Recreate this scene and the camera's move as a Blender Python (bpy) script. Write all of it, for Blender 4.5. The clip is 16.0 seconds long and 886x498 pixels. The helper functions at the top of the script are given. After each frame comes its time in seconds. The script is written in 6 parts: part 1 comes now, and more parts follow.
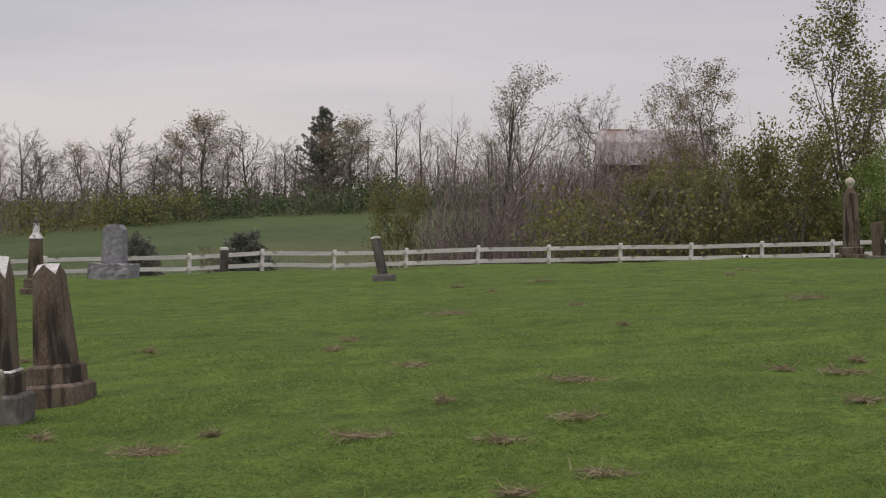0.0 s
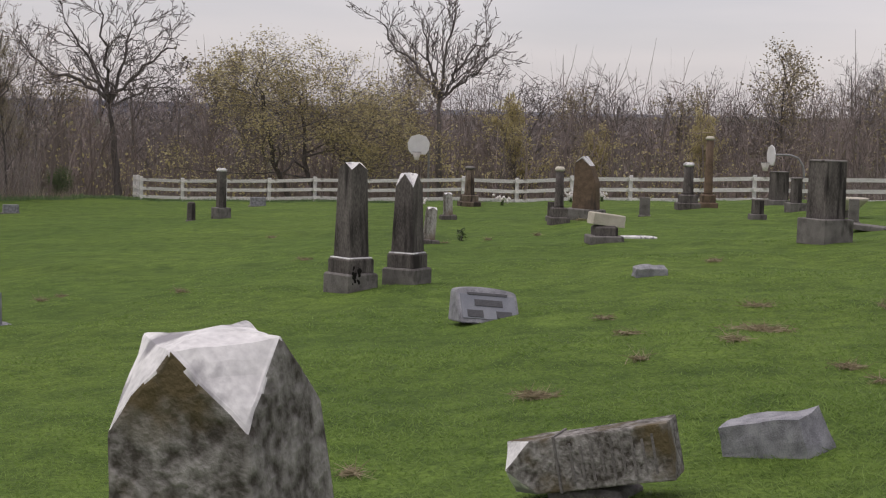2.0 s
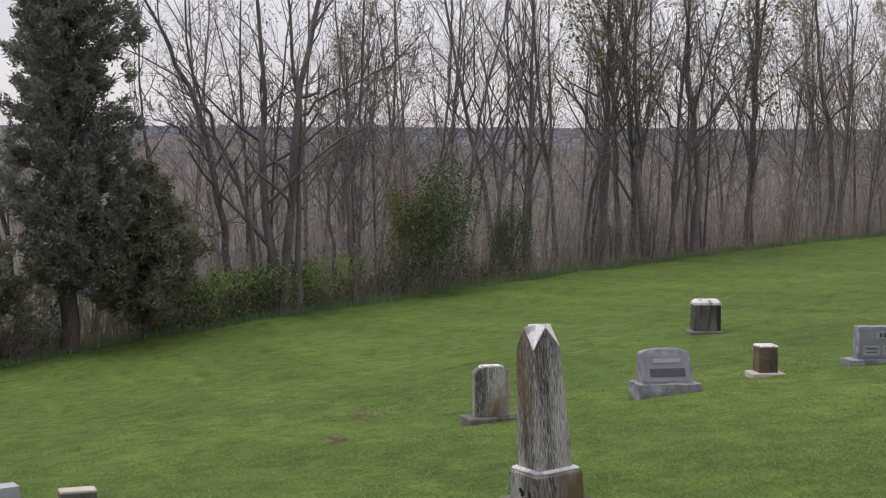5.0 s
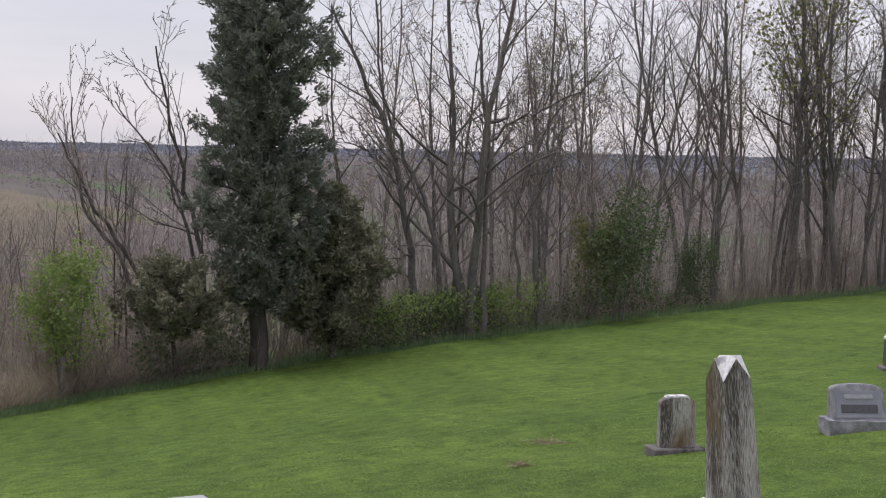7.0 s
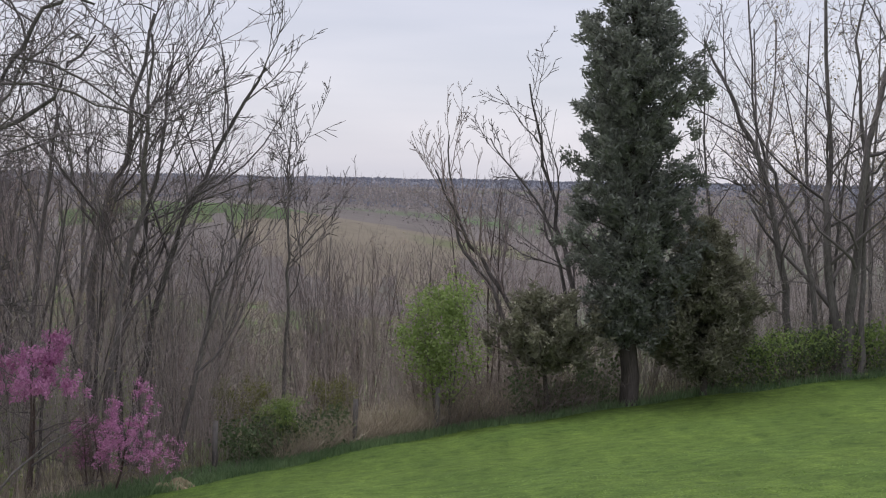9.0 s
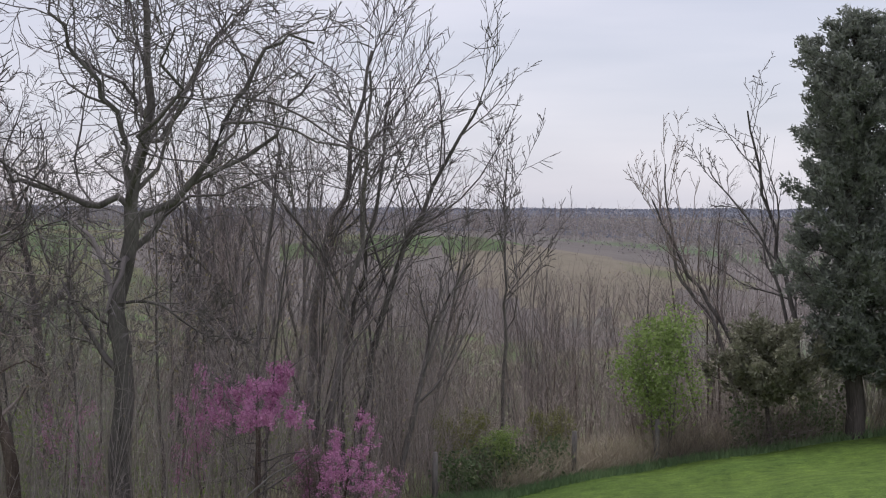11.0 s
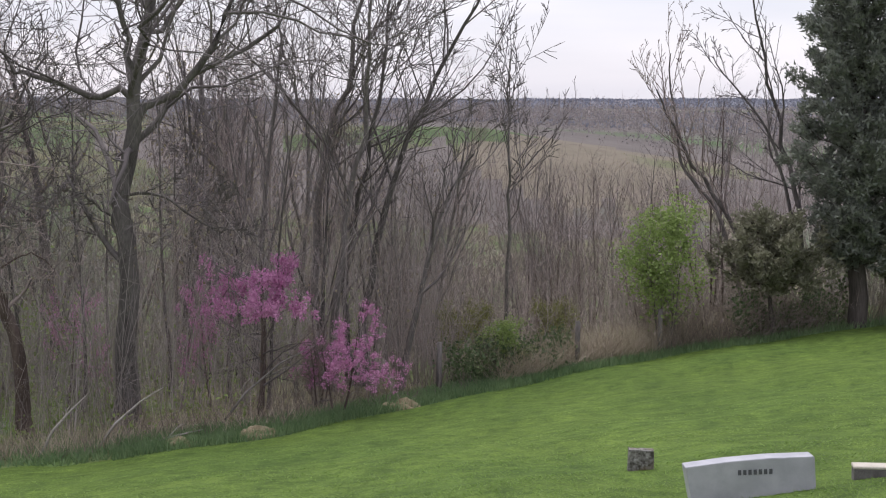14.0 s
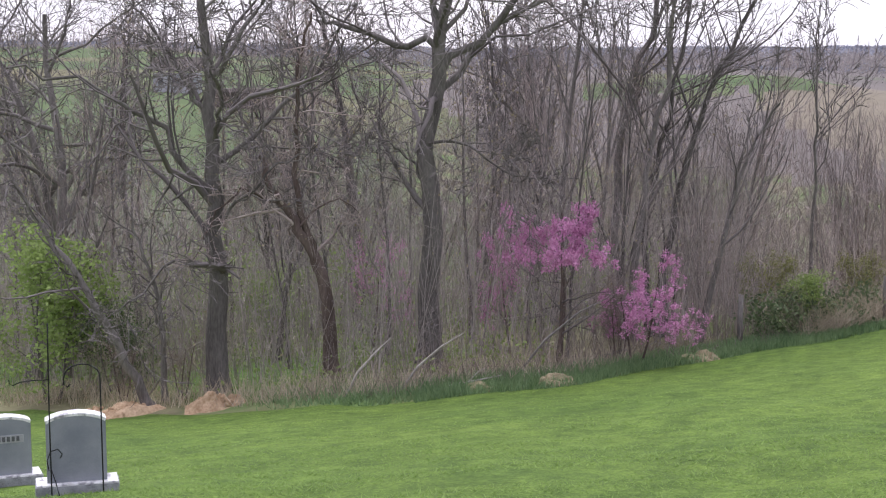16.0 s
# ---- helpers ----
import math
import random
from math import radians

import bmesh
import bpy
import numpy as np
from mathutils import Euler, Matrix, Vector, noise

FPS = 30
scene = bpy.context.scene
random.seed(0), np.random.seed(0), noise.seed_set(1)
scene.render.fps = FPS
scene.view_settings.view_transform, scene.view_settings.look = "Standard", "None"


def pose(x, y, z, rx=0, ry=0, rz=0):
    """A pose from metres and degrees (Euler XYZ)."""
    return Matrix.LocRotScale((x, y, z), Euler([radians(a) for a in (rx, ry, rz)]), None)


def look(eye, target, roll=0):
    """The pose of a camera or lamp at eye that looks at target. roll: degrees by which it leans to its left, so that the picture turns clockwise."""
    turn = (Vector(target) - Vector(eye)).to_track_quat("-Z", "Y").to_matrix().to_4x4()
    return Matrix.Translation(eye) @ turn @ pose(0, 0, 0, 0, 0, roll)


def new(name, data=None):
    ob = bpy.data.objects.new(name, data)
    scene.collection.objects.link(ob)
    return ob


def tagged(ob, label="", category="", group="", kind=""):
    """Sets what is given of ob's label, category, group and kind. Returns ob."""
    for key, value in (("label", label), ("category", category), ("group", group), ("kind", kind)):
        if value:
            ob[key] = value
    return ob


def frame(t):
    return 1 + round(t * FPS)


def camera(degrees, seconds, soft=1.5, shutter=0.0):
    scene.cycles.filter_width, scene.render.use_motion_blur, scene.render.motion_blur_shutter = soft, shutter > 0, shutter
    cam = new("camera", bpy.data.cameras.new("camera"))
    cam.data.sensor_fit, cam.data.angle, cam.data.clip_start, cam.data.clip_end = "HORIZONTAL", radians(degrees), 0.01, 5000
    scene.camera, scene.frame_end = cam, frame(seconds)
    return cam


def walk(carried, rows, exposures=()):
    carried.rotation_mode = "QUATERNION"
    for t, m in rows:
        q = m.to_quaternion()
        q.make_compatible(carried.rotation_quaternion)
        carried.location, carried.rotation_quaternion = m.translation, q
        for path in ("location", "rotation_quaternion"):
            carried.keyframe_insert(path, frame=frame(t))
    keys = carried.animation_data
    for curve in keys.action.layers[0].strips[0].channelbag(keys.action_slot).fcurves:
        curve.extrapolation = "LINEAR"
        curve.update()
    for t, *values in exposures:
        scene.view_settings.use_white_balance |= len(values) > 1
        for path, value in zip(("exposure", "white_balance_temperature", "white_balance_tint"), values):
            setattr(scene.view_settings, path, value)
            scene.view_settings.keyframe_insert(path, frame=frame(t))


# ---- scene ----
FOV, PIVOT, ARM, EYE = 30.7, (0.0, 0.0), 0.35, 1.6
cam = camera(FOV, 16.0, soft=1.15)
# seconds, yaw to the left, pitch, roll: the eye swings on an arm's length round the one who holds it
ROWS = [
    (0, 3.57, -0.97, 1.39), (0.5, 14.17, -1.57, 1.36), (1, 18.84, -1.94, 1.57), (1.5, 23.74, -3.02, 1.82),
    (2, 37.44, -4.78, 1.59), (2.2, 45.15, -5.27, 1.15), (2.3, 48.92, -5.57, 0.83), (2.5, 55.75, -6.06, 0.35),
    (2.6, 58.61, -6.21, 0.19), (3, 66.01, -6.15, -0.10), (3.5, 68.27, -4.40, -0.26), (3.7, 68.85, -4.05, -0.3),
    (5.8, 68.52, -3.97, 1.10), (6, 68.11, -3.27, 1.39), (6.5, 68.36, -2.96, 1.53), (7, 75.53, -3.38, 1.30),
    (7.5, 82.35, -3.01, 0.86), (8, 85.60, -3.06, 1.06), (8.2, 86.8, -3.1, 1.0), (10.3, 91.5, -0.62, 1.07),
    (10.5, 93.35, -0.79, 0.87), (11, 96.23, -1.35, 0.11), (11.5, 95.64, -1.64, -0.63), (12, 95.75, -1.95, -1.15),
    (12.5, 94.57, -2.70, -1.33), (13, 92.40, -4.01, -1.03), (13.5, 92.50, -4.87, -0.39), (14, 96.36, -5.22, -0.07),
    (14.5, 100.25, -5.38, -0.10), (15, 104.89, -5.80, -0.37), (15.5, 106.97, -6.52, -0.46), (16, 106.96, -6.99, -0.32),
]
walk(cam, [(t, pose(PIVOT[0] - ARM * math.sin(radians(yaw)), PIVOT[1] + ARM * math.cos(radians(yaw)), EYE, 90 + pitch, 0, yaw)
            @ pose(0, 0, 0, 0, 0, roll)) for t, yaw, pitch, roll in ROWS],
     [(0, -0.22, 6750, 14), (1.0, -0.18, 6700, 14), (1.5, -0.15, 6650, 13), (2.0, -0.08, 6600, 13), (2.6, 0.22, 6450, 11), (3.0, 0.38, 6450, 11), (3.7, 0.45, 6400, 12), (5.8, 0.10, 6350, 13), (6.8, 0.10, 6300, 13), (7.1, 0.26, 6250, 12), (7.5, 0.28, 6250, 11), (8.2, 0.22, 6150, 11), (11.0, 0.22, 6050, 11),
      (12.5, 0.3, 6150, 11), (13.5, 0.42, 6200, 11), (14.5, 0.58, 6100, 13), (15.0, 0.56, 6050, 14), (15.5, 0.82, 6000, 15), (16.0, 1.0, 6000, 15)])

# ---------------------------------------------------------------- light
world = bpy.data.worlds.new("overcast")
scene.world = world
world.use_nodes = True
wn, wl = world.node_tree.nodes, world.node_tree.links
bg = wn["Background"]
sky = wn.new("ShaderNodeTexSky")
sky.sky_type, sky.sun_disc, sky.sun_elevation, sky.sun_rotation = "NISHITA", False, radians(38), radians(150)
coords, stretch = wn.new("ShaderNodeTexCoord"), wn.new("ShaderNodeMapping")
stretch.inputs["Scale"].default_value = (1.2, 1.2, 9.0)
cloud, ramp, blend = wn.new("ShaderNodeTexNoise"), wn.new("ShaderNodeValToRGB"), wn.new("ShaderNodeMix")
cloud.inputs["Scale"].default_value, cloud.inputs["Detail"].default_value = 1.7, 5
ramp.color_ramp.elements[0].position, ramp.color_ramp.elements[0].color = 0.34, (0.60, 0.575, 0.63, 1)
ramp.color_ramp.elements[1].position, ramp.color_ramp.elements[1].color = 0.66, (0.80, 0.735, 0.765, 1)
blend.data_type, blend.inputs["Factor"].default_value = "RGBA", 0.97
wl.new(coords.outputs["Generated"], stretch.inputs["Vector"])
wl.new(stretch.outputs["Vector"], cloud.inputs["Vector"])
wl.new(cloud.outputs["Fac"], ramp.inputs["Fac"])
wl.new(sky.outputs["Color"], blend.inputs["A"])
wl.new(ramp.outputs["Color"], blend.inputs["B"])
wl.new(blend.outputs["Result"], bg.inputs["Color"])
bg.inputs["Strength"].default_value = 0.80
sun = new("sun", bpy.data.lights.new("sun", "SUN"))
sun.data.energy, sun.data.angle, sun.data.color = 1.7, radians(40), (1.0, 0.96, 0.90)
sun.matrix_basis = look((0, 0, 60), (18, 14, 0))

# ---------------------------------------------------------------- materials
def mat(name, dark, light, scale=6.0, rough=0.85, bump=0.25, fine=60.0, stretch=(1, 1, 1), spread=(0.35, 0.65), vary=0.0, third=None, metal=0.0, bump_dist=0.01, coords="Object"):
    """A surface with two scales of colour, grain and relief; third: (colour, threshold, scale, stretch) of stains."""
    m = bpy.data.materials.new(name)
    m.use_nodes = True
    n, l = m.node_tree.nodes, m.node_tree.links
    p = n["Principled BSDF"]
    p.inputs["Roughness"].default_value, p.inputs["Metallic"].default_value = rough, metal
    p.inputs["Specular IOR Level"].default_value = 0.25
    c, mp = n.new("ShaderNodeTexCoord"), n.new("ShaderNodeMapping")
    mp.inputs["Scale"].default_value = stretch
    l.new(c.outputs[coords], mp.inputs["Vector"])
    a, b = n.new("ShaderNodeTexNoise"), n.new("ShaderNodeTexNoise")
    for node, s, d in ((a, scale, 5), (b, fine, 3)):
        node.inputs["Scale"].default_value, node.inputs["Detail"].default_value = s, d
        l.new(mp.outputs["Vector"], node.inputs["Vector"])
    mixf = n.new("ShaderNodeMath")
    mixf.operation = "MULTIPLY_ADD"
    mixf.inputs[1].default_value = 0.45
    l.new(b.outputs["Fac"], mixf.inputs[0])
    half = n.new("ShaderNodeMath")
    half.operation, half.inputs[1].default_value = "MULTIPLY", 0.55
    l.new(a.outputs["Fac"], half.inputs[0])
    l.new(half.outputs["Value"], mixf.inputs[2])
    r = n.new("ShaderNodeValToRGB")
    r.color_ramp.elements[0].position, r.color_ramp.elements[0].color = spread[0], (*dark, 1)
    r.color_ramp.elements[1].position, r.color_ramp.elements[1].color = spread[1], (*light, 1)
    l.new(mixf.outputs["Value"], r.inputs["Fac"])
    out = r.outputs["Color"]
    if third:
        colour, edge, s, st = third
        mp2, t3, r3, mx = n.new("ShaderNodeMapping"), n.new("ShaderNodeTexNoise"), n.new("ShaderNodeMapRange"), n.new("ShaderNodeMix")
        mp2.inputs["Scale"].default_value = st
        t3.inputs["Scale"].default_value, t3.inputs["Detail"].default_value = s, 6
        r3.inputs["From Min"].default_value, r3.inputs["From Max"].default_value = edge - 0.05, edge + 0.07
        mx.data_type = "RGBA"
        mx.inputs["B"].default_value = (*colour, 1)
        l.new(c.outputs[coords], mp2.inputs["Vector"])
        l.new(mp2.outputs["Vector"], t3.inputs["Vector"])
        l.new(t3.outputs["Fac"], r3.inputs["Value"])
        l.new(r3.outputs["Result"], mx.inputs["Factor"])
        l.new(out, mx.inputs["A"])
        out = mx.outputs["Result"]
    if vary:
        info, hsv, rng = n.new("ShaderNodeObjectInfo"), n.new("ShaderNodeHueSaturation"), n.new("ShaderNodeMapRange")
        rng.inputs["To Min"].default_value, rng.inputs["To Max"].default_value = 1 - vary, 1 + vary
        l.new(info.outputs["Random"], rng.inputs["Value"])
        l.new(rng.outputs["Result"], hsv.inputs["Value"])
        l.new(out, hsv.inputs["Color"])
        out = hsv.outputs["Color"]
    l.new(out, p.inputs["Base Color"])
    if bump:
        bp = n.new("ShaderNodeBump")
        bp.inputs["Strength"].default_value, bp.inputs["Distance"].default_value = bump, bump_dist
        l.new(mixf.outputs["Value"], bp.inputs["Height"])
        l.new(bp.outputs["Normal"], p.inputs["Normal"])
    return m

def leafy(name, dark, light, scale=3.0, glow=0.35, rough=0.6):
    """Thin leaves, blades or twigs that let some light through, each island a little different."""
    m = bpy.data.materials.new(name)
    m.use_nodes = True
    n, l = m.node_tree.nodes, m.node_tree.links
    p = n["Principled BSDF"]
    p.inputs["Roughness"].default_value, p.inputs["Specular IOR Level"].default_value = rough, 0.15
    g, c, a, s, r = (n.new("ShaderNodeNewGeometry"), n.new("ShaderNodeTexCoord"), n.new("ShaderNodeTexNoise"), n.new("ShaderNodeMath"), n.new("ShaderNodeValToRGB"))
    a.inputs["Scale"].default_value, a.inputs["Detail"].default_value = scale, 4
    l.new(c.outputs["Object"], a.inputs["Vector"])
    s.operation = "MULTIPLY_ADD"
    s.inputs[1].default_value = 0.4
    l.new(g.outputs["Random Per Island"], s.inputs[0])
    h = n.new("ShaderNodeMath")
    h.operation, h.inputs[1].default_value = "MULTIPLY", 0.6
    l.new(a.outputs["Fac"], h.inputs[0])
    l.new(h.outputs["Value"], s.inputs[2])
    r.color_ramp.elements[0].position, r.color_ramp.elements[0].color = 0.25, (*dark, 1)
    r.color_ramp.elements[1].position, r.color_ramp.elements[1].color = 0.75, (*light, 1)
    l.new(s.outputs["Value"], r.inputs["Fac"])
    l.new(r.outputs["Color"], p.inputs["Base Color"])
    if glow:
        t, mx = n.new("ShaderNodeBsdfTranslucent"), n.new("ShaderNodeMixShader")
        mx.inputs["Fac"].default_value = glow
        l.new(r.outputs["Color"], t.inputs["Color"])
        l.new(p.outputs["BSDF"], mx.inputs[1])
        l.new(t.outputs["BSDF"], mx.inputs[2])
        l.new(mx.outputs["Shader"], n["Material Output"].inputs["Surface"])
    return m

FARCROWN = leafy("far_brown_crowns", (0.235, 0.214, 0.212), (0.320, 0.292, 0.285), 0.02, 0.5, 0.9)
def mown(name):
    """Mown turf: broad yellower and bluer patches, the mower's passes, clumps, and the grain of single blades."""
    m = bpy.data.materials.new(name)
    m.use_nodes = True
    n, l = m.node_tree.nodes, m.node_tree.links
    p = n["Principled BSDF"]
    p.inputs["Roughness"].default_value, p.inputs["Specular IOR Level"].default_value = 0.9, 0.15
    c = n.new("ShaderNodeTexCoord")
    def field(scale, detail, squeeze, turn=0.0):
        mp, t = n.new("ShaderNodeMapping"), n.new("ShaderNodeTexNoise")
        mp.inputs["Scale"].default_value, mp.inputs["Rotation"].default_value = squeeze, (0, 0, radians(turn))
        t.inputs["Scale"].default_value, t.inputs["Detail"].default_value, t.inputs["Roughness"].default_value = scale, detail, 0.65
        l.new(c.outputs["Object"], mp.inputs["Vector"])
        l.new(mp.outputs["Vector"], t.inputs["Vector"])
        return t.outputs["Fac"]
    def colours(fac, lo, hi, a, b):
        r = n.new("ShaderNodeValToRGB")
        r.color_ramp.elements[0].position, r.color_ramp.elements[0].color = lo, (*a, 1)
        r.color_ramp.elements[1].position, r.color_ramp.elements[1].color = hi, (*b, 1)
        l.new(fac, r.inputs["Fac"])
        return r.outputs["Color"]
    def mixed(kind, amount, a, b):
        x = n.new("ShaderNodeMix")
        x.data_type, x.blend_type = "RGBA", kind
        x.inputs["Factor"].default_value = amount
        l.new(a, x.inputs["A"])
        l.new(b, x.inputs["B"])
        return x.outputs["Result"]
    patch, passes, clump, grain = field(0.16, 4, (1, 1, 1)), field(1.0, 3, (0.07, 1.0, 1), 28), field(2.6, 5, (1, 1, 1)), field(22, 4, (1, 1, 1))
    base = colours(patch, 0.38, 0.62, (0.077, 0.129, 0.027), (0.097, 0.152, 0.031))
    grey = colours(passes, 0.36, 0.64, (0.66, 0.69, 0.66), (1.30, 1.27, 1.25))
    base = mixed("MULTIPLY", 0.38, base, grey)
    base = mixed("MULTIPLY", 0.80, base, colours(clump, 0.34, 0.66, (0.60, 0.64, 0.62), (1.38, 1.32, 1.25)))
    base = mixed("MULTIPLY", 0.85, base, colours(grain, 0.33, 0.67, (0.48, 0.52, 0.50), (1.62, 1.55, 1.50)))
    l.new(base, p.inputs["Base Color"])
    add, bp = n.new("ShaderNodeMath"), n.new("ShaderNodeBump")
    add.operation = "ADD"
    l.new(grain, add.inputs[0])
    l.new(clump, add.inputs[1])
    bp.inputs["Strength"].default_value, bp.inputs["Distance"].default_value = 0.7, 0.03
    l.new(add.outputs["Value"], bp.inputs["Height"])
    l.new(bp.outputs["Normal"], p.inputs["Normal"])
    return m

LAWN = mown("mown_grass")
LITTER = mat("leaf_litter", (0.115, 0.102, 0.064), (0.225, 0.215, 0.115), 0.35, 0.95, 0.6, 3.0, third=((0.11, 0.175, 0.05), 0.52, 0.12, (1, 1, 1)), bump_dist=0.1)
MEADOW = mat("spring_meadow", (0.052, 0.085, 0.032), (0.098, 0.130, 0.050), 0.05, 0.95, 0.4, 0.7, third=((0.135, 0.125, 0.068), 0.54, 0.012, (1, 1, 1)), bump_dist=0.2)
FARLAND = mat("distant_land", (0.112, 0.097, 0.090), (0.165, 0.145, 0.134), 0.01, 0.95, 0.0, 0.12, third=((0.09, 0.13, 0.06), 0.60, 0.004, (1, 1, 1)))
PAINT = mat("white_fence_paint", (0.50, 0.49, 0.48), (0.82, 0.81, 0.80), 3.0, 0.6, 0.2, 40, vary=0.08, third=((0.30, 0.29, 0.26), 0.64, 5.0, (1, 1, 0.4)))
GRANITE = mat("grey_granite", (0.17, 0.17, 0.19), (0.37, 0.37, 0.40), 9.0, 0.75, 0.5, 150, spread=(0.40, 0.60))
SAWN = mat("pale_sawn_granite", (0.36, 0.36, 0.39), (0.50, 0.50, 0.53), 4.0, 0.6, 0.1, 180, spread=(0.40, 0.60))
SMOOTH = mat("sawn_blue_grey_granite", (0.19, 0.20, 0.235), (0.29, 0.30, 0.335), 3.0, 0.55, 0.05, 260, spread=(0.40, 0.60))
DARKST = mat("soot_stained_marble", (0.055, 0.048, 0.046), (0.20, 0.18, 0.17), 4.0, 0.85, 0.4, 55, stretch=(1, 1, 0.35), third=((0.035, 0.030, 0.030), 0.58, 3.0, (2, 2, 0.25)))
BROWNST = mat("algae_browned_marble", (0.085, 0.058, 0.036), (0.24, 0.20, 0.165), 4.0, 0.85, 0.45, 60, stretch=(1, 1, 0.4), third=((0.045, 0.036, 0.032), 0.55, 3.5, (2.2, 2.2, 0.3)))
STREAK = mat("streaked_weathered_marble", (0.085, 0.072, 0.062), (0.52, 0.50, 0.48), 2.6, 0.8, 0.5, 70, stretch=(2.2, 2.2, 0.22), spread=(0.43, 0.59), third=((0.165, 0.118, 0.068), 0.54, 1.5, (1.6, 1.6, 0.5)))
LICHEN = mat("lichened_marble", (0.070, 0.062, 0.054), (0.36, 0.345, 0.33), 11.0, 0.9, 1.0, 34, spread=(0.40, 0.62), third=((0.120, 0.094, 0.050), 0.55, 3.2, (1, 1, 1)), bump_dist=0.03)
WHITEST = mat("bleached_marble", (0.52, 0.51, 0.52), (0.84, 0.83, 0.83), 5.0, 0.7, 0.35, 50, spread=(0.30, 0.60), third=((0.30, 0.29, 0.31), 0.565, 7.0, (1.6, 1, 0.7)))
CONCRETE = mat("weathered_concrete", (0.10, 0.092, 0.088), (0.25, 0.235, 0.225), 5.0, 0.9, 0.6, 70, third=((0.055, 0.05, 0.045), 0.62, 4.0, (1, 1, 0.5)))
PALE = mat("cream_limestone", (0.42, 0.38, 0.31), (0.66, 0.62, 0.54), 4.0, 0.8, 0.3, 60)
RUSTST = mat("rust_stained_stone", (0.085, 0.062, 0.045), (0.22, 0.155, 0.11), 6.0, 0.85, 0.4, 60, third=((0.06, 0.05, 0.045), 0.6, 3.0, (1.5, 1.5, 0.4)))
INK = mat("engraved_letters", (0.075, 0.075, 0.083), (0.12, 0.12, 0.13), 20, 0.8, 0)
PANEL = mat("pale_name_panel", (0.29, 0.29, 0.315), (0.39, 0.39, 0.415), 20, 0.7, 0.1)
# near-black colour stands for the shade inside a broken hole
HOLE = mat("broken_recess_shade", (0.006, 0.005, 0.005), (0.02, 0.018, 0.016), 20, 0.95, 0.4)
IRON = mat("black_painted_iron", (0.012, 0.012, 0.014), (0.035, 0.034, 0.036), 20, 0.5, 0.1, metal=0.3)
BARK = mat("grey_brown_bark", (0.090, 0.080, 0.076), (0.215, 0.195, 0.184), 3.0, 0.95, 0.8, 25, stretch=(1, 1, 0.25), vary=0.25, bump_dist=0.03)
BARKRED = mat("reddish_bark", (0.075, 0.055, 0.048), (0.17, 0.13, 0.115), 3.0, 0.95, 0.6, 25, stretch=(1, 1, 0.25), vary=0.2, bump_dist=0.02)
CEDARBARK = mat("shredding_cedar_bark", (0.050, 0.042, 0.038), (0.120, 0.102, 0.092), 4.0, 0.95, 0.8, 25, stretch=(1, 1, 0.15), bump_dist=0.03)
TWIG = leafy("bare_twigs", (0.215, 0.186, 0.176), (0.47, 0.415, 0.395), 0.6, 0.0, 0.9)
TWIGDK = leafy("dark_bare_twigs", (0.105, 0.092, 0.091), (0.240, 0.213, 0.210), 0.6, 0.0, 0.9)
TWIGFAR = leafy("brown_far_twigs", (0.150, 0.124, 0.115), (0.290, 0.242, 0.222), 0.12, 0.0, 0.9)
# skyline crowns: the blue-grey of distant air is put into the leaf colour
HAZELEAF = leafy("haze_tinted_crowns", (0.205, 0.215, 0.260), (0.275, 0.280, 0.320), 0.01, 0.5, 0.9)
STUBBLE = mat("dry_tan_field", (0.150, 0.128, 0.094), (0.215, 0.185, 0.138), 0.02, 0.95, 0.0, 0.3, third=((0.13, 0.14, 0.07), 0.60, 0.02, (1, 1, 1)))
# far ground with air haze painted in as a blue-grey base colour
HAZE = mat("haze_tinted_land", (0.120, 0.128, 0.155), (0.175, 0.178, 0.205), 0.006, 0.95, 0.0, 0.05)
TWIGRED = leafy("reddish_budding_twigs", (0.225, 0.182, 0.172), (0.46, 0.385, 0.36), 0.5, 0.0, 0.9)
BUD = leafy("opening_buds", (0.20, 0.17, 0.10), (0.42, 0.36, 0.24), 0.6, 0.3)
NEWLEAF = leafy("fresh_spring_leaves", (0.17, 0.24, 0.070), (0.36, 0.45, 0.165), 0.8, 0.45)
OLIVE = leafy("olive_young_leaves", (0.14, 0.155, 0.055), (0.32, 0.31, 0.125), 0.5, 0.4)
GOLD = leafy("yellow_green_catkins", (0.34, 0.29, 0.14), (0.62, 0.55, 0.31), 0.4, 0.4)
PINK = leafy("redbud_blossom", (0.42, 0.16, 0.32), (0.72, 0.38, 0.60), 1.2, 0.35)
CEDAR = leafy("cedar_needles", (0.135, 0.150, 0.130), (0.300, 0.315, 0.260), 0.7, 0.25)
CEDARB = leafy("bronzed_cedar_needles", (0.150, 0.152, 0.110), (0.310, 0.300, 0.210), 0.7, 0.25)
IVY = leafy("ivy_green_leaves", (0.070, 0.105, 0.052), (0.175, 0.220, 0.110), 1.2, 0.3)
BLADE = leafy("grass_blades", (0.150, 0.240, 0.058), (0.270, 0.375, 0.110), 0.9, 0.5)
RANK = leafy("rank_green_grass", (0.120, 0.195, 0.092), (0.265, 0.360, 0.180), 0.9, 0.35)
HAY = leafy("dried_clippings", (0.24, 0.20, 0.125), (0.46, 0.39, 0.27), 2.0, 0.25)
STRAW = leafy("dry_straw", (0.32, 0.265, 0.20), (0.60, 0.52, 0.41), 1.2, 0.15)
BRUSH = leafy("dead_brambles", (0.150, 0.120, 0.102), (0.32, 0.265, 0.23), 0.8, 0.0)
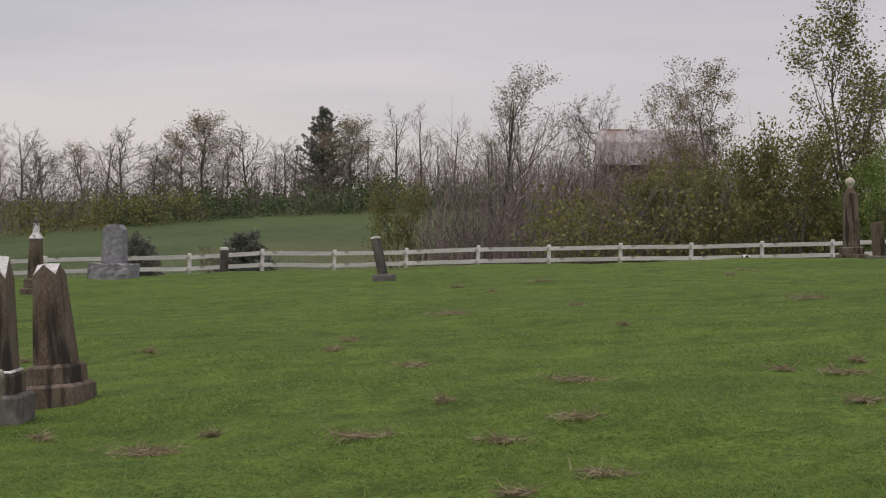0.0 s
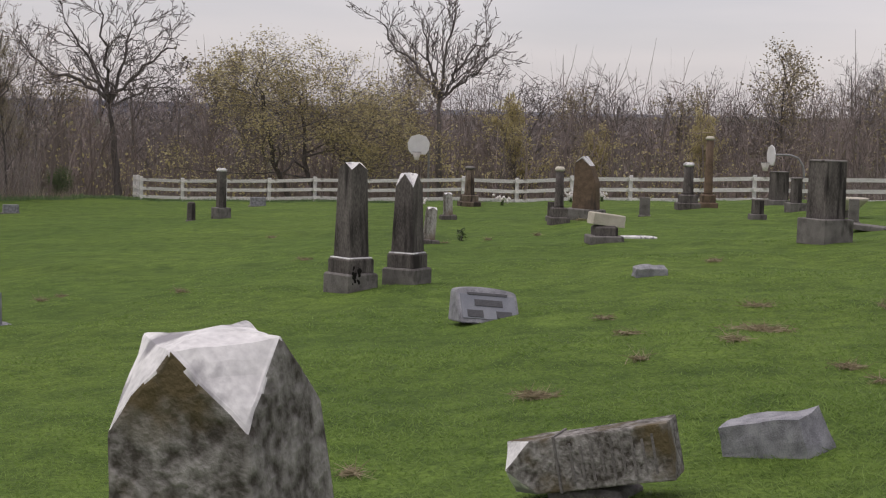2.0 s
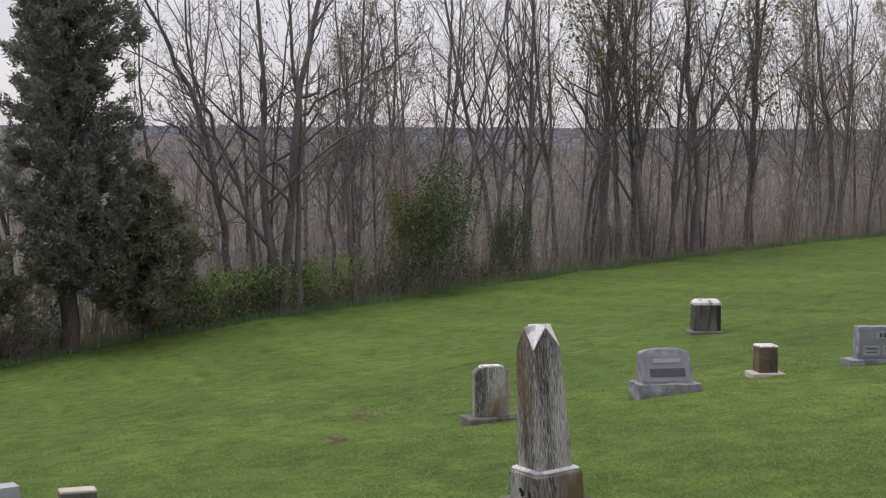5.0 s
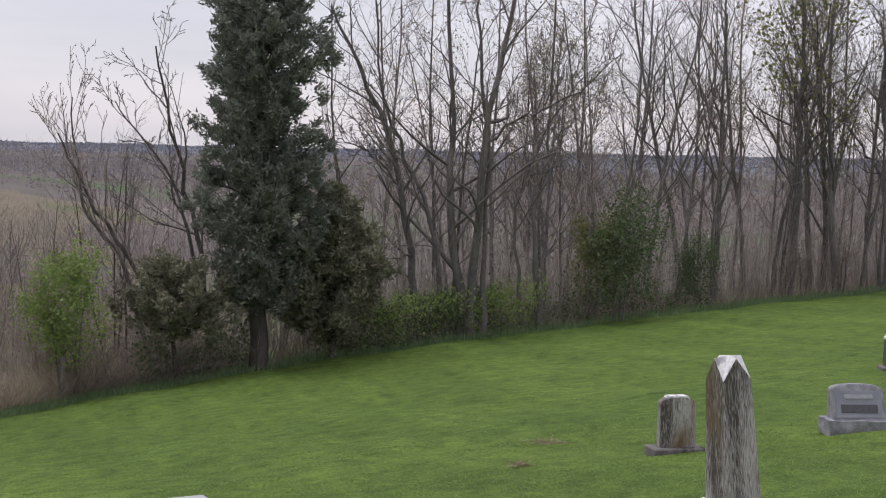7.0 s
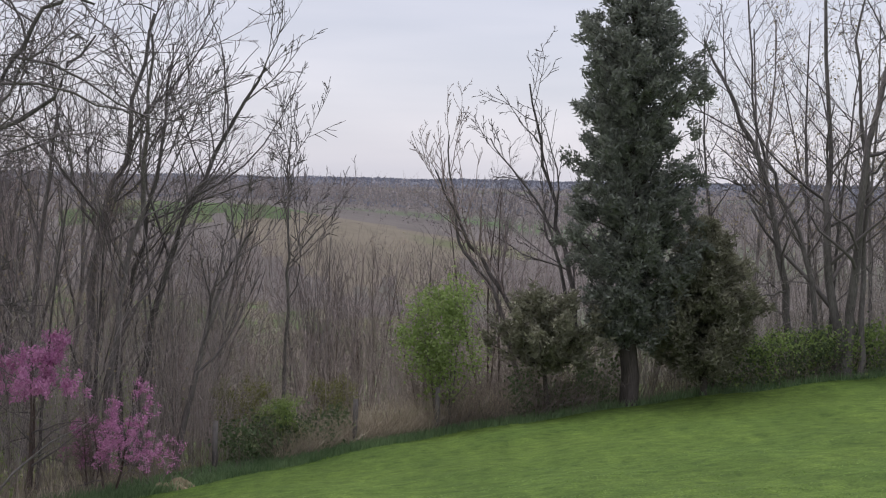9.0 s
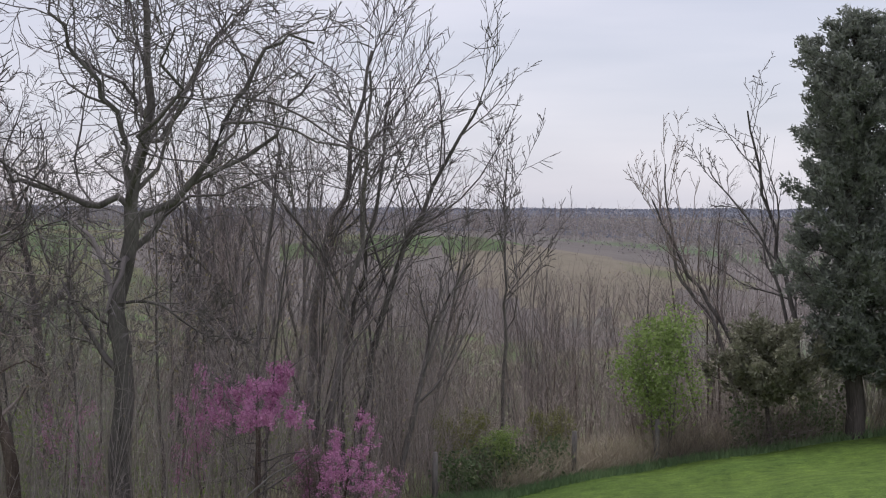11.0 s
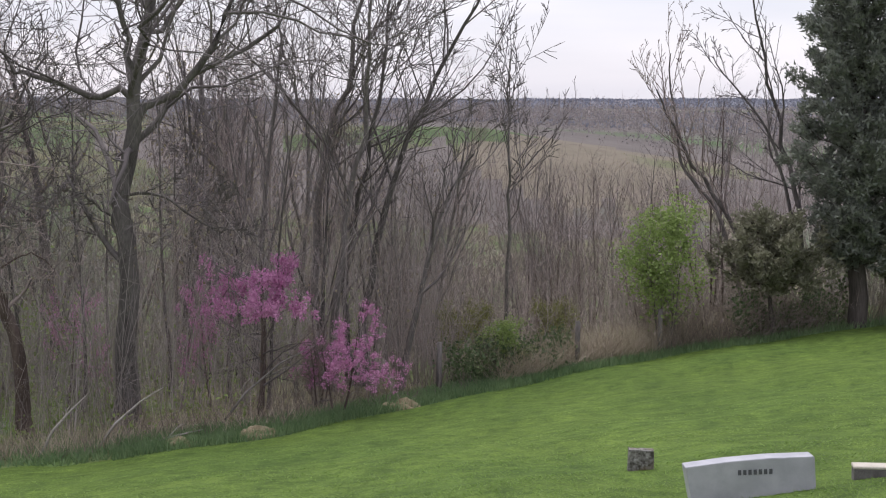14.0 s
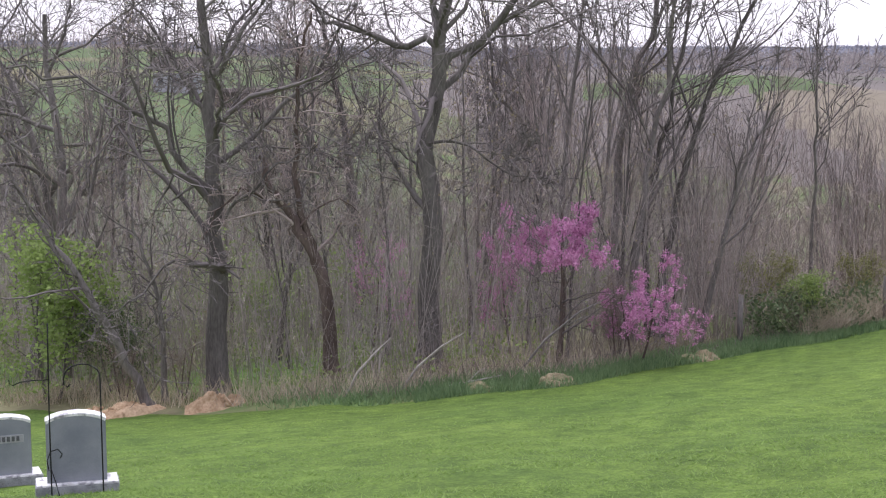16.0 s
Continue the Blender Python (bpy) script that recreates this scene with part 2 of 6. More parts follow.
SPOIL = mat("orange_clay_spoil", (0.27, 0.175, 0.10), (0.55, 0.41, 0.28), 3.0, 0.95, 0.8, 18, bump_dist=0.05)
SAND = mat("dry_clippings", (0.22, 0.18, 0.11), (0.42, 0.35, 0.23), 5.0, 0.95, 0.9, 30, bump_dist=0.03)
DEAD = mat("bleached_dead_wood", (0.24, 0.22, 0.20), (0.42, 0.39, 0.35), 4.0, 0.9, 0.3, 30)
ROOF = mat("rusting_tin_roof", (0.27, 0.25, 0.26), (0.52, 0.49, 0.50), 0.35, 0.6, 0.2, 3.0, third=((0.20, 0.10, 0.06), 0.53, 0.22, (1, 1, 1)))
BOARD = mat("grey_barn_boards", (0.06, 0.05, 0.045), (0.13, 0.11, 0.10), 0.8, 0.9, 0.3, 6.0)
WHITEBD = mat("white_backboard", (0.62, 0.62, 0.62), (0.80, 0.80, 0.80), 2.0, 0.5, 0.0)
STEEL = mat("galvanised_steel", (0.22, 0.22, 0.23), (0.36, 0.36, 0.37), 4.0, 0.5, 0.1, metal=0.5)
PLASTIC = mat("white_silk_flowers", (0.60, 0.57, 0.54), (0.85, 0.82, 0.80), 30, 0.8, 0.2)

# ---------------------------------------------------------------- the lie of the land
HILL = [(0, 0, -0.156), (0, 1, 1.494), (0, 2, -0.844), (0, 3, -1.236), (0, 4, 1.843), (0, 5, -0.668), (1, 0, 5.078), (1, 1, -4.925), (1, 2, 0.335), (1, 3, 1.776),
        (1, 4, -0.3), (2, 0, -0.877), (2, 1, 1.465), (2, 2, -1.233), (2, 3, 0.456), (3, 0, -0.051), (3, 1, 2.017), (3, 2, -1.57), (4, 0, 0.715), (4, 1, -0.811), (5, 0, -0.198)]
EDGE_AZ = [-180, -40, -12, 0, 12, 24, 36, 44, 49, 53, 58, 62, 66, 71, 77, 82, 90, 96, 102, 110, 118, 123, 140, 180]
EDGE_R = [60, 60, 64, 61.5, 61.5, 65, 71, 78, 85, 82, 69, 61.3, 56.8, 52, 48.5, 46.5, 43.2, 39, 35, 33.6, 37, 41.5, 45, 60]
FAR_AZ = [-25, 0, 10, 20, 30, 50, 65, 80, 95, 106, 118, 135]
FAR_R = [110, 160, 240, 400, 800, 1600, 4500]
FAR_Z = [(-3, 0, 6, 10, 14, 16, 20), (-4, -0.5, 6.5, 9, 10, 12, 20), (-5, -2, 4, 6.5, 9, 12, 20), (-6, -4.5, -0.5, 3, 6, 10, 18),
         (-6, -7, -6, -2, 2, 6, 16), (-7, -10, -12, -10, -4, 2, 12), (-12, -18, -22, -20, -12, 2, 10), (-14, -22, -26, -24, -14, 1, 8),
         (-15, -22, -22, -5, -8, 1, 8), (-15, -20, -17, -3.5, -8, 1, 8), (-14, -13, -9, -3, 6, 10, 12), (-13, -12, -8, -2, 7, 10, 12)]
FAR_T = np.array(FAR_Z, float).T

def hill(x, y):
    return sum(c * (x / 40) ** i * (y / 40) ** j for i, j, c in HILL)

def edge(az):
    return np.interp(az, EDGE_AZ, EDGE_R)

def ground(x, y):
    """Height of the ground, for numbers or arrays: the mown hilltop inside the boundary, the valley and ridges beyond."""
    x, y = np.asarray(x, float), np.asarray(y, float)
    r, az = np.hypot(x, y), np.degrees(np.arctan2(-x, y))
    e = edge(az)
    back = np.clip((np.abs(az - 55) - 75) / 40, 0, 1)
    back = back * back * (3 - 2 * back)
    ri = np.minimum(r, e)
    sx, sy = -np.sin(np.radians(az)), np.cos(np.radians(az))
    inner = hill(ri * sx, ri * sy) * (1 - back) + back * np.clip(0.03 * x * np.exp(-r / 80), -4, 4)
    zs = np.array([np.interp(az, FAR_AZ, column) for column in FAR_T])
    out, last_r, last_z = inner, e, inner
    for k, rk in enumerate(FAR_R):
        f = np.clip((r - last_r) / np.maximum(rk - last_r, 1), 0, 1)
        f = f * f * (3 - 2 * f) if k == 0 else f
        out = np.where(r > last_r, last_z + f * (zs[k] - last_z), out)
        last_r, last_z = np.full_like(r, rk), zs[k]
    dip = np.interp(az, [-30, -8, 0, 12, 22, 32], [0.95, 0.9, 0.52, 0.30, 0.16, 0.0]) * np.clip((r - 47) / 13, 0, 1) * np.clip((140 - r) / 40, 0, 1)
    out = out - dip
    swell = 0.03 * np.sin(x * 0.9 + 0.6 * y) + 0.025 * np.sin(1.7 * y - 0.5 * x + 1) + 0.02 * np.sin(2.9 * x + 2.1 * y)
    return out + swell * np.clip(r / 6, 0, 1)

def polar(az, r):
    return -r * math.sin(radians(az)), r * math.cos(radians(az))

def mesh_from(name, verts, faces, material=None, smooth=False):
    me = bpy.data.meshes.new(name)
    verts, faces = np.asarray(verts, np.float32), np.asarray(faces, np.int32)
    k = faces.shape[1]
    me.vertices.add(len(verts))
    me.vertices.foreach_set("co", verts.ravel())
    me.loops.add(faces.size)
    me.loops.foreach_set("vertex_index", faces.ravel())
    me.polygons.add(len(faces))
    me.polygons.foreach_set("loop_start", np.arange(0, faces.size, k, dtype=np.int32))
    me.polygons.foreach_set("loop_total", np.full(len(faces), k, np.int32))
    if smooth:
        me.polygons.foreach_set("use_smooth", np.ones(len(faces), bool))
    if material:
        me.materials.append(material)
    me.update(calc_edges=True)
    return me

def part(name, data, material, parent, label="", at=None):
    """One mesh object under a thing or a part. data: a bmesh or a mesh."""
    if isinstance(data, bmesh.types.BMesh):
        me = bpy.data.meshes.new(name)
        data.to_mesh(me)
        data.free()
    else:
        me = data
    if material and not me.materials:
        for m in (material if isinstance(material, (list, tuple)) else [material]):
            me.materials.append(m)
    ob = new(name, me)
    ob.parent = parent
    if at is not None:
        ob.matrix_basis = at
    return tagged(ob, label)

def thing(name, x, y, turn, label, category, group="", z=None, sink=0.03, lean=(0, 0), kind=""):
    """An Empty at the base of a thing that stands on the ground."""
    ob = new(name)
    ob.empty_display_size = 0.2
    ob.matrix_basis = pose(x, y, (float(ground(x, y)) if z is None else z) - sink, lean[0], lean[1], turn)
    return tagged(ob, label, category, group, kind)

# one ground sheet, in rings round the holder of the camera, out to the horizon
az_steps = np.concatenate([np.arange(-180, -20, 4.0), np.arange(-20, 80, 0.5), np.arange(80, 128, 0.25), np.arange(128, 180, 4.0)])
inner_rings, outer = np.concatenate([np.linspace(0.04, 0.5, 40) ** 1.2, np.linspace(0.45, 1.0, 34)[1:]]), [1.01, 1.04, 1.08, 1.14, 1.22, 1.34, 1.5, 1.75, 2.1, 2.6, 3.3, 4.3, 5.6] + list(np.geomspace(6, 20, 30)) + [30, 45, 70]
rings = np.concatenate([inner_rings, outer])
n_az, n_r = len(az_steps), len(rings)
rr = rings[:, None] * edge(az_steps)[None]
gx, gy = -rr * np.sin(np.radians(az_steps)), rr * np.cos(np.radians(az_steps))
gv = np.stack([gx, gy, ground(gx, gy)], -1).reshape(-1, 3)
ia, ir = np.meshgrid(np.arange(n_az), np.arange(n_r - 1))
ia, ir = ia.ravel(), ir.ravel()
ja = (ia + 1) % n_az
gf = np.stack([ir * n_az + ia, (ir + 1) * n_az + ia, (ir + 1) * n_az + ja, ir * n_az + ja], 1)
me = mesh_from("ground", gv, gf, LAWN, True)
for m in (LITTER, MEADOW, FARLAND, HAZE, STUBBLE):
    me.materials.append(m)
ring_r, mid_az = rings[ir], az_steps[ia]
ring_d = ring_r * edge(mid_az)
wobble = mid_az + 1.5 * np.sin(ring_d * 0.05)
zone = np.where(ring_r < 1.0, 0, np.where(ring_d < 260, 1, 3))
zone = np.where((zone > 0) & (wobble < 23) & (ring_d < 700), 2, zone)
far_edge = 12 * np.sin(mid_az * 2.1) + 8 * np.sin(mid_az * 5.3)
zone = np.where((wobble > 94.2) & (wobble < 101) & (ring_d > 352 + far_edge) & (ring_d < 420), 2, zone)
zone = np.where((wobble > 86.5) & (wobble < 94.4) & (ring_d > 290 + far_edge) & (ring_d < 425), 5, zone)
zone = np.where((wobble > 107) & (ring_d > 90) & (ring_d < 700), 2, zone)
# beyond 1 km the ground takes the colour with haze painted in
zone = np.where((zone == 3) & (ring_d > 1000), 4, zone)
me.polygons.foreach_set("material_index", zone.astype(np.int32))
tagged(new("ground", me), "hilltop of mown green grass falling to a wooded valley and fields", "ground", kind="structure")
cap_v = [(0, 0, float(ground(0, 0)))] + [tuple(v) for v in gv[:n_az]]
me = mesh_from("ground_middle", cap_v, [(0, k + 1, (k + 1) % n_az + 1) for k in range(n_az)], LAWN)
tagged(new("ground_middle", me), "mown grass underfoot on the hilltop", "ground", kind="structure")

# ---------------------------------------------------------------- solids for stones
def box_bm(w, d, h, chamfer=0.0, taper=1.0, z=0.0, bevel=0.008, rough=0.0, seed=1):
    """A block, standing on z: chamfer slopes its top edge, taper narrows it, rough roughens it like split rock."""
    bm = bmesh.new()
    top = h - chamfer
    levels = [(0, 1.0, 0), (top, taper, 0)] + ([(h, taper, chamfer)] if chamfer else [])
    rings_v = []
    for zz, s, inset in levels:
        rings_v.append([bm.verts.new((sx * (w / 2 * s - inset), sy * (d / 2 * s - inset), z + zz)) for sx, sy in ((-1, -1), (1, -1), (1, 1), (-1, 1))])
    for a, b in zip(rings_v, rings_v[1:]):
        for k in range(4):
            bm.faces.new((a[k], a[(k + 1) % 4], b[(k + 1) % 4], b[k]))
    bm.faces.new(rings_v[0][::-1])
    bm.faces.new(rings_v[-1])
    if rough:
        bmesh.ops.subdivide_edges(bm, edges=bm.edges[:], cuts=5, use_grid_fill=True)
        for v in bm.verts:
            v.co += rough * noise.noise_vector(v.co * 7 + Vector((seed, 0, 0)))
    elif bevel:
        bmesh.ops.bevel(bm, geom=bm.edges[:], offset=bevel, segments=2, affect="EDGES", profile=0.6)
    return bm

def gabled_bm(w, d, h, gable, taper=0.82, z=0.0, bevel=0.006, wear=0.0, mats=(0, 1)):
    """A tapered shaft that ends in four gables; its roof faces take the second material."""
    bm = bmesh.new()
    a = [bm.verts.new((sx * w / 2, sy * d / 2, z)) for sx, sy in ((-1, -1), (1, -1), (1, 1), (-1, 1))]
    tw, td = w * taper, d * taper
    b = [bm.verts.new((sx * tw / 2, sy * td / 2, z + h)) for sx, sy in ((-1, -1), (1, -1), (1, 1), (-1, 1))]
    m = [bm.verts.new((x, y, z + h + gable)) for x, y in ((0, -td / 2 * 0.98), (tw / 2 * 0.98, 0), (0, td / 2 * 0.98), (-tw / 2 * 0.98, 0))]
    c = bm.verts.new((0, 0, z + h + gable * 1.06))
    bm.faces.new(a[::-1])
    for k in range(4):
        bm.faces.new((a[k], a[(k + 1) % 4], b[(k + 1) % 4], m[k], b[k]))
    for k in range(4):
        f = bm.faces.new((b[k], m[k], c, m[k - 1]))
        f.material_index = mats[1]
    if wear:
        bmesh.ops.bevel(bm, geom=bm.edges[:], offset=bevel, segments=2, affect="EDGES", profile=0.6)
        bmesh.ops.triangulate(bm, faces=bm.faces[:])
        bmesh.ops.subdivide_edges(bm, edges=[e for e in bm.edges if e.calc_length() > 0.06], cuts=4, use_grid_fill=True)
        for v in bm.verts:
            v.co += wear * noise.noise_vector(v.co * 14)
    else:
        bmesh.ops.bevel(bm, geom=bm.edges[:], offset=bevel, segments=2, affect="EDGES", profile=0.6)
    bm.normal_update()
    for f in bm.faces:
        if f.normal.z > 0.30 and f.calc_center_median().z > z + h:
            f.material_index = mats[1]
    return bm

def profile_bm(points, depth, bevel=0.006, slope=0.0):
    """A slab whose outline in x and z is given; slope leans its front back towards the top."""
    bm = bmesh.new()
    top = max(p[1] for p in points)
    front = [bm.verts.new((x, -depth / 2 + slope * zz / top, zz)) for x, zz in points]
    rear = [bm.verts.new((x, depth / 2, zz)) for x, zz in points]
    bm.faces.new(front)
    bm.faces.new(rear[::-1])
    for k in range(len(points)):
        j = (k + 1) % len(points)
        bm.faces.new((front[j], front[k], rear[k], rear[j]))
    bmesh.ops.recalc_face_normals(bm, faces=bm.faces[:])
    if bevel:
        bmesh.ops.bevel(bm, geom=bm.edges[:], offset=bevel, segments=2, affect="EDGES")
    return bm

def lathe_bm(steps, sides=20, z=0.0):
    bm = bmesh.new()
    rows = [[bm.verts.new((r * math.cos(2 * math.pi * k / sides), r * math.sin(2 * math.pi * k / sides), z + h)) for k in range(sides)] for r, h in steps]
    for a, b in zip(rows, rows[1:]):
        for k in range(sides):
            f = bm.faces.new((a[k], a[(k + 1) % sides], b[(k + 1) % sides], b[k]))
            f.smooth = True
    bm.faces.new(rows[0][::-1])
    bm.faces.new(rows[-1])
    return bm

def arc_top(w, h, rise, n=12, shoulder=0.0):
    """Outline of a slab with an arched top."""
    pts = [(-w / 2, 0), (w / 2, 0), (w / 2, h - rise)]
    half = w / 2 - shoulder
    if shoulder:
        pts.append((half, h - rise))
    pts += [(half * math.cos(math.pi * k / n), h - rise + rise * math.sin(math.pi * k / n)) for k in range(1, n)]
    if shoulder:
        pts.append((-half, h - rise))
    return pts + [(-w / 2, h - rise)]

def bars(parent, rows, y, material, depth=0.006, tilt=0.0):
    """Lettering that cannot be given, as plain bars: rows of x, z, width, height."""
    for x, z, w, h in rows:
        n = max(2, int(w / (h * 0.9)))
        bm = bmesh.new()
        for k in range(n):
            bmesh.ops.create_cube(bm, size=1, matrix=Matrix.Translation((-w / 2 + (k + 0.5) * w / n, 0, 0)) @ Matrix.Diagonal((w / n * 0.62, depth, h, 1)))
        part("lettering", bm, material, parent, "", pose(x, y, z, tilt, 0, 0))

def tube_bm(path, r, sides=8):
    bm = bmesh.new()
    rows = []
    for k, p in enumerate(path):
        p = Vector(p)
        d = (Vector(path[min(k + 1, len(path) - 1)]) - Vector(path[max(k - 1, 0)])).normalized()
        u = d.orthogonal().normalized() if abs(d.x) > 0.9 else d.cross(Vector((1, 0, 0))).normalized()
        v = d.cross(u)
        rad = r[k] if isinstance(r, (list, tuple)) else r
        rows.append([bm.verts.new(p + rad * (math.cos(2 * math.pi * s / sides) * u + math.sin(2 * math.pi * s / sides) * v)) for s in range(sides)])
    for a, b in zip(rows, rows[1:]):
        for s in range(sides):
            f = bm.faces.new((a[s], a[(s + 1) % sides], b[(s + 1) % sides], b[s]))
            f.smooth = True
    bm.faces.new(rows[0][::-1])
    bm.faces.new(rows[-1])
    return bm

# ---------------------------------------------------------------- the white board fence
FOOT, FENCE_AZ, PANEL_W = 60.7, 5.6, 2.68
def fence_at(u):
    a = radians(FENCE_AZ)
    return -FOOT * math.sin(a) - u * math.cos(a), FOOT * math.cos(a) - u * math.sin(a)
post_us = [1.9 + PANEL_W * k for k in range(-10, 21)]
posts = [fence_at(u) for u in post_us]
cx, cy = posts[-1]
posts += [(cx - 2.0, cy + 1.55), (cx - 4.0, cy + 3.1)]
fence = thing("board_fence", *posts[0], 0, "white-painted three-board fence along the cemetery boundary", "fence", z=0, sink=0)
fence.matrix_basis = Matrix()
post_mesh = bpy.data.meshes.new("post")
bm = box_bm(0.13, 0.13, 1.28, 0.02, bevel=0.006)
bm.to_mesh(post_mesh)
bm.free()
for k, (x, y) in enumerate(posts):
    part("post", post_mesh, PAINT, fence, at=pose(x, y, float(ground(x, y)) - 0.12, random.uniform(-1, 1), random.uniform(-1, 1), FENCE_AZ))
rail_mesh = bpy.data.meshes.new("rail")
bm = box_bm(1.0, 0.03, 0.15, bevel=0.004)
bm.to_mesh(rail_mesh)
bm.free()
for (x0, y0), (x1, y1) in zip(posts, posts[1:]):
    z0, z1 = float(ground(x0, y0)), float(ground(x1, y1))
    d = Vector((x1 - x0, y1 - y0, z1 - z0))
    side = Vector((d.y, -d.x, 0)).normalized() * 0.085
    if side.y > 0:
        side = -side
    for h in (0.10, 0.50, 0.93):
        ob = part("rail", rail_mesh, PAINT, fence)
        ob.matrix_basis = Matrix.Translation(Vector(((x0 + x1) / 2, (y0 + y1) / 2, (z0 + z1) / 2 + h)) + side) @ d.to_track_quat("X", "Z").to_matrix().to_4x4() @ pose(0, 0, 0, random.uniform(-1, 1), random.uniform(-0.5, 0.5), 0) @ Matrix.Diagonal((d.length, 1, 1, 1))
# ---------------------------------------------------------------- gravestones
def toward(x, y):
    return math.degrees(math.atan2(-x, y))

def gravestone(name, x, y, turn, label, lean=(0, 0), group="gravestones", sink=0.04, category="gravestone"):
    """turn: degrees from facing the hilltop's middle."""
    return thing(name, x, y, toward(x, y) + turn, label, category, group, sink=sink, lean=lean)

def gabled_marker(x, y, turn, label, w, heights, skin, lean=(0, 0), base_w=1.75, plinth_w=1.35, taper=0.82, wear=0.0, gable=0.55, top=None, hole=False, base_skin=None):
    """Base, plinth and four-gabled shaft; heights: base, plinth, shaft."""
    g = gravestone("gravestone", x, y, turn, label, lean)
    hb, hp, hs = heights
    part("base", box_bm(w * base_w, w * base_w, hb + 0.04, 0.025, rough=0), base_skin or CONCRETE, g, "weathered concrete base")
    plinth = part("plinth", box_bm(w * plinth_w, w * plinth_w, hp, 0.03, z=hb + 0.04), [skin], g)
    part("plinth_wash", box_bm(w * plinth_w * 0.93, w * plinth_w * 0.93, 0.02, 0.012, z=hb + 0.04 + hp - 0.012, bevel=0.003), top or WHITEST, plinth, "bleached upper edge")
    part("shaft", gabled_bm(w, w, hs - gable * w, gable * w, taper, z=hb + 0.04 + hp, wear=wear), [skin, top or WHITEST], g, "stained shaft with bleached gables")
    if hole:
        # no cavity is cut: black lumps on the face carry the hole's shade
        bm = bmesh.new()
        for k in range(26):
            bmesh.ops.create_icosphere(bm, subdivisions=1, radius=random.uniform(0.008, 0.03), matrix=Matrix.Translation((random.uniform(-0.10, 0.05), 0, random.uniform(-0.10, 0.14))) @ Matrix.Diagonal((1, 0.22, 1.2, 1)))
        part("broken_patch", bm, HOLE, g, "broken patch with the hole's shade put in as black", pose(-w * base_w / 2 - 0.001, -0.12, hb + 0.02, 0, 0, 90) if hole == "side" else pose(-0.10, -w * base_w / 2 - 0.002, hb + 0.0, 0, 0, 0))
    return g

# the tall stone nearest the camera, its base out of sight
g = gravestone("gravestone", -2.565, 2.777, -26.8, "tall lichened marble gravestone with bleached four-gabled top", sink=0.046, lean=(3.5, -4))
part("base", box_bm(0.74, 0.74, 0.22, 0.03), CONCRETE, g, "weathered concrete base")
part("plinth", box_bm(0.58, 0.58, 0.20, 0.03, z=0.22), LICHEN, g)
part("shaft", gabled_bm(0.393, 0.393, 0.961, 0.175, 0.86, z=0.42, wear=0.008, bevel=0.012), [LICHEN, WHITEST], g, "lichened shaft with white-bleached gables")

gabled_marker(-10.38, 4.80, 33, "leaning marble gravestone streaked black and white, on two bases", 0.278, (0.27, 0.22, 0.99), STREAK, lean=(-1, -4), base_w=1.90, plinth_w=1.34, hole="side", taper=0.79)
gabled_marker(-4.60, 13.67, -16, "brown-stained marble gravestone with white gables, one of a pair", 0.335, (0.24, 0.19, 0.96), BROWNST, lean=(0, -1.5), base_w=1.60, plinth_w=1.25, taper=0.80)
g = gravestone("gravestone", -4.45, 15.00, -24, "brown and white marble gravestone with arched gables, one of a pair", (0, -6))
part("base", box_bm(0.53, 0.53, 0.24, 0.03), BROWNST, g)
part("plinth", box_bm(0.42, 0.42, 0.18, 0.03, z=0.24), BROWNST, g)
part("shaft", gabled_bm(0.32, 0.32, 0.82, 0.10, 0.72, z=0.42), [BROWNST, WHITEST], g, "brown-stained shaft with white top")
gabled_marker(-15.32, 17.84, 40, "dark soot-stained obelisk gravestone with a broken base, one of a pair", 0.36, (0.26, 0.22, 1.36), DARKST, base_w=1.55, plinth_w=1.3, hole="front", gable=0.28)
gabled_marker(-15.02, 18.76, -28, "dark soot-stained gabled gravestone, one of a pair", 0.36, (0.24, 0.22, 1.16), DARKST, base_w=1.5, plinth_w=1.22)

def block_marker(x, y, turn, label, base, die, skin, base_skin=None, cap=None, cap_skin=None, lean=(0, 0), name="gravestone"):
    """base and die: width, depth, height; cap: width, depth, height, chamfer."""
    g = gravestone(name, x, y, turn, label, lean)
    part("base", box_bm(base[0], base[1], base[2] + 0.04, 0.015), base_skin or CONCRETE, g)
    part("die", box_bm(die[0], die[1], die[2], 0.0, 0.96, z=base[2] + 0.04), skin, g)
    if cap:
        part("cap", box_bm(cap[0], cap[1], cap[2], cap[3], z=base[2] + 0.04 + die[2]), cap_skin or WHITEST, g, "bleached cap")
    return g

block_marker(-11.69, 25.91, 44, "tall dark granite pedestal gravestone on a broad base", (0.66, 0.66, 0.40), (0.46, 0.46, 0.96), DARKST, cap=(0.46, 0.46, 0.03, 0.012), cap_skin=CONCRETE)
block_marker(-16.38, 32.79, 20, "low dark stone stump marker with pale top", (0.34, 0.30, 0.12), (0.22, 0.22, 0.30), DARKST, cap=(0.23, 0.23, 0.03, 0.01), cap_skin=CONCRETE)
block_marker(-19.52, 40.31, 30, "dark block gravestone standing before the fence", (0.58, 0.50, 0.16), (0.42, 0.34, 0.74), DARKST, cap=(0.44, 0.36, 0.03, 0.01), cap_skin=CONCRETE)
block_marker(-16.89, 35.80, 25, "small dark gravestone with concrete base", (0.42, 0.36, 0.20), (0.22, 0.20, 0.56), DARKST, cap=(0.24, 0.22, 0.05, 0.02), cap_skin=CONCRETE)
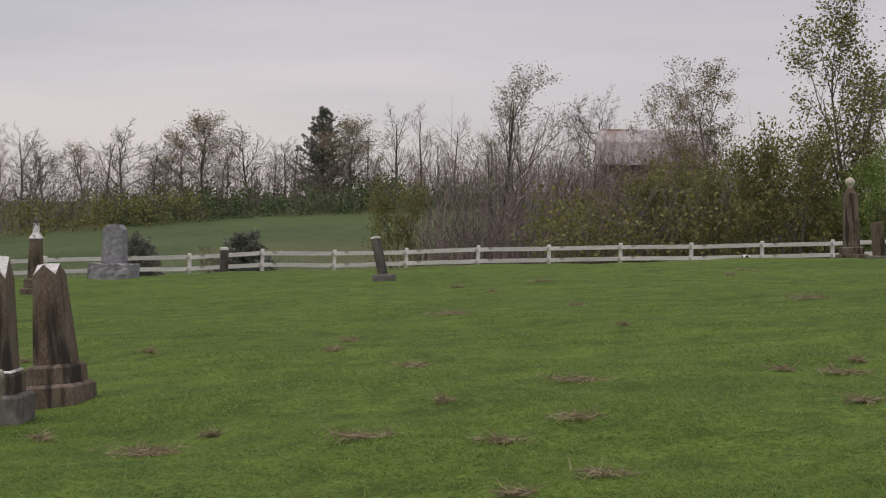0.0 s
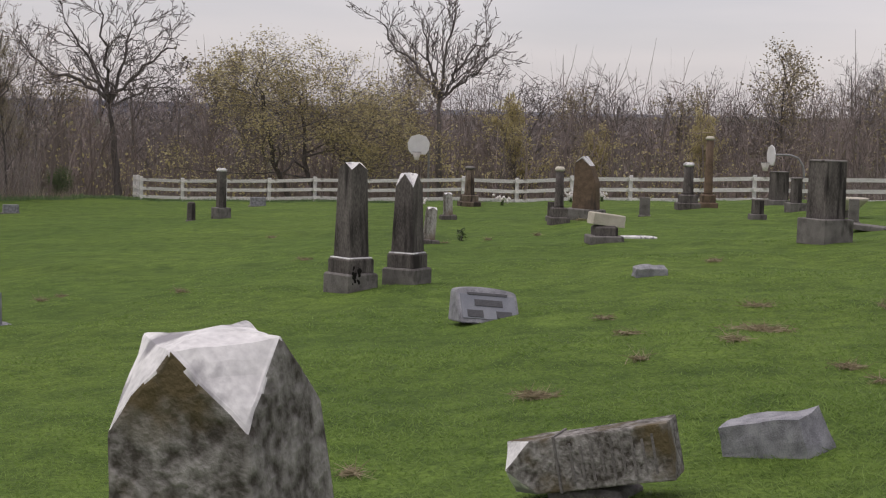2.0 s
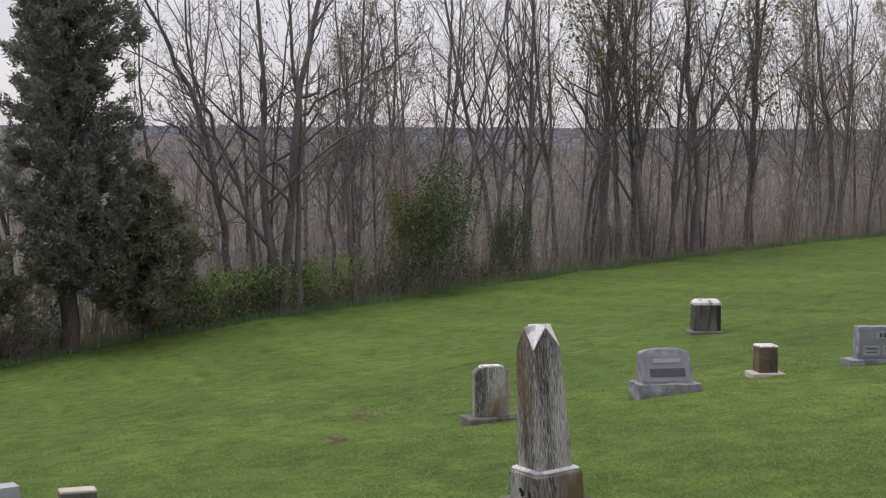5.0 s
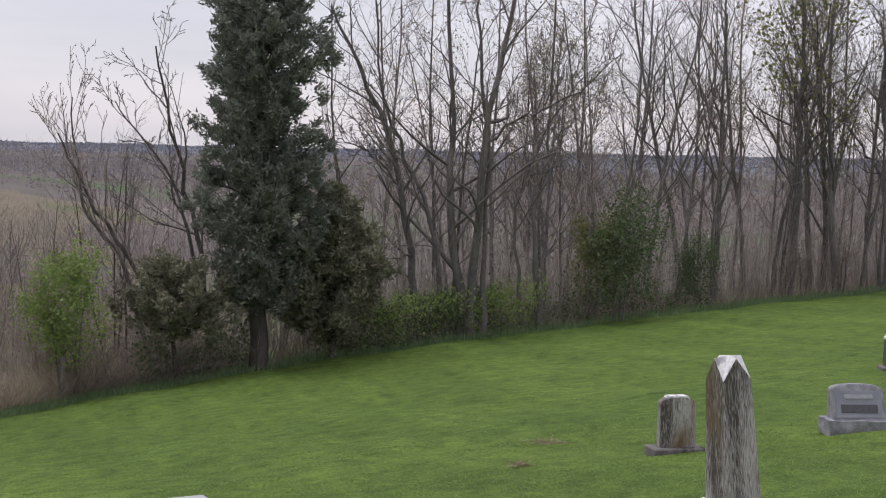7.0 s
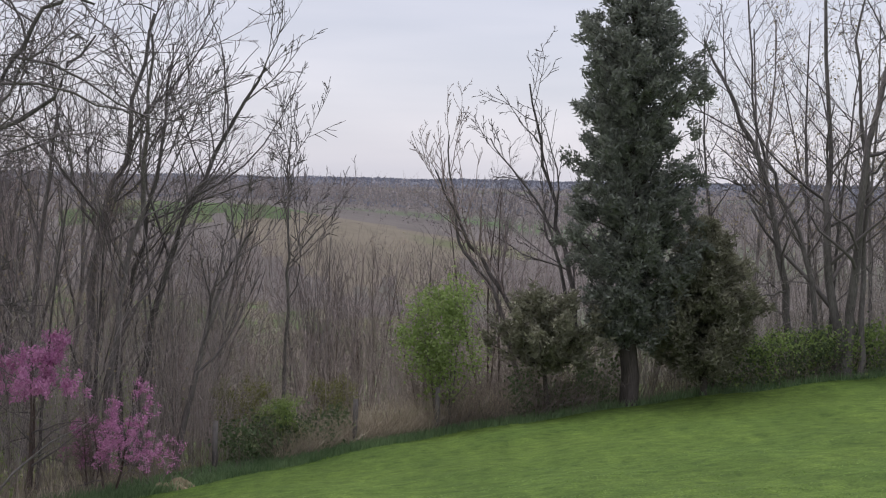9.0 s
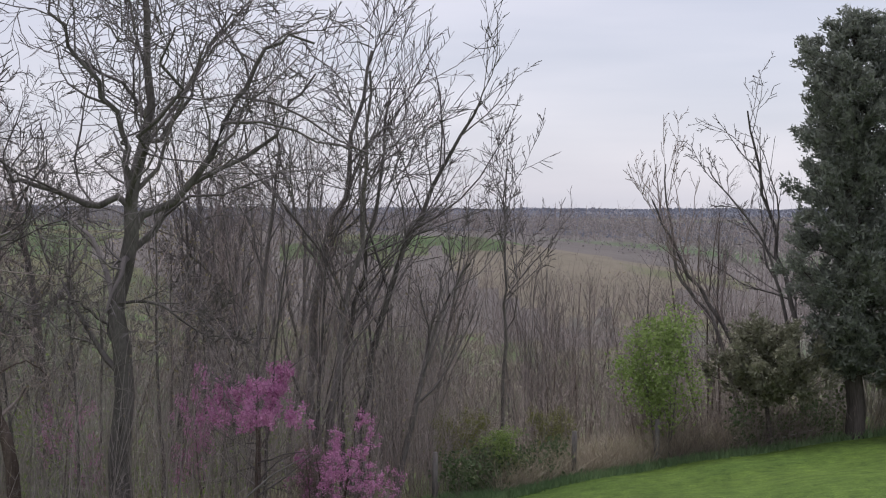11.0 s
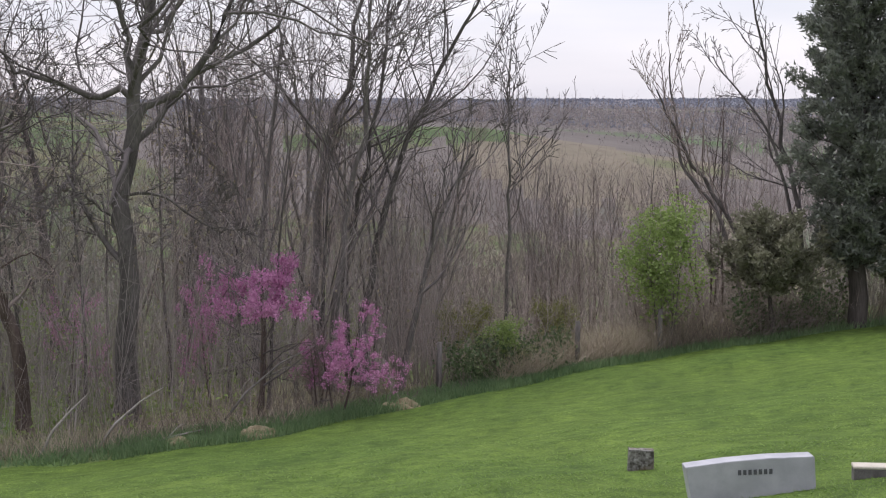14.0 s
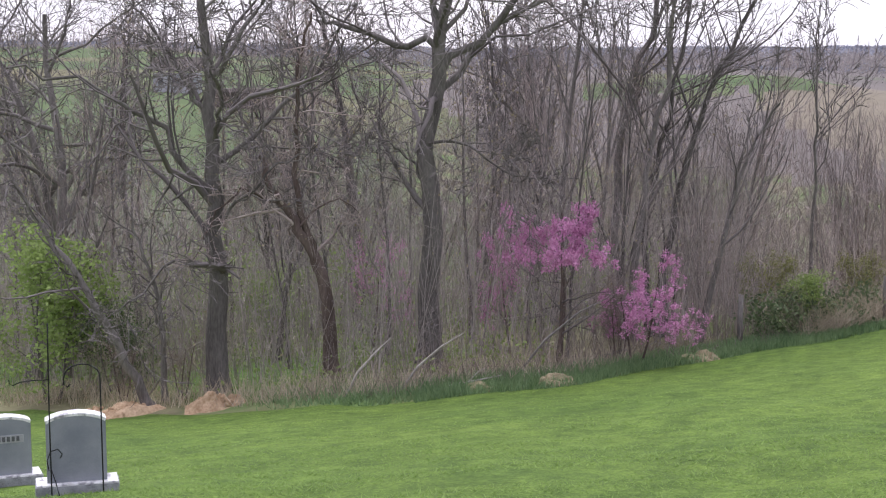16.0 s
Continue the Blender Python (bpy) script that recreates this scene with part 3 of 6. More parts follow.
block_marker(-27.60, 16.09, 14, "dark stained gravestone block with bleached white top", (0.72, 0.46, 0.07), (0.54, 0.30, 0.50), DARKST, cap=(0.54, 0.31, 0.11, 0.06))
block_marker(-18.98, 11.98, 20, "small rust-stained stump gravestone with white top", (0.46, 0.34, 0.05), (0.27, 0.25, 0.34), RUSTST, base_skin=PALE, cap=(0.275, 0.255, 0.03, 0.015))
block_marker(-36.82, 35.19, 10, "small dark upright stone marker", (0.30, 0.26, 0.05), (0.24, 0.20, 0.50), DARKST, cap=(0.2, 0.16, 0.06, 0.03), cap_skin=DARKST)
block_marker(-45.77, 47.39, 12, "low pale grey granite block marker", (0.72, 0.36, 0.06), (0.62, 0.28, 0.34), GRANITE)
block_marker(-53.68, 41.31, 16, "low grey granite marker near the wood", (0.74, 0.40, 0.05), (0.62, 0.26, 0.32), GRANITE)

# rough-hewn grey granite monument
g = gravestone("monument", -11.32, 42.31, -20, "rough-hewn grey granite monument on a rock-faced base", sink=0.08)
part("base", box_bm(1.12, 0.80, 0.50, rough=0.035, seed=3), GRANITE, g)
part("die", profile_bm([(-0.30, 0.46), (0.30, 0.46), (0.27, 1.40), (0.16, 1.53), (-0.16, 1.53), (-0.27, 1.40)], 0.42, 0.02), GRANITE, g)
block_marker(-12.2, 43.6, 0, "squared concrete block behind the granite monument", (0.40, 0.30, 0.30), (0.36, 0.26, 0.10), CONCRETE)

def urn_obelisk(x, y, turn, label, w, h, skin, finial, lean=(0, 0), cap_skin=None):
    """Stepped base, tapered shaft, and a finial: urn, ball or column."""
    g = gravestone("obelisk", x, y, turn, label, lean)
    part("base", box_bm(w * 1.9, w * 1.9, 0.20, 0.02), skin, g)
    part("plinth", box_bm(w * 1.45, w * 1.45, 0.22, 0.03, z=0.20), skin, g)
    hs = h - 0.42 - (0.5 if finial == "urn" else 0.42 if finial == "ball" else 0.10)
    if finial == "urn":
        part("shaft", box_bm(w, w, hs, 0.0, 0.84, z=0.42), skin, g)
        part("roof", gabled_bm(w * 0.95, w * 0.95, 0.12, 0.22, 0.45, z=0.42 + hs), [WHITEST, WHITEST], g, "pale gabled roof")
        part("urn", lathe_bm([(0.035, 0), (0.05, 0.03), (0.03, 0.06), (0.065, 0.10), (0.07, 0.14), (0.03, 0.17), (0.028, 0.19), (0.008, 0.24)], 16, 0.42 + hs + 0.28), DARKST, g, "small turned urn")
    elif finial == "ball":
        part("shaft", box_bm(w, w, hs, 0.0, 0.86, z=0.42), skin, g)
        part("collar", box_bm(w * 0.62, w * 0.62, 0.14, 0.04, 0.8, z=0.42 + hs), RUSTST, g, "carved collar")
        part("ball", lathe_bm([(0.05, 0), (0.08, 0.03), (0.06, 0.06), (0.12, 0.12), (0.145, 0.19), (0.125, 0.26), (0.06, 0.315), (0.01, 0.33)], 20, 0.42 + hs + 0.13), PALE, g, "pale stone ball finial")
    else:
        part("shaft", lathe_bm([(w * 0.5, 0), (w * 0.46, 0.05), (w * 0.42, hs * 0.5), (w * 0.38, hs)], 18, 0.42), skin, g)
        part("cap", lathe_bm([(w * 0.36, 0), (w * 0.5, 0.03), (w * 0.5, 0.06), (w * 0.30, 0.11)], 18, 0.42 + hs), cap_skin or PALE, g, "pale rounded cap")
    return g

urn_obelisk(-11.24, 35.45, -14, "slender brown marble obelisk with a small urn", 0.29, 1.80, BROWNST, "urn")
urn_obelisk(8.96, 48.09, 12, "leaning brown obelisk topped by a pale stone ball", 0.42, 2.40, BROWNST, "ball", (0, -3))
urn_obelisk(-21.38, 39.81, 10, "tall thin brown column monument with a pale cap", 0.26, 2.00, RUSTST, "cap")
urn_obelisk(-21.18, 38.32, 10, "short dark column gravestone on a stepped base", 0.32, 1.26, DARKST, "cap", cap_skin=WHITEST)
urn_obelisk(-20.56, 31.17, 10, "small dark column gravestone on stepped base", 0.24, 1.34, DARKST, "cap", cap_skin=PALE)
urn_obelisk(-31.55, 42.54, 10, "dark brown tapering gravestone by the fence", 0.36, 1.34, BROWNST, "cap", cap_skin=CONCRETE)
g = block_marker(-36.15, 35.82, 25, "dark slender gravestone with a bleached edge", (0.46, 0.46, 0.34), (0.24, 0.24, 1.12), DARKST, cap=(0.26, 0.26, 0.10, 0.05))
g = gravestone("gravestone", -20.91, 32.85, -20, "brown arched gravestone with broken sloping top", (0, 2))
part("base", box_bm(0.82, 0.56, 0.30, 0.02), CONCRETE, g)
part("slab", profile_bm([(-0.30, 0.28), (0.30, 0.28), (0.25, 0.95), (0.10, 1.32), (-0.12, 1.50), (-0.28, 1.38)], 0.34, 0.015), RUSTST, g)
part("edge", profile_bm([(0.06, 1.37), (0.10, 1.325), (-0.12, 1.505), (-0.28, 1.385), (-0.26, 1.42), (-0.10, 1.55)], 0.35, 0.004), WHITEST, g, "bleached broken edge")
block_marker(-19.9, 33.9, 0, "small round-topped stone beside the arched gravestone", (0.30, 0.2, 0.04), (0.26, 0.12, 0.42), CONCRETE)
block_marker(-22.2, 33.4, 0, "dark stone block beside the arched gravestone", (0.36, 0.3, 0.10), (0.28, 0.24, 0.34), DARKST)

# pale capstone askew on a broken plinth, with a piece fallen beside it
g = gravestone("gravestone", -15.61, 25.17, 12, "broken dark plinth carrying a tilted cream slab")
part("base", box_bm(0.62, 0.56, 0.16, 0.02), CONCRETE, g)
part("plinth", box_bm(0.42, 0.40, 0.18, 0.04, z=0.16), DARKST, g)
part("slab", box_bm(0.62, 0.30, 0.22, 0.02), PALE, g, "tilted cream limestone slab", pose(0.02, 0, 0.335, 0, 7, 12))
g = gravestone("fallen_slab", -15.75, 26.63, 5, "pale broken slab lying flat in the grass", category="fallen stone")
part("slab", box_bm(0.66, 0.40, 0.10, 0.01, rough=0.012), WHITEST, g)
g = gravestone("fallen_stone", -11.15, 19.16, 15, "low rough grey stone sunk in the grass", category="fallen stone")
part("stone", box_bm(0.42, 0.30, 0.17, 0.03, rough=0.03), GRANITE, g)
g = gravestone("stone_basin", -14.16, 32.72, 10, "broken cream stone basin on a dark foot", category="stone basin")
part("foot", box_bm(0.24, 0.24, 0.20, 0.02), DARKST, g)
part("bowl", lathe_bm([(0.12, 0), (0.20, 0.10), (0.33, 0.22), (0.36, 0.28), (0.30, 0.28), (0.20, 0.20)], 18, 0.18), PALE, g, "cream stone bowl")
g = gravestone("fallen_slab", -12.18, 29.00, -8, "long dark slab fallen flat behind a pedestal gravestone", category="fallen stone")
part("slab", box_bm(0.72, 0.46, 0.10, 0.01), CONCRETE, g, "", pose(0, 0, 0.03, 0, 4, 0))
block_marker(-15.0, 33.6, 20, "small pale and dark gravestone behind the basin", (0.34, 0.30, 0.10), (0.22, 0.14, 0.36), CONCRETE, cap=(0.2, 0.13, 0.09, 0.05))
block_marker(-13.2, 30.6, 5, "narrow grey marker beside a dark pedestal gravestone", (0.26, 0.22, 0.06), (0.2, 0.14, 0.44), CONCRETE)

# slender white tablets and small markers
for x, y, h, w, lean, label in ((-20.12, 25.77, 0.60, 0.22, 5, "leaning black-streaked white marble tablet on a dark base"), (-25.43, 33.39, 0.52, 0.22, -2, "small black-streaked white marble tablet")):
    g = gravestone("gravestone", x, y, 15, label, (0, lean))
    part("base", box_bm(w * 1.8, w * 1.5, 0.16, 0.02), DARKST, g)
    part("tablet", gabled_bm(w, w * 0.8, h, 0.06, 0.92, z=0.15), [STREAK, WHITEST], g)
g = gravestone("gravestone", -3.55, 36.2, 78, "thin dark tablet leaning over on a low block base", (-13, 0))
part("base", box_bm(0.52, 0.44, 0.18, 0.02), CONCRETE, g, "", pose(0, 0, 0, 9, 0, 0))
part("tablet", box_bm(0.46, 0.13, 0.84, 0.0, 0.96, z=0.16), DARKST, g)
part("edge", box_bm(0.44, 0.135, 0.05, 0.015, z=0.985), WHITEST, g, "bleached top edge")
g = gravestone("gravestone", 9.25, 45.59, 30, "thin brown tablet leaning on a low base", (0, -7))
part("base", box_bm(0.56, 0.42, 0.14, 0.02), CONCRETE, g, "", pose(0, 0, 0, 0, 6, 0))
part("tablet", box_bm(0.32, 0.18, 0.94, 0.0, 0.95, z=0.12), BROWNST, g)
g = gravestone("gravestone", 7.0, 57.0, 20, "small dark gabled stone with white peak")
part("shaft", gabled_bm(0.27, 0.24, 0.46, 0.12, 0.95), [DARKST, WHITEST], g)
g = gravestone("marker_post", -11.45, 57.6, 10, "square dark stone post with a white top", category="marker post")
part("shaft", box_bm(0.27, 0.27, 1.18, 0.0, 0.98), DARKST, g)
part("cap", box_bm(0.28, 0.28, 0.10, 0.02, z=1.18), WHITEST, g, "white top")

# slant markers
def slant(x, y, turn, label, w, h, depth, base=None, lean=(0, 0), face=SMOOTH, panels=()):
    g = gravestone("slant_marker", x, y, turn, label, lean)
    z0 = 0.0
    if base:
        part("base", box_bm(base[0], base[1], base[2], rough=0.018, seed=5), GRANITE, g, "rock-faced granite base")
        z0 = base[2] - 0.02
    part("stone", profile_bm([(p[0], p[1]) for p in arc_top(w, h, h * 0.14)], depth, 0.012, slope=depth * 0.62), GRANITE, g, "", pose(0, 0, z0))
    rise = math.degrees(math.atan2(depth * 0.62, h))
    def on(zz, lift):
        return -depth / 2 + depth * 0.62 * zz / h - lift * math.cos(radians(rise)), z0 + zz + lift * math.sin(radians(rise))
    yy, zz = on(h * 0.46, 0.004)
    part("face", box_bm(w * 0.9, 0.012, h * 0.78, z=-h * 0.39, bevel=0.004), face, g, "sawn sloping face", pose(0, yy, zz, -rise, 0, 0))
    for px, pz, pw, ph, m in panels:
        yy, zz = on(h * pz, 0.014)
        part("inscription", box_bm(pw * w, 0.008, ph * h, z=-ph * h / 2, bevel=0.002), m, g, "", pose(px * w, yy, zz, -rise, 0, 0))
    return g
slant(-10.88, 15.02, 22, "grey granite slant marker with dark name plates, tilted in the grass", 0.74, 0.40, 0.40, lean=(-3, 5), face=SMOOTH, panels=((0, 0.56, 0.46, 0.20, INK), (-0.24, 0.26, 0.26, 0.22, INK), (0.24, 0.26, 0.26, 0.22, INK), (0, 0.80, 0.66, 0.08, INK)))
slant(-18.19, 10.01, 20, "grey granite slant marker with engraved face on rock-faced base", 0.66, 0.44, 0.30, (0.82, 0.42, 0.20), panels=((0, 0.34, 0.70, 0.24, INK), (0, 0.66, 0.55, 0.12, PANEL)))

# wide grey family stone
g = gravestone("gravestone", -18.84, 13.85, 24, "wide grey granite family gravestone with pale name panels")
part("base", box_bm(1.22, 0.34, 0.10, rough=0.012), GRANITE, g, "rock-faced base")
part("die", box_bm(0.94, 0.20, 0.46, 0.0, 0.98, z=0.09), GRANITE, g)
part("face", box_bm(0.88, 0.012, 0.42, z=0.11, bevel=0.003), SMOOTH, g, "sawn face", pose(0, -0.103, 0))
part("name_panel", box_bm(0.44, 0.008, 0.11, z=0.38, bevel=0.002), PANEL, g, "pale name panel", pose(0, -0.112, 0))
for x in (-0.28, 0, 0.28):
    part("date_panel", box_bm(0.25, 0.008, 0.14, z=0.15, bevel=0.002), PANEL, g, "pale inscription panel", pose(x, -0.112, 0))
    bars(g, [(x, 0.25, 0.18, 0.025), (x, 0.20, 0.16, 0.02)], -0.118, INK)
bars(g, [(0, 0.435, 0.36, 0.06)], -0.118, INK)

# round-headed tablet behind the streaked shaft
g = gravestone("gravestone", -18.20, 7.63, 22, "round-headed marble tablet browned by algae on a flat base")
part("base", box_bm(0.66, 0.36, 0.12, 0.015), CONCRETE, g)
part("tablet", profile_bm(arc_top(0.44, 0.62, 0.09), 0.16, 0.012), STREAK, g, "", pose(0, 0, 0.11))
part("top_edge", profile_bm([(-0.2, 0.63), (-0.11, 0.715), (0.11, 0.715), (0.2, 0.63), (0.12, 0.735), (-0.12, 0.735)], 0.15, 0.003), WHITEST, g, "bleached top edge")

# low slabs in the near grass
g = gravestone("gravestone", -4.74, 7.50, -20, "toppled marble shaft lying on its plinth, engraved side out", sink=0.17)
part("plinth", box_bm(0.42, 0.34, 0.24, 0.03), CONCRETE, g, "", pose(0.06, 0, 0))
shaft = part("shaft", gabled_bm(0.30, 0.30, 0.74, 0.16, 0.94, bevel=0.010, wear=0.004), [LICHEN, WHITEST], g, "toppled engraved marble shaft", pose(0.49, 0.0, 0.48, 8, -102, 0))
part("band", box_bm(0.304, 0.304, 0.014, z=0.60, bevel=0.003), CONCRETE, shaft, "carved band")
for k in range(9):
    part("lettering", box_bm(0.17 if k % 2 else 0.21, 0.006, 0.014, z=0.52 - k * 0.055, bevel=0), CONCRETE, shaft, "", pose(0, -0.148, 0))
g = gravestone("fallen_stone", -4.25, 8.82, -32, "rough grey stone block tipped up in the grass", sink=0.05, category="fallen stone")
part("stone", box_bm(0.58, 0.30, 0.26, 0.0, 0.92, rough=0.02, seed=8), GRANITE, g, "", pose(0, 0, 0.0, 8, -13, 0))
g = gravestone("gravestone", -12.30, 2.94, 8, "small square grey footstone behind broken slabs")
part("stone", box_bm(0.25, 0.14, 0.30, 0.0, 0.94, rough=0.008), CONCRETE, g)
g = gravestone("broken_slab", -9.55, 2.42, 10, "pile of broken striped marble slabs beside the grass", category="broken slab")
part("slab", box_bm(0.78, 0.34, 0.12, 0.02, rough=0.008), STREAK, g, "striped marble slab", pose(0, 0, 0.30, 0, -3, 0))
part("pale_slab", box_bm(0.30, 0.30, 0.09, 0.01, rough=0.006), PALE, g, "tan sandstone piece", pose(-0.03, -0.14, 0.36, 6, 4, 0))
part("support", box_bm(0.70, 0.40, 0.32, 0.0, 0.95, rough=0.01), CONCRETE, g)
g = gravestone("broken_slab", -9.25, 2.95, -6, "flat brown-grey broken slab in the grass", category="broken slab")
part("slab", box_bm(0.52, 0.36, 0.36, 0.02, rough=0.012), BROWNST, g)

# the stones on the lower slope
g = gravestone("gravestone", -16.69, 2.47, 8, "low stone block marker with a white top edge")
part("stone", box_bm(0.36, 0.20, 0.14), CONCRETE, g)
part("top_edge", box_bm(0.37, 0.21, 0.03, 0.01, z=0.14), PALE, g, "bleached top")
g = gravestone("gravestone", -19.01, 0.19, 6, "small square mottled fieldstone marker", (0, 3))
part("stone", box_bm(0.29, 0.16, 0.28, rough=0.014), LICHEN, g)
g = gravestone("gravestone", -16.17, 1.24, 14, "long pale blue-grey granite gravestone, sawn smooth", (0, -1.5))
part("slab", profile_bm([(-0.60, 0), (0.63, 0), (0.61, 0.445), (0.15, 0.445), (-0.25, 0.425), (-0.66, 0.385)], 0.22, 0.006), SAWN, g)
bars(g, [(0.02, 0.315, 0.36, 0.05)], -0.112, INK)

def serpentine(w, h):
    return [(-w / 2, 0), (w / 2, 0), (w / 2, h * 0.90)] + [(w / 2 * math.cos(math.pi * k / 16), h * 0.90 + h * 0.10 * math.sin(math.pi * k / 16) ** 1.6) for k in range(1, 16)] + [(-w / 2, h * 0.90)]
for x, y, w, h, bw, named, label in ((-14.14, -8.10, 0.575, 0.68, 0.80, False, "blue-grey granite headstone with serpentine white top edge"), (-15.81, -9.99, 0.60, 0.66, 0.82, True, "blue-grey granite headstone with pale name band")):
    g = gravestone("headstone", x, y, 2 if not named else 6, label, category="headstone")
    part("base", box_bm(bw, 0.36, 0.17, rough=0.010), GRANITE, g, "rock-faced granite base")
    part("base_top", box_bm(bw * 0.98, 0.34, 0.02, z=0.165, bevel=0.004), WHITEST, g, "pale sawn top of base")
    part("die", profile_bm(serpentine(w, h), 0.18, 0.006), SMOOTH, g, "", pose(0, 0, 0.18))
    bm = profile_bm([(x1 * 1.0, z1) for x1, z1 in serpentine(w + 0.012, h)[2:]] + [(x1 * 0.97, z1 - 0.028) for x1, z1 in serpentine(w, h)[:1:-1]], 0.19, 0.002)
    part("top_edge", bm, WHITEST, g, "rough white top edge", pose(0, 0, 0.19))
    if named:
        part("name_band", box_bm(0.44, 0.008, 0.09, z=0.55, bevel=0.002), PANEL, g, "pale name band", pose(0, -0.094, 0))
        bars(g, [(0, 0.595, 0.36, 0.055)], -0.10, INK)

def hook(x, y, turn, label, path, extra=()):
    h = gravestone("shepherd_hook", x, y, turn, label, group="shepherd hooks", category="plant hook")
    part("rod", tube_bm(path, 0.008, 6), IRON, h)
    for name, p in extra:
        part(name, tube_bm(p, 0.006, 6), IRON, h)
hook(-13.86, -8.22, 0, "black iron shepherd hook with a straight side arm", [(0, 0, 0), (0, 0, 0.8), (0.01, 0, 1.6), (0.012, 0, 1.75)],
     [("arm", [(0, 0, 1.20), (-0.16, 0, 1.20), (-0.26, 0, 1.19), (-0.33, 0, 1.16), (-0.36, 0, 1.18), (-0.365, 0, 1.22)]),
      ("curl", [(-0.02, 0, 0.30), (-0.035, 0, 0.40), (0, 0, 0.49), (0.07, 0, 0.51), (0.11, 0, 0.46), (0.09, 0, 0.42)]), ("brace", [(0.0, 0, 0.32), (0.04, 0, 0.18), (0.08, 0, 0.01)])])
hook(-13.92, -7.69, 0, "black iron shepherd hook with a curled top", [(0, 0, 0), (0, 0, 0.8), (0, 0, 1.14)] + [(-0.17 + 0.17 * math.cos(a), 0, 1.18 + 0.13 * math.sin(a)) for a in np.linspace(0.2, math.pi, 10)] + [(-0.34, 0, 1.12), (-0.31, 0, 1.09), (-0.28, 0, 1.12)])
bm = lathe_bm([(0.012, 0), (0.012, 0.42), (0.03, 0.44), (0.03, 0.50), (0.012, 0.52)], 10)
g = gravestone("flower_stake", -4.42, 13.25, 0, "thin rusty grave stake with a white knob", category="grave stake")
part("stake", bm, DEAD, g)
g = gravestone("broken_marker", -4.60, 13.28, 30, "small broken white stone leaning at the base", category="broken stone", lean=(0, 20))
part("stone", box_bm(0.12, 0.05, 0.14), WHITEST, g)

def flowers(x, y, label):
    g = thing("flower_bunch", x, y, 0, label, "grave flowers", "grave flowers", sink=0.0)
    bm = bmesh.new()
    for k in range(26):
        bmesh.ops.create_icosphere(bm, subdivisions=1, radius=random.uniform(0.03, 0.055), matrix=Matrix.Translation((random.gauss(0, 0.13), random.gauss(0, 0.10), 0.10 + random.uniform(0, 0.22))))
    part("blossoms", bm, PLASTIC, g)
    part("stems", tube_bm([(0, 0, -0.03), (0, 0, 0.16)], 0.05, 8), IVY, g)
for az, r in ((38.3, 53.5), (36.7, 53.0), (35.4, 52.5), (31.9, 54.0), (33.0, 55)):
    flowers(*polar(az, r), "bunch of white silk flowers set on a grave")
g = thing("small_plant", *polar(36.8, 33.7), 0, "little dark potted shrub in the lawn", "plant")
bm = bmesh.new()
for k in range(60):
    v = Vector((random.gauss(0, 0.045), random.gauss(0, 0.045), random.uniform(0.04, 0.26)))
    q = [bm.verts.new(v + Vector((random.gauss(0, 0.03), random.gauss(0, 0.03), random.gauss(0, 0.03)))) for _ in range(3)]
    bm.faces.new(q)
part("leaves", bm, IVY, g)
part("stem", tube_bm([(0, 0, -0.02), (0, 0, 0.14)], 0.02, 6), BARK, g)

# basketball goals beyond the fence
def goal(az, r, face_turn, reach):
    x, y = polar(az, r)
    z = float(ground(x, y))
    g = thing("basketball_goal", x, y, az + face_turn, "white fan-shaped backboard on a curved steel pole", "basketball goal", "basketball goals", sink=0.15)
    H = 3.68
    part("pole", tube_bm([(0, 1.8, 0), (0, 1.8, H - 1.3), (0, 1.72, H - 0.75), (0, 1.45, H - 0.35), (0, 1.0, H - 0.2), (0, 0.1, H - 0.2)], 0.055, 10), STEEL, g)
    board = part("backboard", profile_bm([(-0.38, 0), (0.38, 0), (0.56, 0.25), (0.60, 0.60), (0.42, 0.92), (0, 1.05), (-0.42, 0.92), (-0.60, 0.60), (-0.56, 0.25)], 0.05, 0.01), WHITEBD, g, "white fan backboard", pose(0, 0, H - 0.75))
    part("rim", tube_bm([(0.23 * math.cos(a), -0.30 + 0.23 * math.sin(a), H - 0.62) for a in np.linspace(0, 2 * math.pi, 15)], 0.012, 6), STEEL, g)
    part("net", lathe_bm([(0.225, 0), (0.16, -0.25), (0.12, -0.42), (0.115, -0.42), (0.155, -0.25), (0.22, 0)], 12, H - 0.62), PLASTIC, g, "", pose(0, -0.30, 0))
goal(38.4, 84, -18, 1)
goal(26.1, 84, -70, 1)
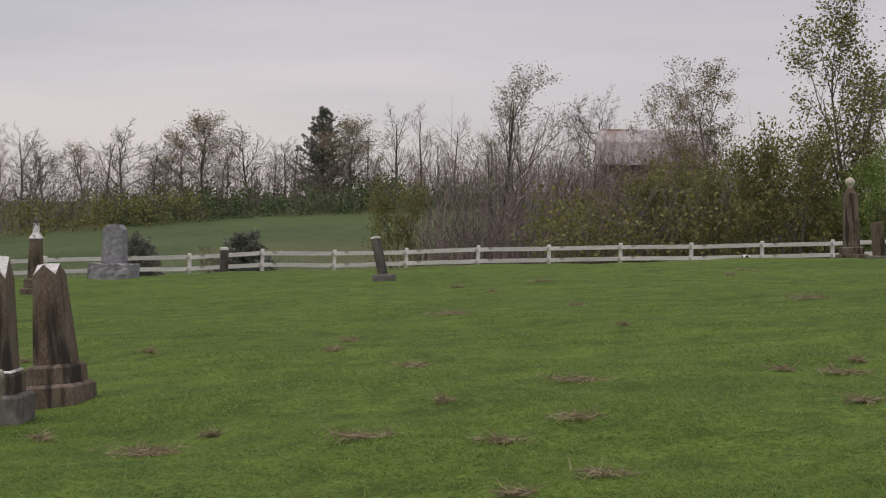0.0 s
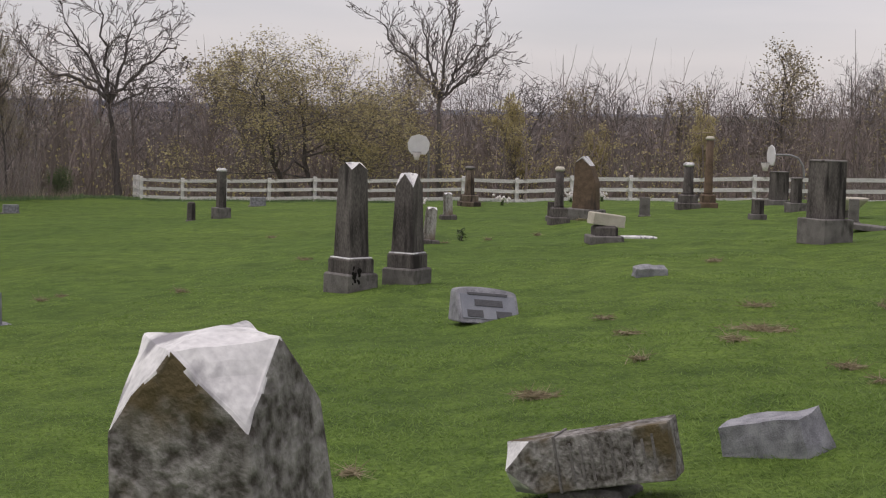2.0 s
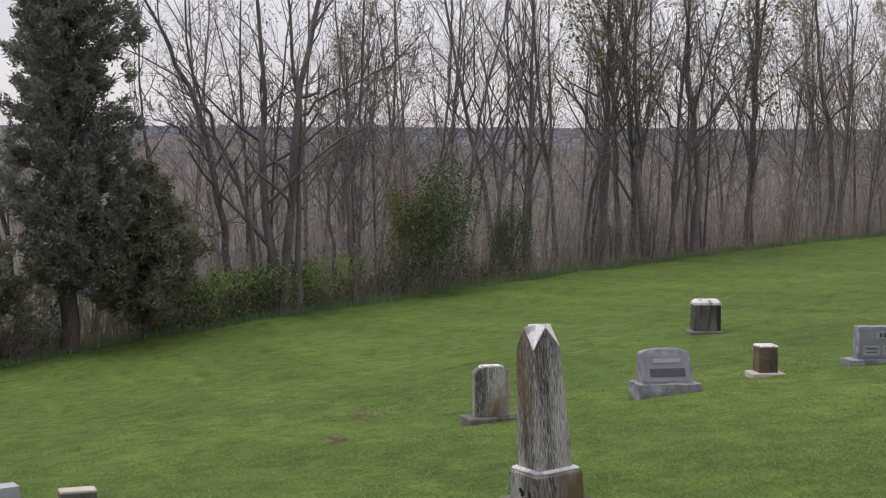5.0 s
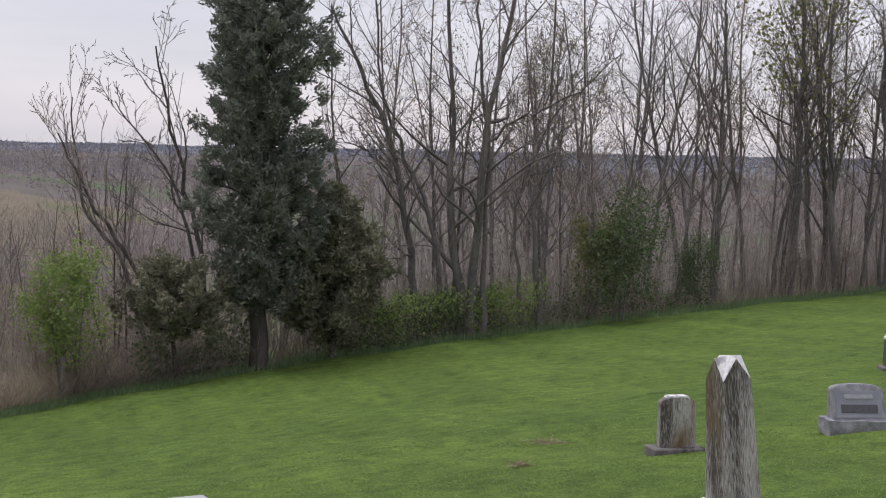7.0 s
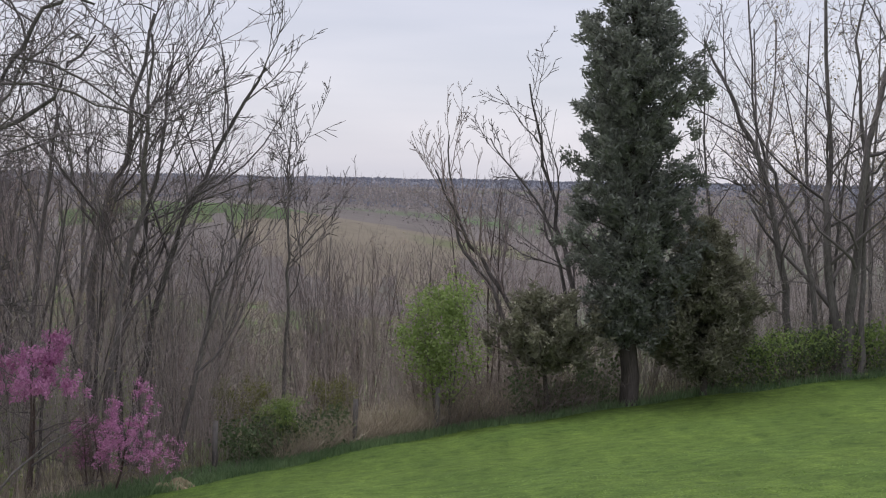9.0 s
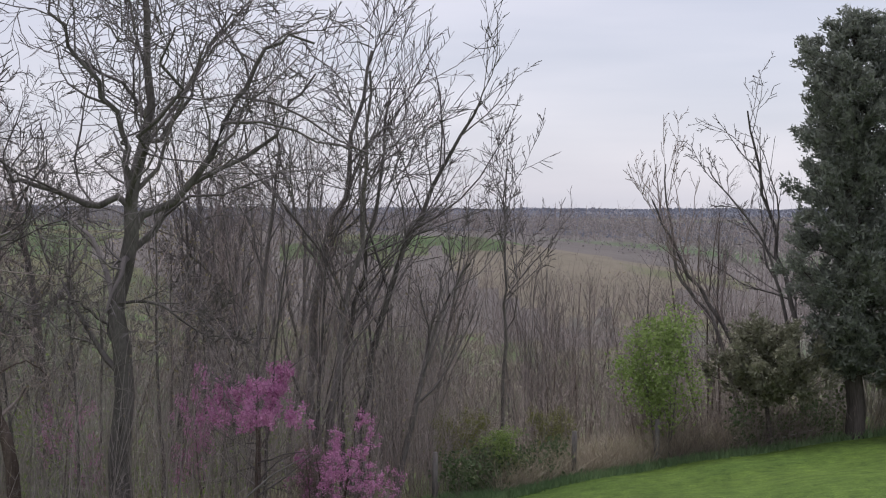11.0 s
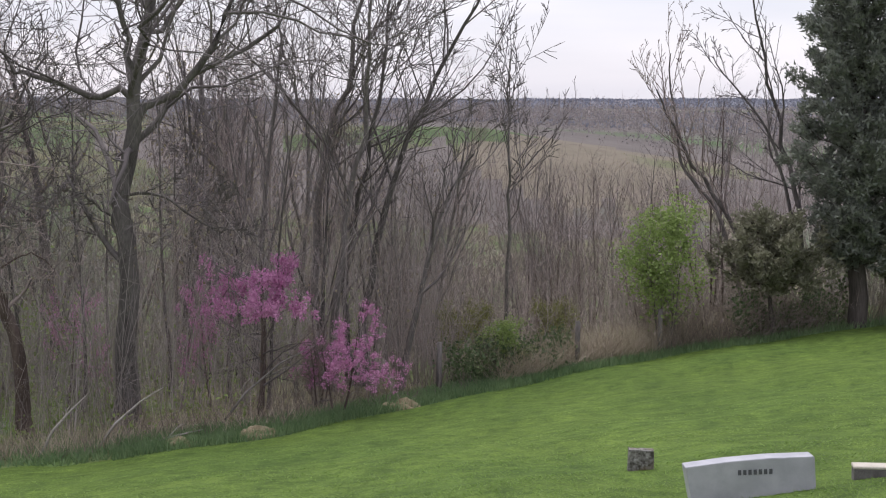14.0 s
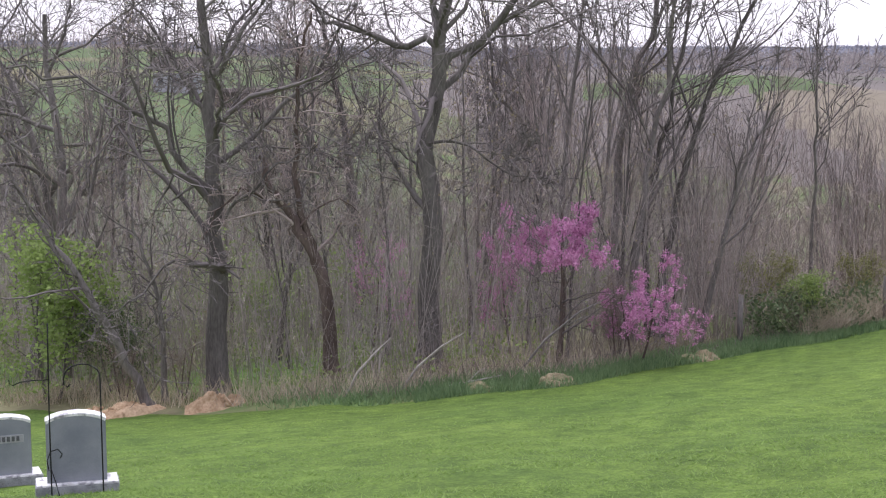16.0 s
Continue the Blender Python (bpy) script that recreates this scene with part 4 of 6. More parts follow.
# ---------------------------------------------------------------- trees
class Limbs:
    """Gathers tapered tubes as one mesh."""
    def __init__(self):
        self.v, self.f, self.ends = [], [], []

    def tube(self, path, radii, sides):
        base = len(self.v)
        if sides == 1:
            return self.ribbon(path, radii, base)
        for k, p in enumerate(path):
            a, b = path[max(k - 1, 0)], path[min(k + 1, len(path) - 1)]
            d = (b - a)
            d = d / (np.linalg.norm(d) + 1e-9)
            u = np.cross(d, (0.0, 0.0, 1.0) if abs(d[2]) < 0.9 else (1.0, 0.0, 0.0))
            u /= np.linalg.norm(u) + 1e-9
            w = np.cross(d, u)
            for s in range(sides):
                t = 2 * math.pi * s / sides
                self.v.append(p + radii[k] * (math.cos(t) * u + math.sin(t) * w))
        for k in range(len(path) - 1):
            for s in range(sides):
                i, j = base + k * sides + s, base + k * sides + (s + 1) % sides
                self.f.append((i, j, j + sides, i + sides))

    def ribbon(self, path, radii, base):
        """The finest twigs: one flat strip each."""
        d = path[-1] - path[0]
        u = np.cross(d, (math.sin(base), math.cos(base), 0.4))
        u /= np.linalg.norm(u) + 1e-9
        for p, r in zip(path, radii):
            self.v += [p - u * r * 1.2, p + u * r * 1.2]
        for k in range(len(path) - 1):
            i = base + 2 * k
            self.f.append((i, i + 1, i + 3, i + 2))

    def mesh(self, name, material):
        return mesh_from(name, self.v, self.f, material, True)

def leaf_mesh(name, rng, spots, count, size, spread, material, droop=0.0):
    """Small leaves, each its own folded triangle pair, strewn about the spots."""
    spots = np.asarray(spots)
    c = spots[rng.integers(0, len(spots), count)] + rng.normal(0, spread, (count, 3))
    a = rng.normal(0, 1, (count, 3))
    a /= np.linalg.norm(a, axis=1)[:, None]
    b = np.cross(a, rng.normal(0, 1, (count, 3)))
    b /= np.linalg.norm(b, axis=1)[:, None] + 1e-9
    s = size * rng.uniform(0.6, 1.35, (count, 1))
    v = np.stack([c - a * s * 0.5, c + b * s * 0.32, c + a * s * 0.5 - (0, 0, droop), c - b * s * 0.32], 1).reshape(-1, 3)
    return mesh_from(name, v, np.arange(count * 4).reshape(-1, 4), material)

STYLE = {
    # children per level, angle from parent, length ratio, upward pull, wander, first child along the limb, twig radius
    "broad": dict(kids=(10, 8, 7, 5), angle=(52, 48, 45, 42), ratio=(0.66, 0.56, 0.50, 0.45), pull=(0.10, 0.10, 0.06, 0.0), wander=0.26, first=0.34, trunk=0.60, r=0.0125, tip=0.0036),
    "upright": dict(kids=(13, 6, 5, 3), angle=(32, 30, 32, 36), ratio=(0.48, 0.50, 0.50, 0.45), pull=(0.22, 0.16, 0.10, 0.04), wander=0.10, first=0.22, trunk=0.92, r=0.0105, tip=0.0032),
    "open": dict(kids=(9, 6, 5), angle=(44, 42, 42), ratio=(0.52, 0.52, 0.50), pull=(0.14, 0.10, 0.05), wander=0.17, first=0.30, trunk=0.92, r=0.0082, tip=0.0030),
    "pole": dict(kids=(15, 6, 5), angle=(44, 42, 42), ratio=(0.30, 0.48, 0.5), pull=(0.16, 0.10, 0.04), wander=0.16, first=0.22, trunk=0.96, r=0.0062, tip=0.0024),
    "sapling": dict(kids=(12, 5, 3), angle=(30, 34, 36), ratio=(0.36, 0.42, 0.45), pull=(0.22, 0.14, 0.05), wander=0.10, first=0.22, trunk=0.95, r=0.0062, tip=0.0028),
    "light": dict(kids=(13, 6, 5), angle=(38, 40, 42), ratio=(0.42, 0.50, 0.55), pull=(0.16, 0.10, 0.04), wander=0.13, first=0.18, trunk=0.88, r=0.013, tip=0.0085),
    "ridge": dict(kids=(13, 8, 6), angle=(50, 44, 42), ratio=(0.60, 0.54, 0.52), pull=(0.12, 0.10, 0.05), wander=0.16, first=0.22, trunk=0.70, r=0.015, tip=0.0105),
    "shrub": dict(kids=(8, 5, 4), angle=(46, 44, 42), ratio=(0.50, 0.50, 0.45), pull=(0.10, 0.06, 0.03), wander=0.14, first=0.15, trunk=0.80, r=0.009, tip=0.003),
    "redbud": dict(kids=(8, 6, 5), angle=(66, 52, 45), ratio=(0.66, 0.52, 0.45), pull=(0.02, -0.02, -0.02), wander=0.16, first=0.22, trunk=0.62, r=0.0125, tip=0.0034),
}

def grow(rng, style, height=10.0, stems=1, lean=0.0, sides=(8, 5, 3, 3, 3)):
    """Trunk and branches of one tree of that height, and the places of its twig ends."""
    st, trunk, crown, ends = STYLE[style], Limbs(), Limbs(), []
    def limb(start, way, length, r0, level):
        n = (3 if style == "broad" else 2) if level >= len(st["kids"]) else ((9, 9, 6, 4, 3) if style == "broad" else (8, 6, 4, 3, 3))[level]
        pts, d = [start], way / np.linalg.norm(way)
        for k in range(n - 1):
            d = d + rng.normal(0, st["wander"] * (0.45 if level == 0 else 1.0), 3)
            d[2] += (0.12 if level == 0 else st["pull"][min(level - 1, len(st["pull"]) - 1)])
            d /= np.linalg.norm(d)
            pts.append(pts[-1] + d * length / (n - 1))
        tip = max(st["tip"] * height / 10, r0 * (0.28 if level == 0 else 0.30))
        radii = [r0 + (tip - r0) * (k / (n - 1)) ** 0.9 for k in range(n)]
        if level == 0:
            radii[0] *= 1.35
        (trunk if level < 2 and style in ("broad", "upright") or level < 1 else crown).tube(pts, radii, 1 if level >= len(st["kids"]) else sides[level])
        if level >= len(st["kids"]):
            ends.extend(pts[1:])
            return
        kids = st["kids"][level]
        for c in range(kids):
            f = st["first"] if level == 0 else 0.18
            f = f + (1 - f) * (c + rng.uniform(0.1, 0.9)) / kids
            x = min(f * (n - 1), n - 1.001)
            k, part_way = int(x), x - int(x)
            p = pts[k] + (pts[k + 1] - pts[k]) * part_way
            along = pts[k + 1] - pts[k]
            along /= np.linalg.norm(along)
            side = np.cross(along, rng.normal(0, 1, 3))
            side /= np.linalg.norm(side) + 1e-9
            a = radians(st["angle"][level] * rng.uniform(0.7, 1.25))
            rad = (radii[k] + (radii[k + 1] - radii[k]) * part_way) * rng.uniform(0.45, 0.70)
            size = length * st["ratio"][level] * rng.uniform(0.65, 1.2) * (1.15 - 0.55 * f if level == 0 else 1.1 - 0.45 * f)
            limb(p, math.cos(a) * along + math.sin(a) * side, size, max(rad, st["tip"] * height / 10), level + 1)
    for s in range(stems):
        t = 2 * math.pi * s / max(stems, 1) + rng.uniform(0, 1)
        off = np.array([math.cos(t), math.sin(t), 0]) * (0.03 * height if stems > 1 else 0)
        way = np.array([math.cos(t) * 0.16, math.sin(t) * 0.16, 1.0]) if stems > 1 else np.array([lean, 0, 1.0])
        limb(off + np.array([0, 0, -0.02 * height]), way, height * st["trunk"] * (rng.uniform(0.8, 1) if s else 1), height * st["r"] * (0.8 if stems > 1 else 1), 0)
    top = max(p[2] for p in crown.v) if crown.v else height
    return trunk, crown, ends, top

PROTO = {}
def tree_proto(key, seed, style, bark=BARK, twig=TWIGDK, leaves=None, stems=1, lean=0.0, bare=0.0, **kw):
    """leaves: count, size, spread, material. Meshes are kept at ten metres high."""
    rng = np.random.default_rng(seed)
    trunk, crown, ends, top = grow(rng, style, 10.0, stems, lean, **kw)
    meshes = [("trunk", trunk.mesh(key + "_trunk", bark)), ("crown", crown.mesh(key + "_branches", twig))]
    if leaves:
        ends = [p for p in ends if p[2] > bare * top]
        meshes.append(("foliage", leaf_mesh(key + "_leaves", rng, ends, leaves[0], leaves[1], leaves[2], leaves[3])))
    PROTO[key] = (meshes, top)

def tree(key, az, r, label, top=None, height=None, turn=None, group="", name="tree", category="tree", lean=(0, 0), wide=1.0):
    """One tree; top: the elevation of its head as seen from the hilltop, in degrees."""
    x, y = polar(az, r)
    z = float(ground(x, y))
    h = height or (EYE + r * math.tan(radians(top)) - z)
    meshes, full = PROTO[key]
    s = h / full
    ob = new(name)
    ob.matrix_basis = pose(x, y, z - 0.02, lean[0], lean[1], random.uniform(0, 360) if turn is None else turn) @ Matrix.Diagonal((s * wide, s * wide, s, 1))
    tagged(ob, label, category, group)
    for n, m in meshes:
        part(n, m, None, ob)
    return ob

tree_proto("oak_a", 11, "broad")
tree_proto("oak_b", 12, "broad")
tree_proto("oak_c", 15, "broad", lean=0.12)
tree_proto("tall_a", 21, "upright")
tree_proto("tall_b", 22, "upright", leaves=(4200, 0.07, 0.12, BUD))
tree_proto("tall_c", 23, "upright", twig=TWIGRED)
tree_proto("open_a", 32, "open", lean=0.14)
tree_proto("open_b", 33, "open")
tree_proto("pole_a", 41, "pole")
tree_proto("pole_b", 42, "pole", lean=0.08)
tree_proto("pole_c", 43, "pole", twig=TWIGRED, leaves=(420, 0.075, 0.10, BUD))
tree_proto("pole_d", 44, "pole", leaves=(500, 0.08, 0.12, BUD))
tree_proto("fan_a", 51, "sapling", stems=6)
tree_proto("fan_b", 52, "sapling", stems=4, bark=BARKRED)
tree_proto("slim", 53, "sapling")
tree_proto("budding", 61, "upright", leaves=(8000, 0.085, 0.12, BUD))
tree_proto("leafing", 62, "upright", leaves=(5600, 0.13, 0.20, OLIVE))
tree_proto("leafing_thin", 77, "upright", leaves=(1900, 0.13, 0.20, OLIVE))
tree_proto("gold", 63, "broad", stems=3, leaves=(30000, 0.065, 0.15, GOLD))
tree_proto("golden_thin", 64, "upright", leaves=(5200, 0.17, 0.18, GOLD))
tree_proto("green_shrub", 65, "shrub", stems=3, leaves=(6500, 0.22, 0.34, NEWLEAF))
tree_proto("olive_shrub", 66, "shrub", stems=3, leaves=(5000, 0.22, 0.34, OLIVE))
tree_proto("holly", 67, "shrub", stems=3, leaves=(5500, 0.24, 0.60, IVY))
tree_proto("redbud", 68, "redbud", bark=BARKRED, stems=2, leaves=(8000, 0.14, 0.11, PINK), bare=0.25)
tree_proto("redbud_high", 78, "redbud", bark=BARKRED, stems=2, leaves=(7000, 0.13, 0.11, PINK), bare=0.66)
tree_proto("redbud_thin", 69, "redbud", bark=BARKRED, leaves=(3200, 0.15, 0.14, PINK))
tree_proto("thicket", 70, "light", stems=3, twig=BRUSH, bark=BARKRED)
tree_proto("ridge_a", 71, "light")
tree_proto("ridge_b", 72, "light", twig=TWIGRED)
tree_proto("ridge_c", 73, "light", leaves=(1500, 0.16, 0.25, BUD))
tree_proto("ridge_d", 74, "ridge")
tree_proto("ridge_e", 75, "ridge", lean=0.1)
tree_proto("ridge_bud", 76, "ridge", leaves=(5200, 0.12, 0.22, BUD))

# ---------------------------------------------------------------- trees with a shape of their own
def bowed(points, n, rng, wobble):
    """A smooth path through a few bends, a little crooked."""
    p = np.asarray(points, float)
    t = np.linspace(0, len(p) - 1, n)
    out = []
    for x in t:
        k = min(int(x), len(p) - 2)
        f = x - k
        a, b, c, d = p[max(k - 1, 0)], p[k], p[k + 1], p[min(k + 2, len(p) - 1)]
        out.append(0.5 * (2 * b + (c - a) * f + (2 * a - 5 * b + 4 * c - d) * f * f + (3 * b - a - 3 * c + d) * f ** 3))
    out = np.array(out)
    step = np.linalg.norm(p[-1] - p[0]) / n
    out[1:] += rng.normal(0, wobble * step, (n - 1, 3))
    return out

def ramify(rng, limbs, ends, path, radii, kids, angle, wander, lift, ratio, first=0.2, fine=0.005):
    """Side branches of a limb, and theirs in turn, down to the twigs."""
    if not kids:
        ends.extend(path[1:])
        return
    length = float(np.sum(np.linalg.norm(np.diff(path, axis=0), axis=1)))
    n = len(path)
    count = max(2, int(round(kids[0] * rng.uniform(0.8, 1.2))))
    for c in range(count):
        f = first + (1 - first) * (c + rng.uniform(0.1, 1.0)) / count
        x = min(f * (n - 1), n - 1.001)
        k, rest = int(x), x - int(x)
        start = path[k] + (path[k + 1] - path[k]) * rest
        along = path[k + 1] - path[k]
        along = along / (np.linalg.norm(along) + 1e-9)
        side = np.cross(along, rng.normal(0, 1, 3))
        side /= np.linalg.norm(side) + 1e-9
        a = radians(angle * rng.uniform(0.6, 1.3))
        d = math.cos(a) * along + math.sin(a) * side
        size = length * ratio * rng.uniform(0.55, 1.25) * (1.2 - 0.55 * f)
        m = 6 if len(kids) > 2 else 4 if len(kids) > 1 else 3
        pts = [start]
        for _ in range(m - 1):
            d = d + rng.normal(0, wander, 3)
            d[2] += lift
            d /= np.linalg.norm(d)
            pts.append(pts[-1] + d * size / (m - 1))
        r0 = max((radii[k] + (radii[k + 1] - radii[k]) * rest) * rng.uniform(0.36, 0.58), fine * 1.4)
        rr_ = np.linspace(r0, max(r0 * 0.35, fine), m)
        limbs.tube(pts, rr_, 1 if len(kids) == 1 else 4 if len(kids) > 2 else 3)
        ramify(rng, limbs, ends, np.array(pts), rr_, kids[1:], angle, wander, lift, ratio * 0.97, 0.15, fine)

def shaped_tree(az, r, label, seed, stems, limbs=(), kids=(7, 6, 5), angle=46, wander=0.22, lift=0.05, ratio=0.48, twig=TWIGDK, bark=BARK, first=0.35, group="trees of the wood's edge", leaves=None, crook=0.25, fine=0.0065):
    """stems: radius at the foot and bends (across, up, deep); limbs: the stem, how far along it, radius, and bends from there."""
    rng = np.random.default_rng(seed)
    x, y = polar(az, r)
    ob = thing("tree", x, y, az, label, "tree", group, sink=0.1)
    wood, crown, ends, paths = Limbs(), Limbs(), [], []
    for r0, bends in stems:
        bends = [(b[0], b[2] if len(b) > 2 else rng.normal(0, 0.12 * b[1] ** 0.5), b[1]) for b in bends]
        path = bowed(bends, 16, rng, crook * 0.35)
        radii = r0 * (1 - 0.78 * np.linspace(0, 1, 16) ** 0.9)
        radii[0] *= 1.4
        radii[1] *= 1.08
        wood.tube(path, radii, 10)
        paths.append((path, radii))
        ramify(rng, crown, ends, path, radii, kids, angle, wander, lift, ratio * 0.62, first, fine)
    for s, f, r0, bends in limbs:
        path, radii = paths[s]
        start = path[int(f * 15)]
        pts = [tuple(start)] + [(start[0] + u, start[1] + d, start[2] + z) for u, z, d in bends]
        way = bowed(pts, 13, rng, crook)
        rad = r0 * (1 - 0.74 * np.linspace(0, 1, 13))
        wood.tube(way, rad, 7)
        ramify(rng, crown, ends, way, rad, kids, angle, wander, lift, ratio, 0.15, fine)
    part("trunk", wood.mesh("trunk", bark), None, ob)
    part("crown", crown.mesh("crown", twig), None, ob)
    if leaves:
        part("foliage", leaf_mesh("foliage", rng, ends, *leaves), None, ob)
    return ob

shaped_tree(107.5, 38.0, "large bare walnut tree with crooked heavy limbs and a broken stub", 301, [(0.29, [(0, 0, 0), (0.1, 3.3, 0), (0.2, 6.2, 0.1), (0.35, 8.2, 0), (0.8, 10.0, 0.3), (0.6, 12.8, 0.2)])],
            [(0, 0.58, 0.093, [(-1.4, 0.25, 0.3), (-2.6, 0.7, 0.5), (-3.9, 2.2, 0.6)]), (0, 0.50, 0.105, [(1.9, 1.9, -0.4), (2.8, 4.0, -0.6), (4.0, 4.6, -0.8)]), (0, 0.40, 0.093, [(1.4, 1.7, 0.5), (3.4, 3.0, 1.0), (4.3, 4.6, 1.2)]),
             (0, 0.63, 0.081, [(-0.4, 1.6, -0.6), (-1.4, 3.0, -1.0), (-2.0, 4.4, -1.2)]), (0, 0.60, 0.074, [(0.4, 1.2, 1.6), (0.3, 2.8, 2.8), (-0.4, 4.0, 3.6)]), (0, 0.56, 0.074, [(0.2, 1.3, -1.6), (0.9, 2.6, -2.9), (0.8, 3.8, -3.8)]),
             (0, 0.34, 0.043, [(1.0, 0.1, -0.5), (1.8, -0.5, -0.8), (2.6, -0.7, -1.0)]), (0, 0.28, 0.043, [(-0.7, 0.9, 0.2), (-1.6, 1.4, 0.3)]), (0, 0.70, 0.068, [(1.0, 1.0, 0.4), (1.6, 2.6, 0.6), (2.6, 3.6, 0.7)])], kids=(10, 7, 5), angle=48, wander=0.25, lift=0.05, ratio=0.54, crook=0.24, fine=0.0072, first=0.2)
shaped_tree(115.0, 38.2, "large bare forked tree with long arching limbs", 302, [(0.29, [(0, 0, 0), (0.0, 3.0, 0), (0.0, 5.6, 0), (-0.1, 8.4, 0), (-0.3, 11.4, 0.2)])],
            [(0, 0.42, 0.087, [(-1.3, 1.8, -0.4), (-2.5, 2.6, -0.6), (-4.6, 3.4, -0.8)]), (0, 0.50, 0.081, [(1.2, 1.3, 0.3), (2.5, 2.4, 0.5), (3.6, 4.2, 0.6)]), (0, 0.70, 0.074, [(0.6, 0.8, -0.3), (1.3, 2.2, -0.5), (1.6, 3.6, -0.6)]),
             (0, 0.66, 0.068, [(-0.9, 1.4, 0.6), (-1.8, 3.0, 0.9)]), (0, 0.55, 0.068, [(0.2, 1.2, -1.8), (-0.4, 2.4, -3.2)]), (0, 0.30, 0.043, [(-1.0, 0.2, -0.6), (-2.0, -0.6, -1.0), (-2.8, -0.8, -1.2)]), (0, 0.34, 0.050, [(1.1, 1.4, -0.8), (2.3, 2.0, -1.0)])], kids=(10, 7, 5), angle=48, wander=0.24, lift=0.05, ratio=0.54, crook=0.22, fine=0.0072, first=0.2)
shaped_tree(117.3, 37.6, "grey bare tree leaning out over the clay heap", 303, [(0.13, [(0, 0, 0), (-0.7, 1.5, 0), (-1.5, 3.0, 0), (-2.4, 4.4, 0.2), (-3.0, 5.6, 0.3)]), (0.09, [(0.3, 0, 0.4), (0.2, 2.4, 0.4), (-0.4, 4.6, 0.5)])], kids=(11, 6, 4), angle=48, wander=0.26, ratio=0.62)
shaped_tree(110.9, 37.6, "dark vine-hung tree with a snapped top", 304, [(0.19, [(0, 0, 0), (-0.2, 2.3, 0), (-0.8, 3.7, 0), (-1.3, 4.4, 0), (-1.6, 5.2, 0)]), (0.10, [(-0.3, 2.6, 0.1), (-0.75, 4.4, 0.1), (-0.75, 6.9, 0.1), (-0.4, 8.6, 0)])],
            [(0, 0.60, 0.037, [(-1.0, 0.4, 0.2), (-1.8, -0.4, 0.3), (-2.2, -1.4, 0.3)]), (0, 0.5, 0.031, [(0.9, 0.7, 0.0), (1.6, 0.2, 0.1)])], kids=(11, 6, 4), angle=60, wander=0.34, lift=-0.06, ratio=0.5, twig=TWIGRED, crook=0.3, bark=BARKRED)
shaped_tree(98.4, 41.0, "slender bare trees fanning out over the slope", 305, [(0.10, [(0.3, 0), (0.9, 2.6), (1.6, 5.0), (2.3, 6.2)]), (0.13, [(-1.3, 0), (-1.2, 3.0), (-0.6, 6.6), (-0.2, 11.0)])], kids=(14, 6, 4), angle=34, wander=0.12, lift=0.07, ratio=0.66, first=0.3)
shaped_tree(99.3, 42.0, "slender bare tree leaning out over the slope", 306, [(0.13, [(0, 0), (0.3, 3.6), (1.6, 7.4), (3.2, 10.2)]), (0.10, [(-0.2, 0), (-0.3, 3.4), (0.5, 7.4), (0.9, 10.8)])], kids=(14, 6, 4), angle=34, wander=0.12, lift=0.07, ratio=0.64, first=0.3)
shaped_tree(100.6, 42.5, "tall bare tree with long rising branches", 307, [(0.16, [(0, 0), (-0.2, 4.4), (0.6, 7.8), (1.4, 11.6)])], [(0, 0.4, 0.050, [(0.9, 2.0, -0.3), (2.4, 4.4, -0.5)]), (0, 0.5, 0.043, [(-0.8, 1.8, 0.4), (-1.2, 4.0, 0.6)])], kids=(14, 6, 4), angle=36, wander=0.13, lift=0.07, ratio=0.60)
shaped_tree(94.2, 44.5, "slim bare tree standing above the thicket", 308, [(0.07, [(0, 0), (0.1, 3.0), (0.15, 5.8), (0.1, 8.0)])], kids=(16, 8, 5), angle=40, wander=0.16, lift=0.12, ratio=0.62, first=0.45)
shaped_tree(86.2, 48.5, "bare upswept tree leaning away from the cedar", 309, [(0.11, [(1.0, 0), (0.2, 2.6), (-1.2, 5.0), (-2.3, 7.2)]), (0.09, [(0.6, 0), (-0.4, 3.4), (-1.5, 5.2), (-1.9, 8.2)])], kids=(14, 6, 4), angle=34, wander=0.15, lift=0.13, ratio=0.55, first=0.3, twig=TWIGRED)
shaped_tree(84.2, 48.0, "bare twiggy tree reaching out beside the cedar", 310, [(0.11, [(0.4, 0), (0.2, 3.4), (-0.6, 6.6), (-1.2, 9.4)]), (0.07, [(0.2, 2.0), (-0.6, 5.4), (-2.4, 7.9)])], kids=(14, 6, 4), angle=40, wander=0.18, lift=0.09, ratio=0.52, first=0.3)
shaped_tree(74.8, 50.5, "tall bare tree with several trunks from one foot", 311, [(0.19, [(0, 0), (-0.1, 1.8), (-0.5, 5.3), (-0.4, 7.2), (-0.8, 12.6)]), (0.18, [(0.25, 0), (0.35, 2.8), (0.6, 6.7), (1.3, 10.2), (1.7, 13.0)]), (0.16, [(-1.2, 0), (-1.5, 1.8), (-2.1, 5.2), (-3.1, 7.9), (-4.2, 10.2)]), (0.10, [(-0.5, 0), (-1.0, 3.6), (-1.9, 6.0), (-2.6, 7.9), (-3.0, 11.6)]), (0.10, [(0.6, 0), (0.7, 5.4), (0.3, 9.6), (0.5, 12.6)])],
            [(1, 0.50, 0.050, [(1.2, 0.8, -0.4), (2.4, 1.4, -0.6), (4.0, 2.7, -0.8)]), (2, 0.48, 0.050, [(-0.9, 0.9, -0.3), (-1.9, 1.5, -0.5)]), (2, 0.36, 0.043, [(-0.9, -0.2, -0.6), (-2.0, 0.2, -1.0)])], kids=(14, 6, 4), angle=46, wander=0.16, lift=0.05, ratio=0.46, first=0.24)
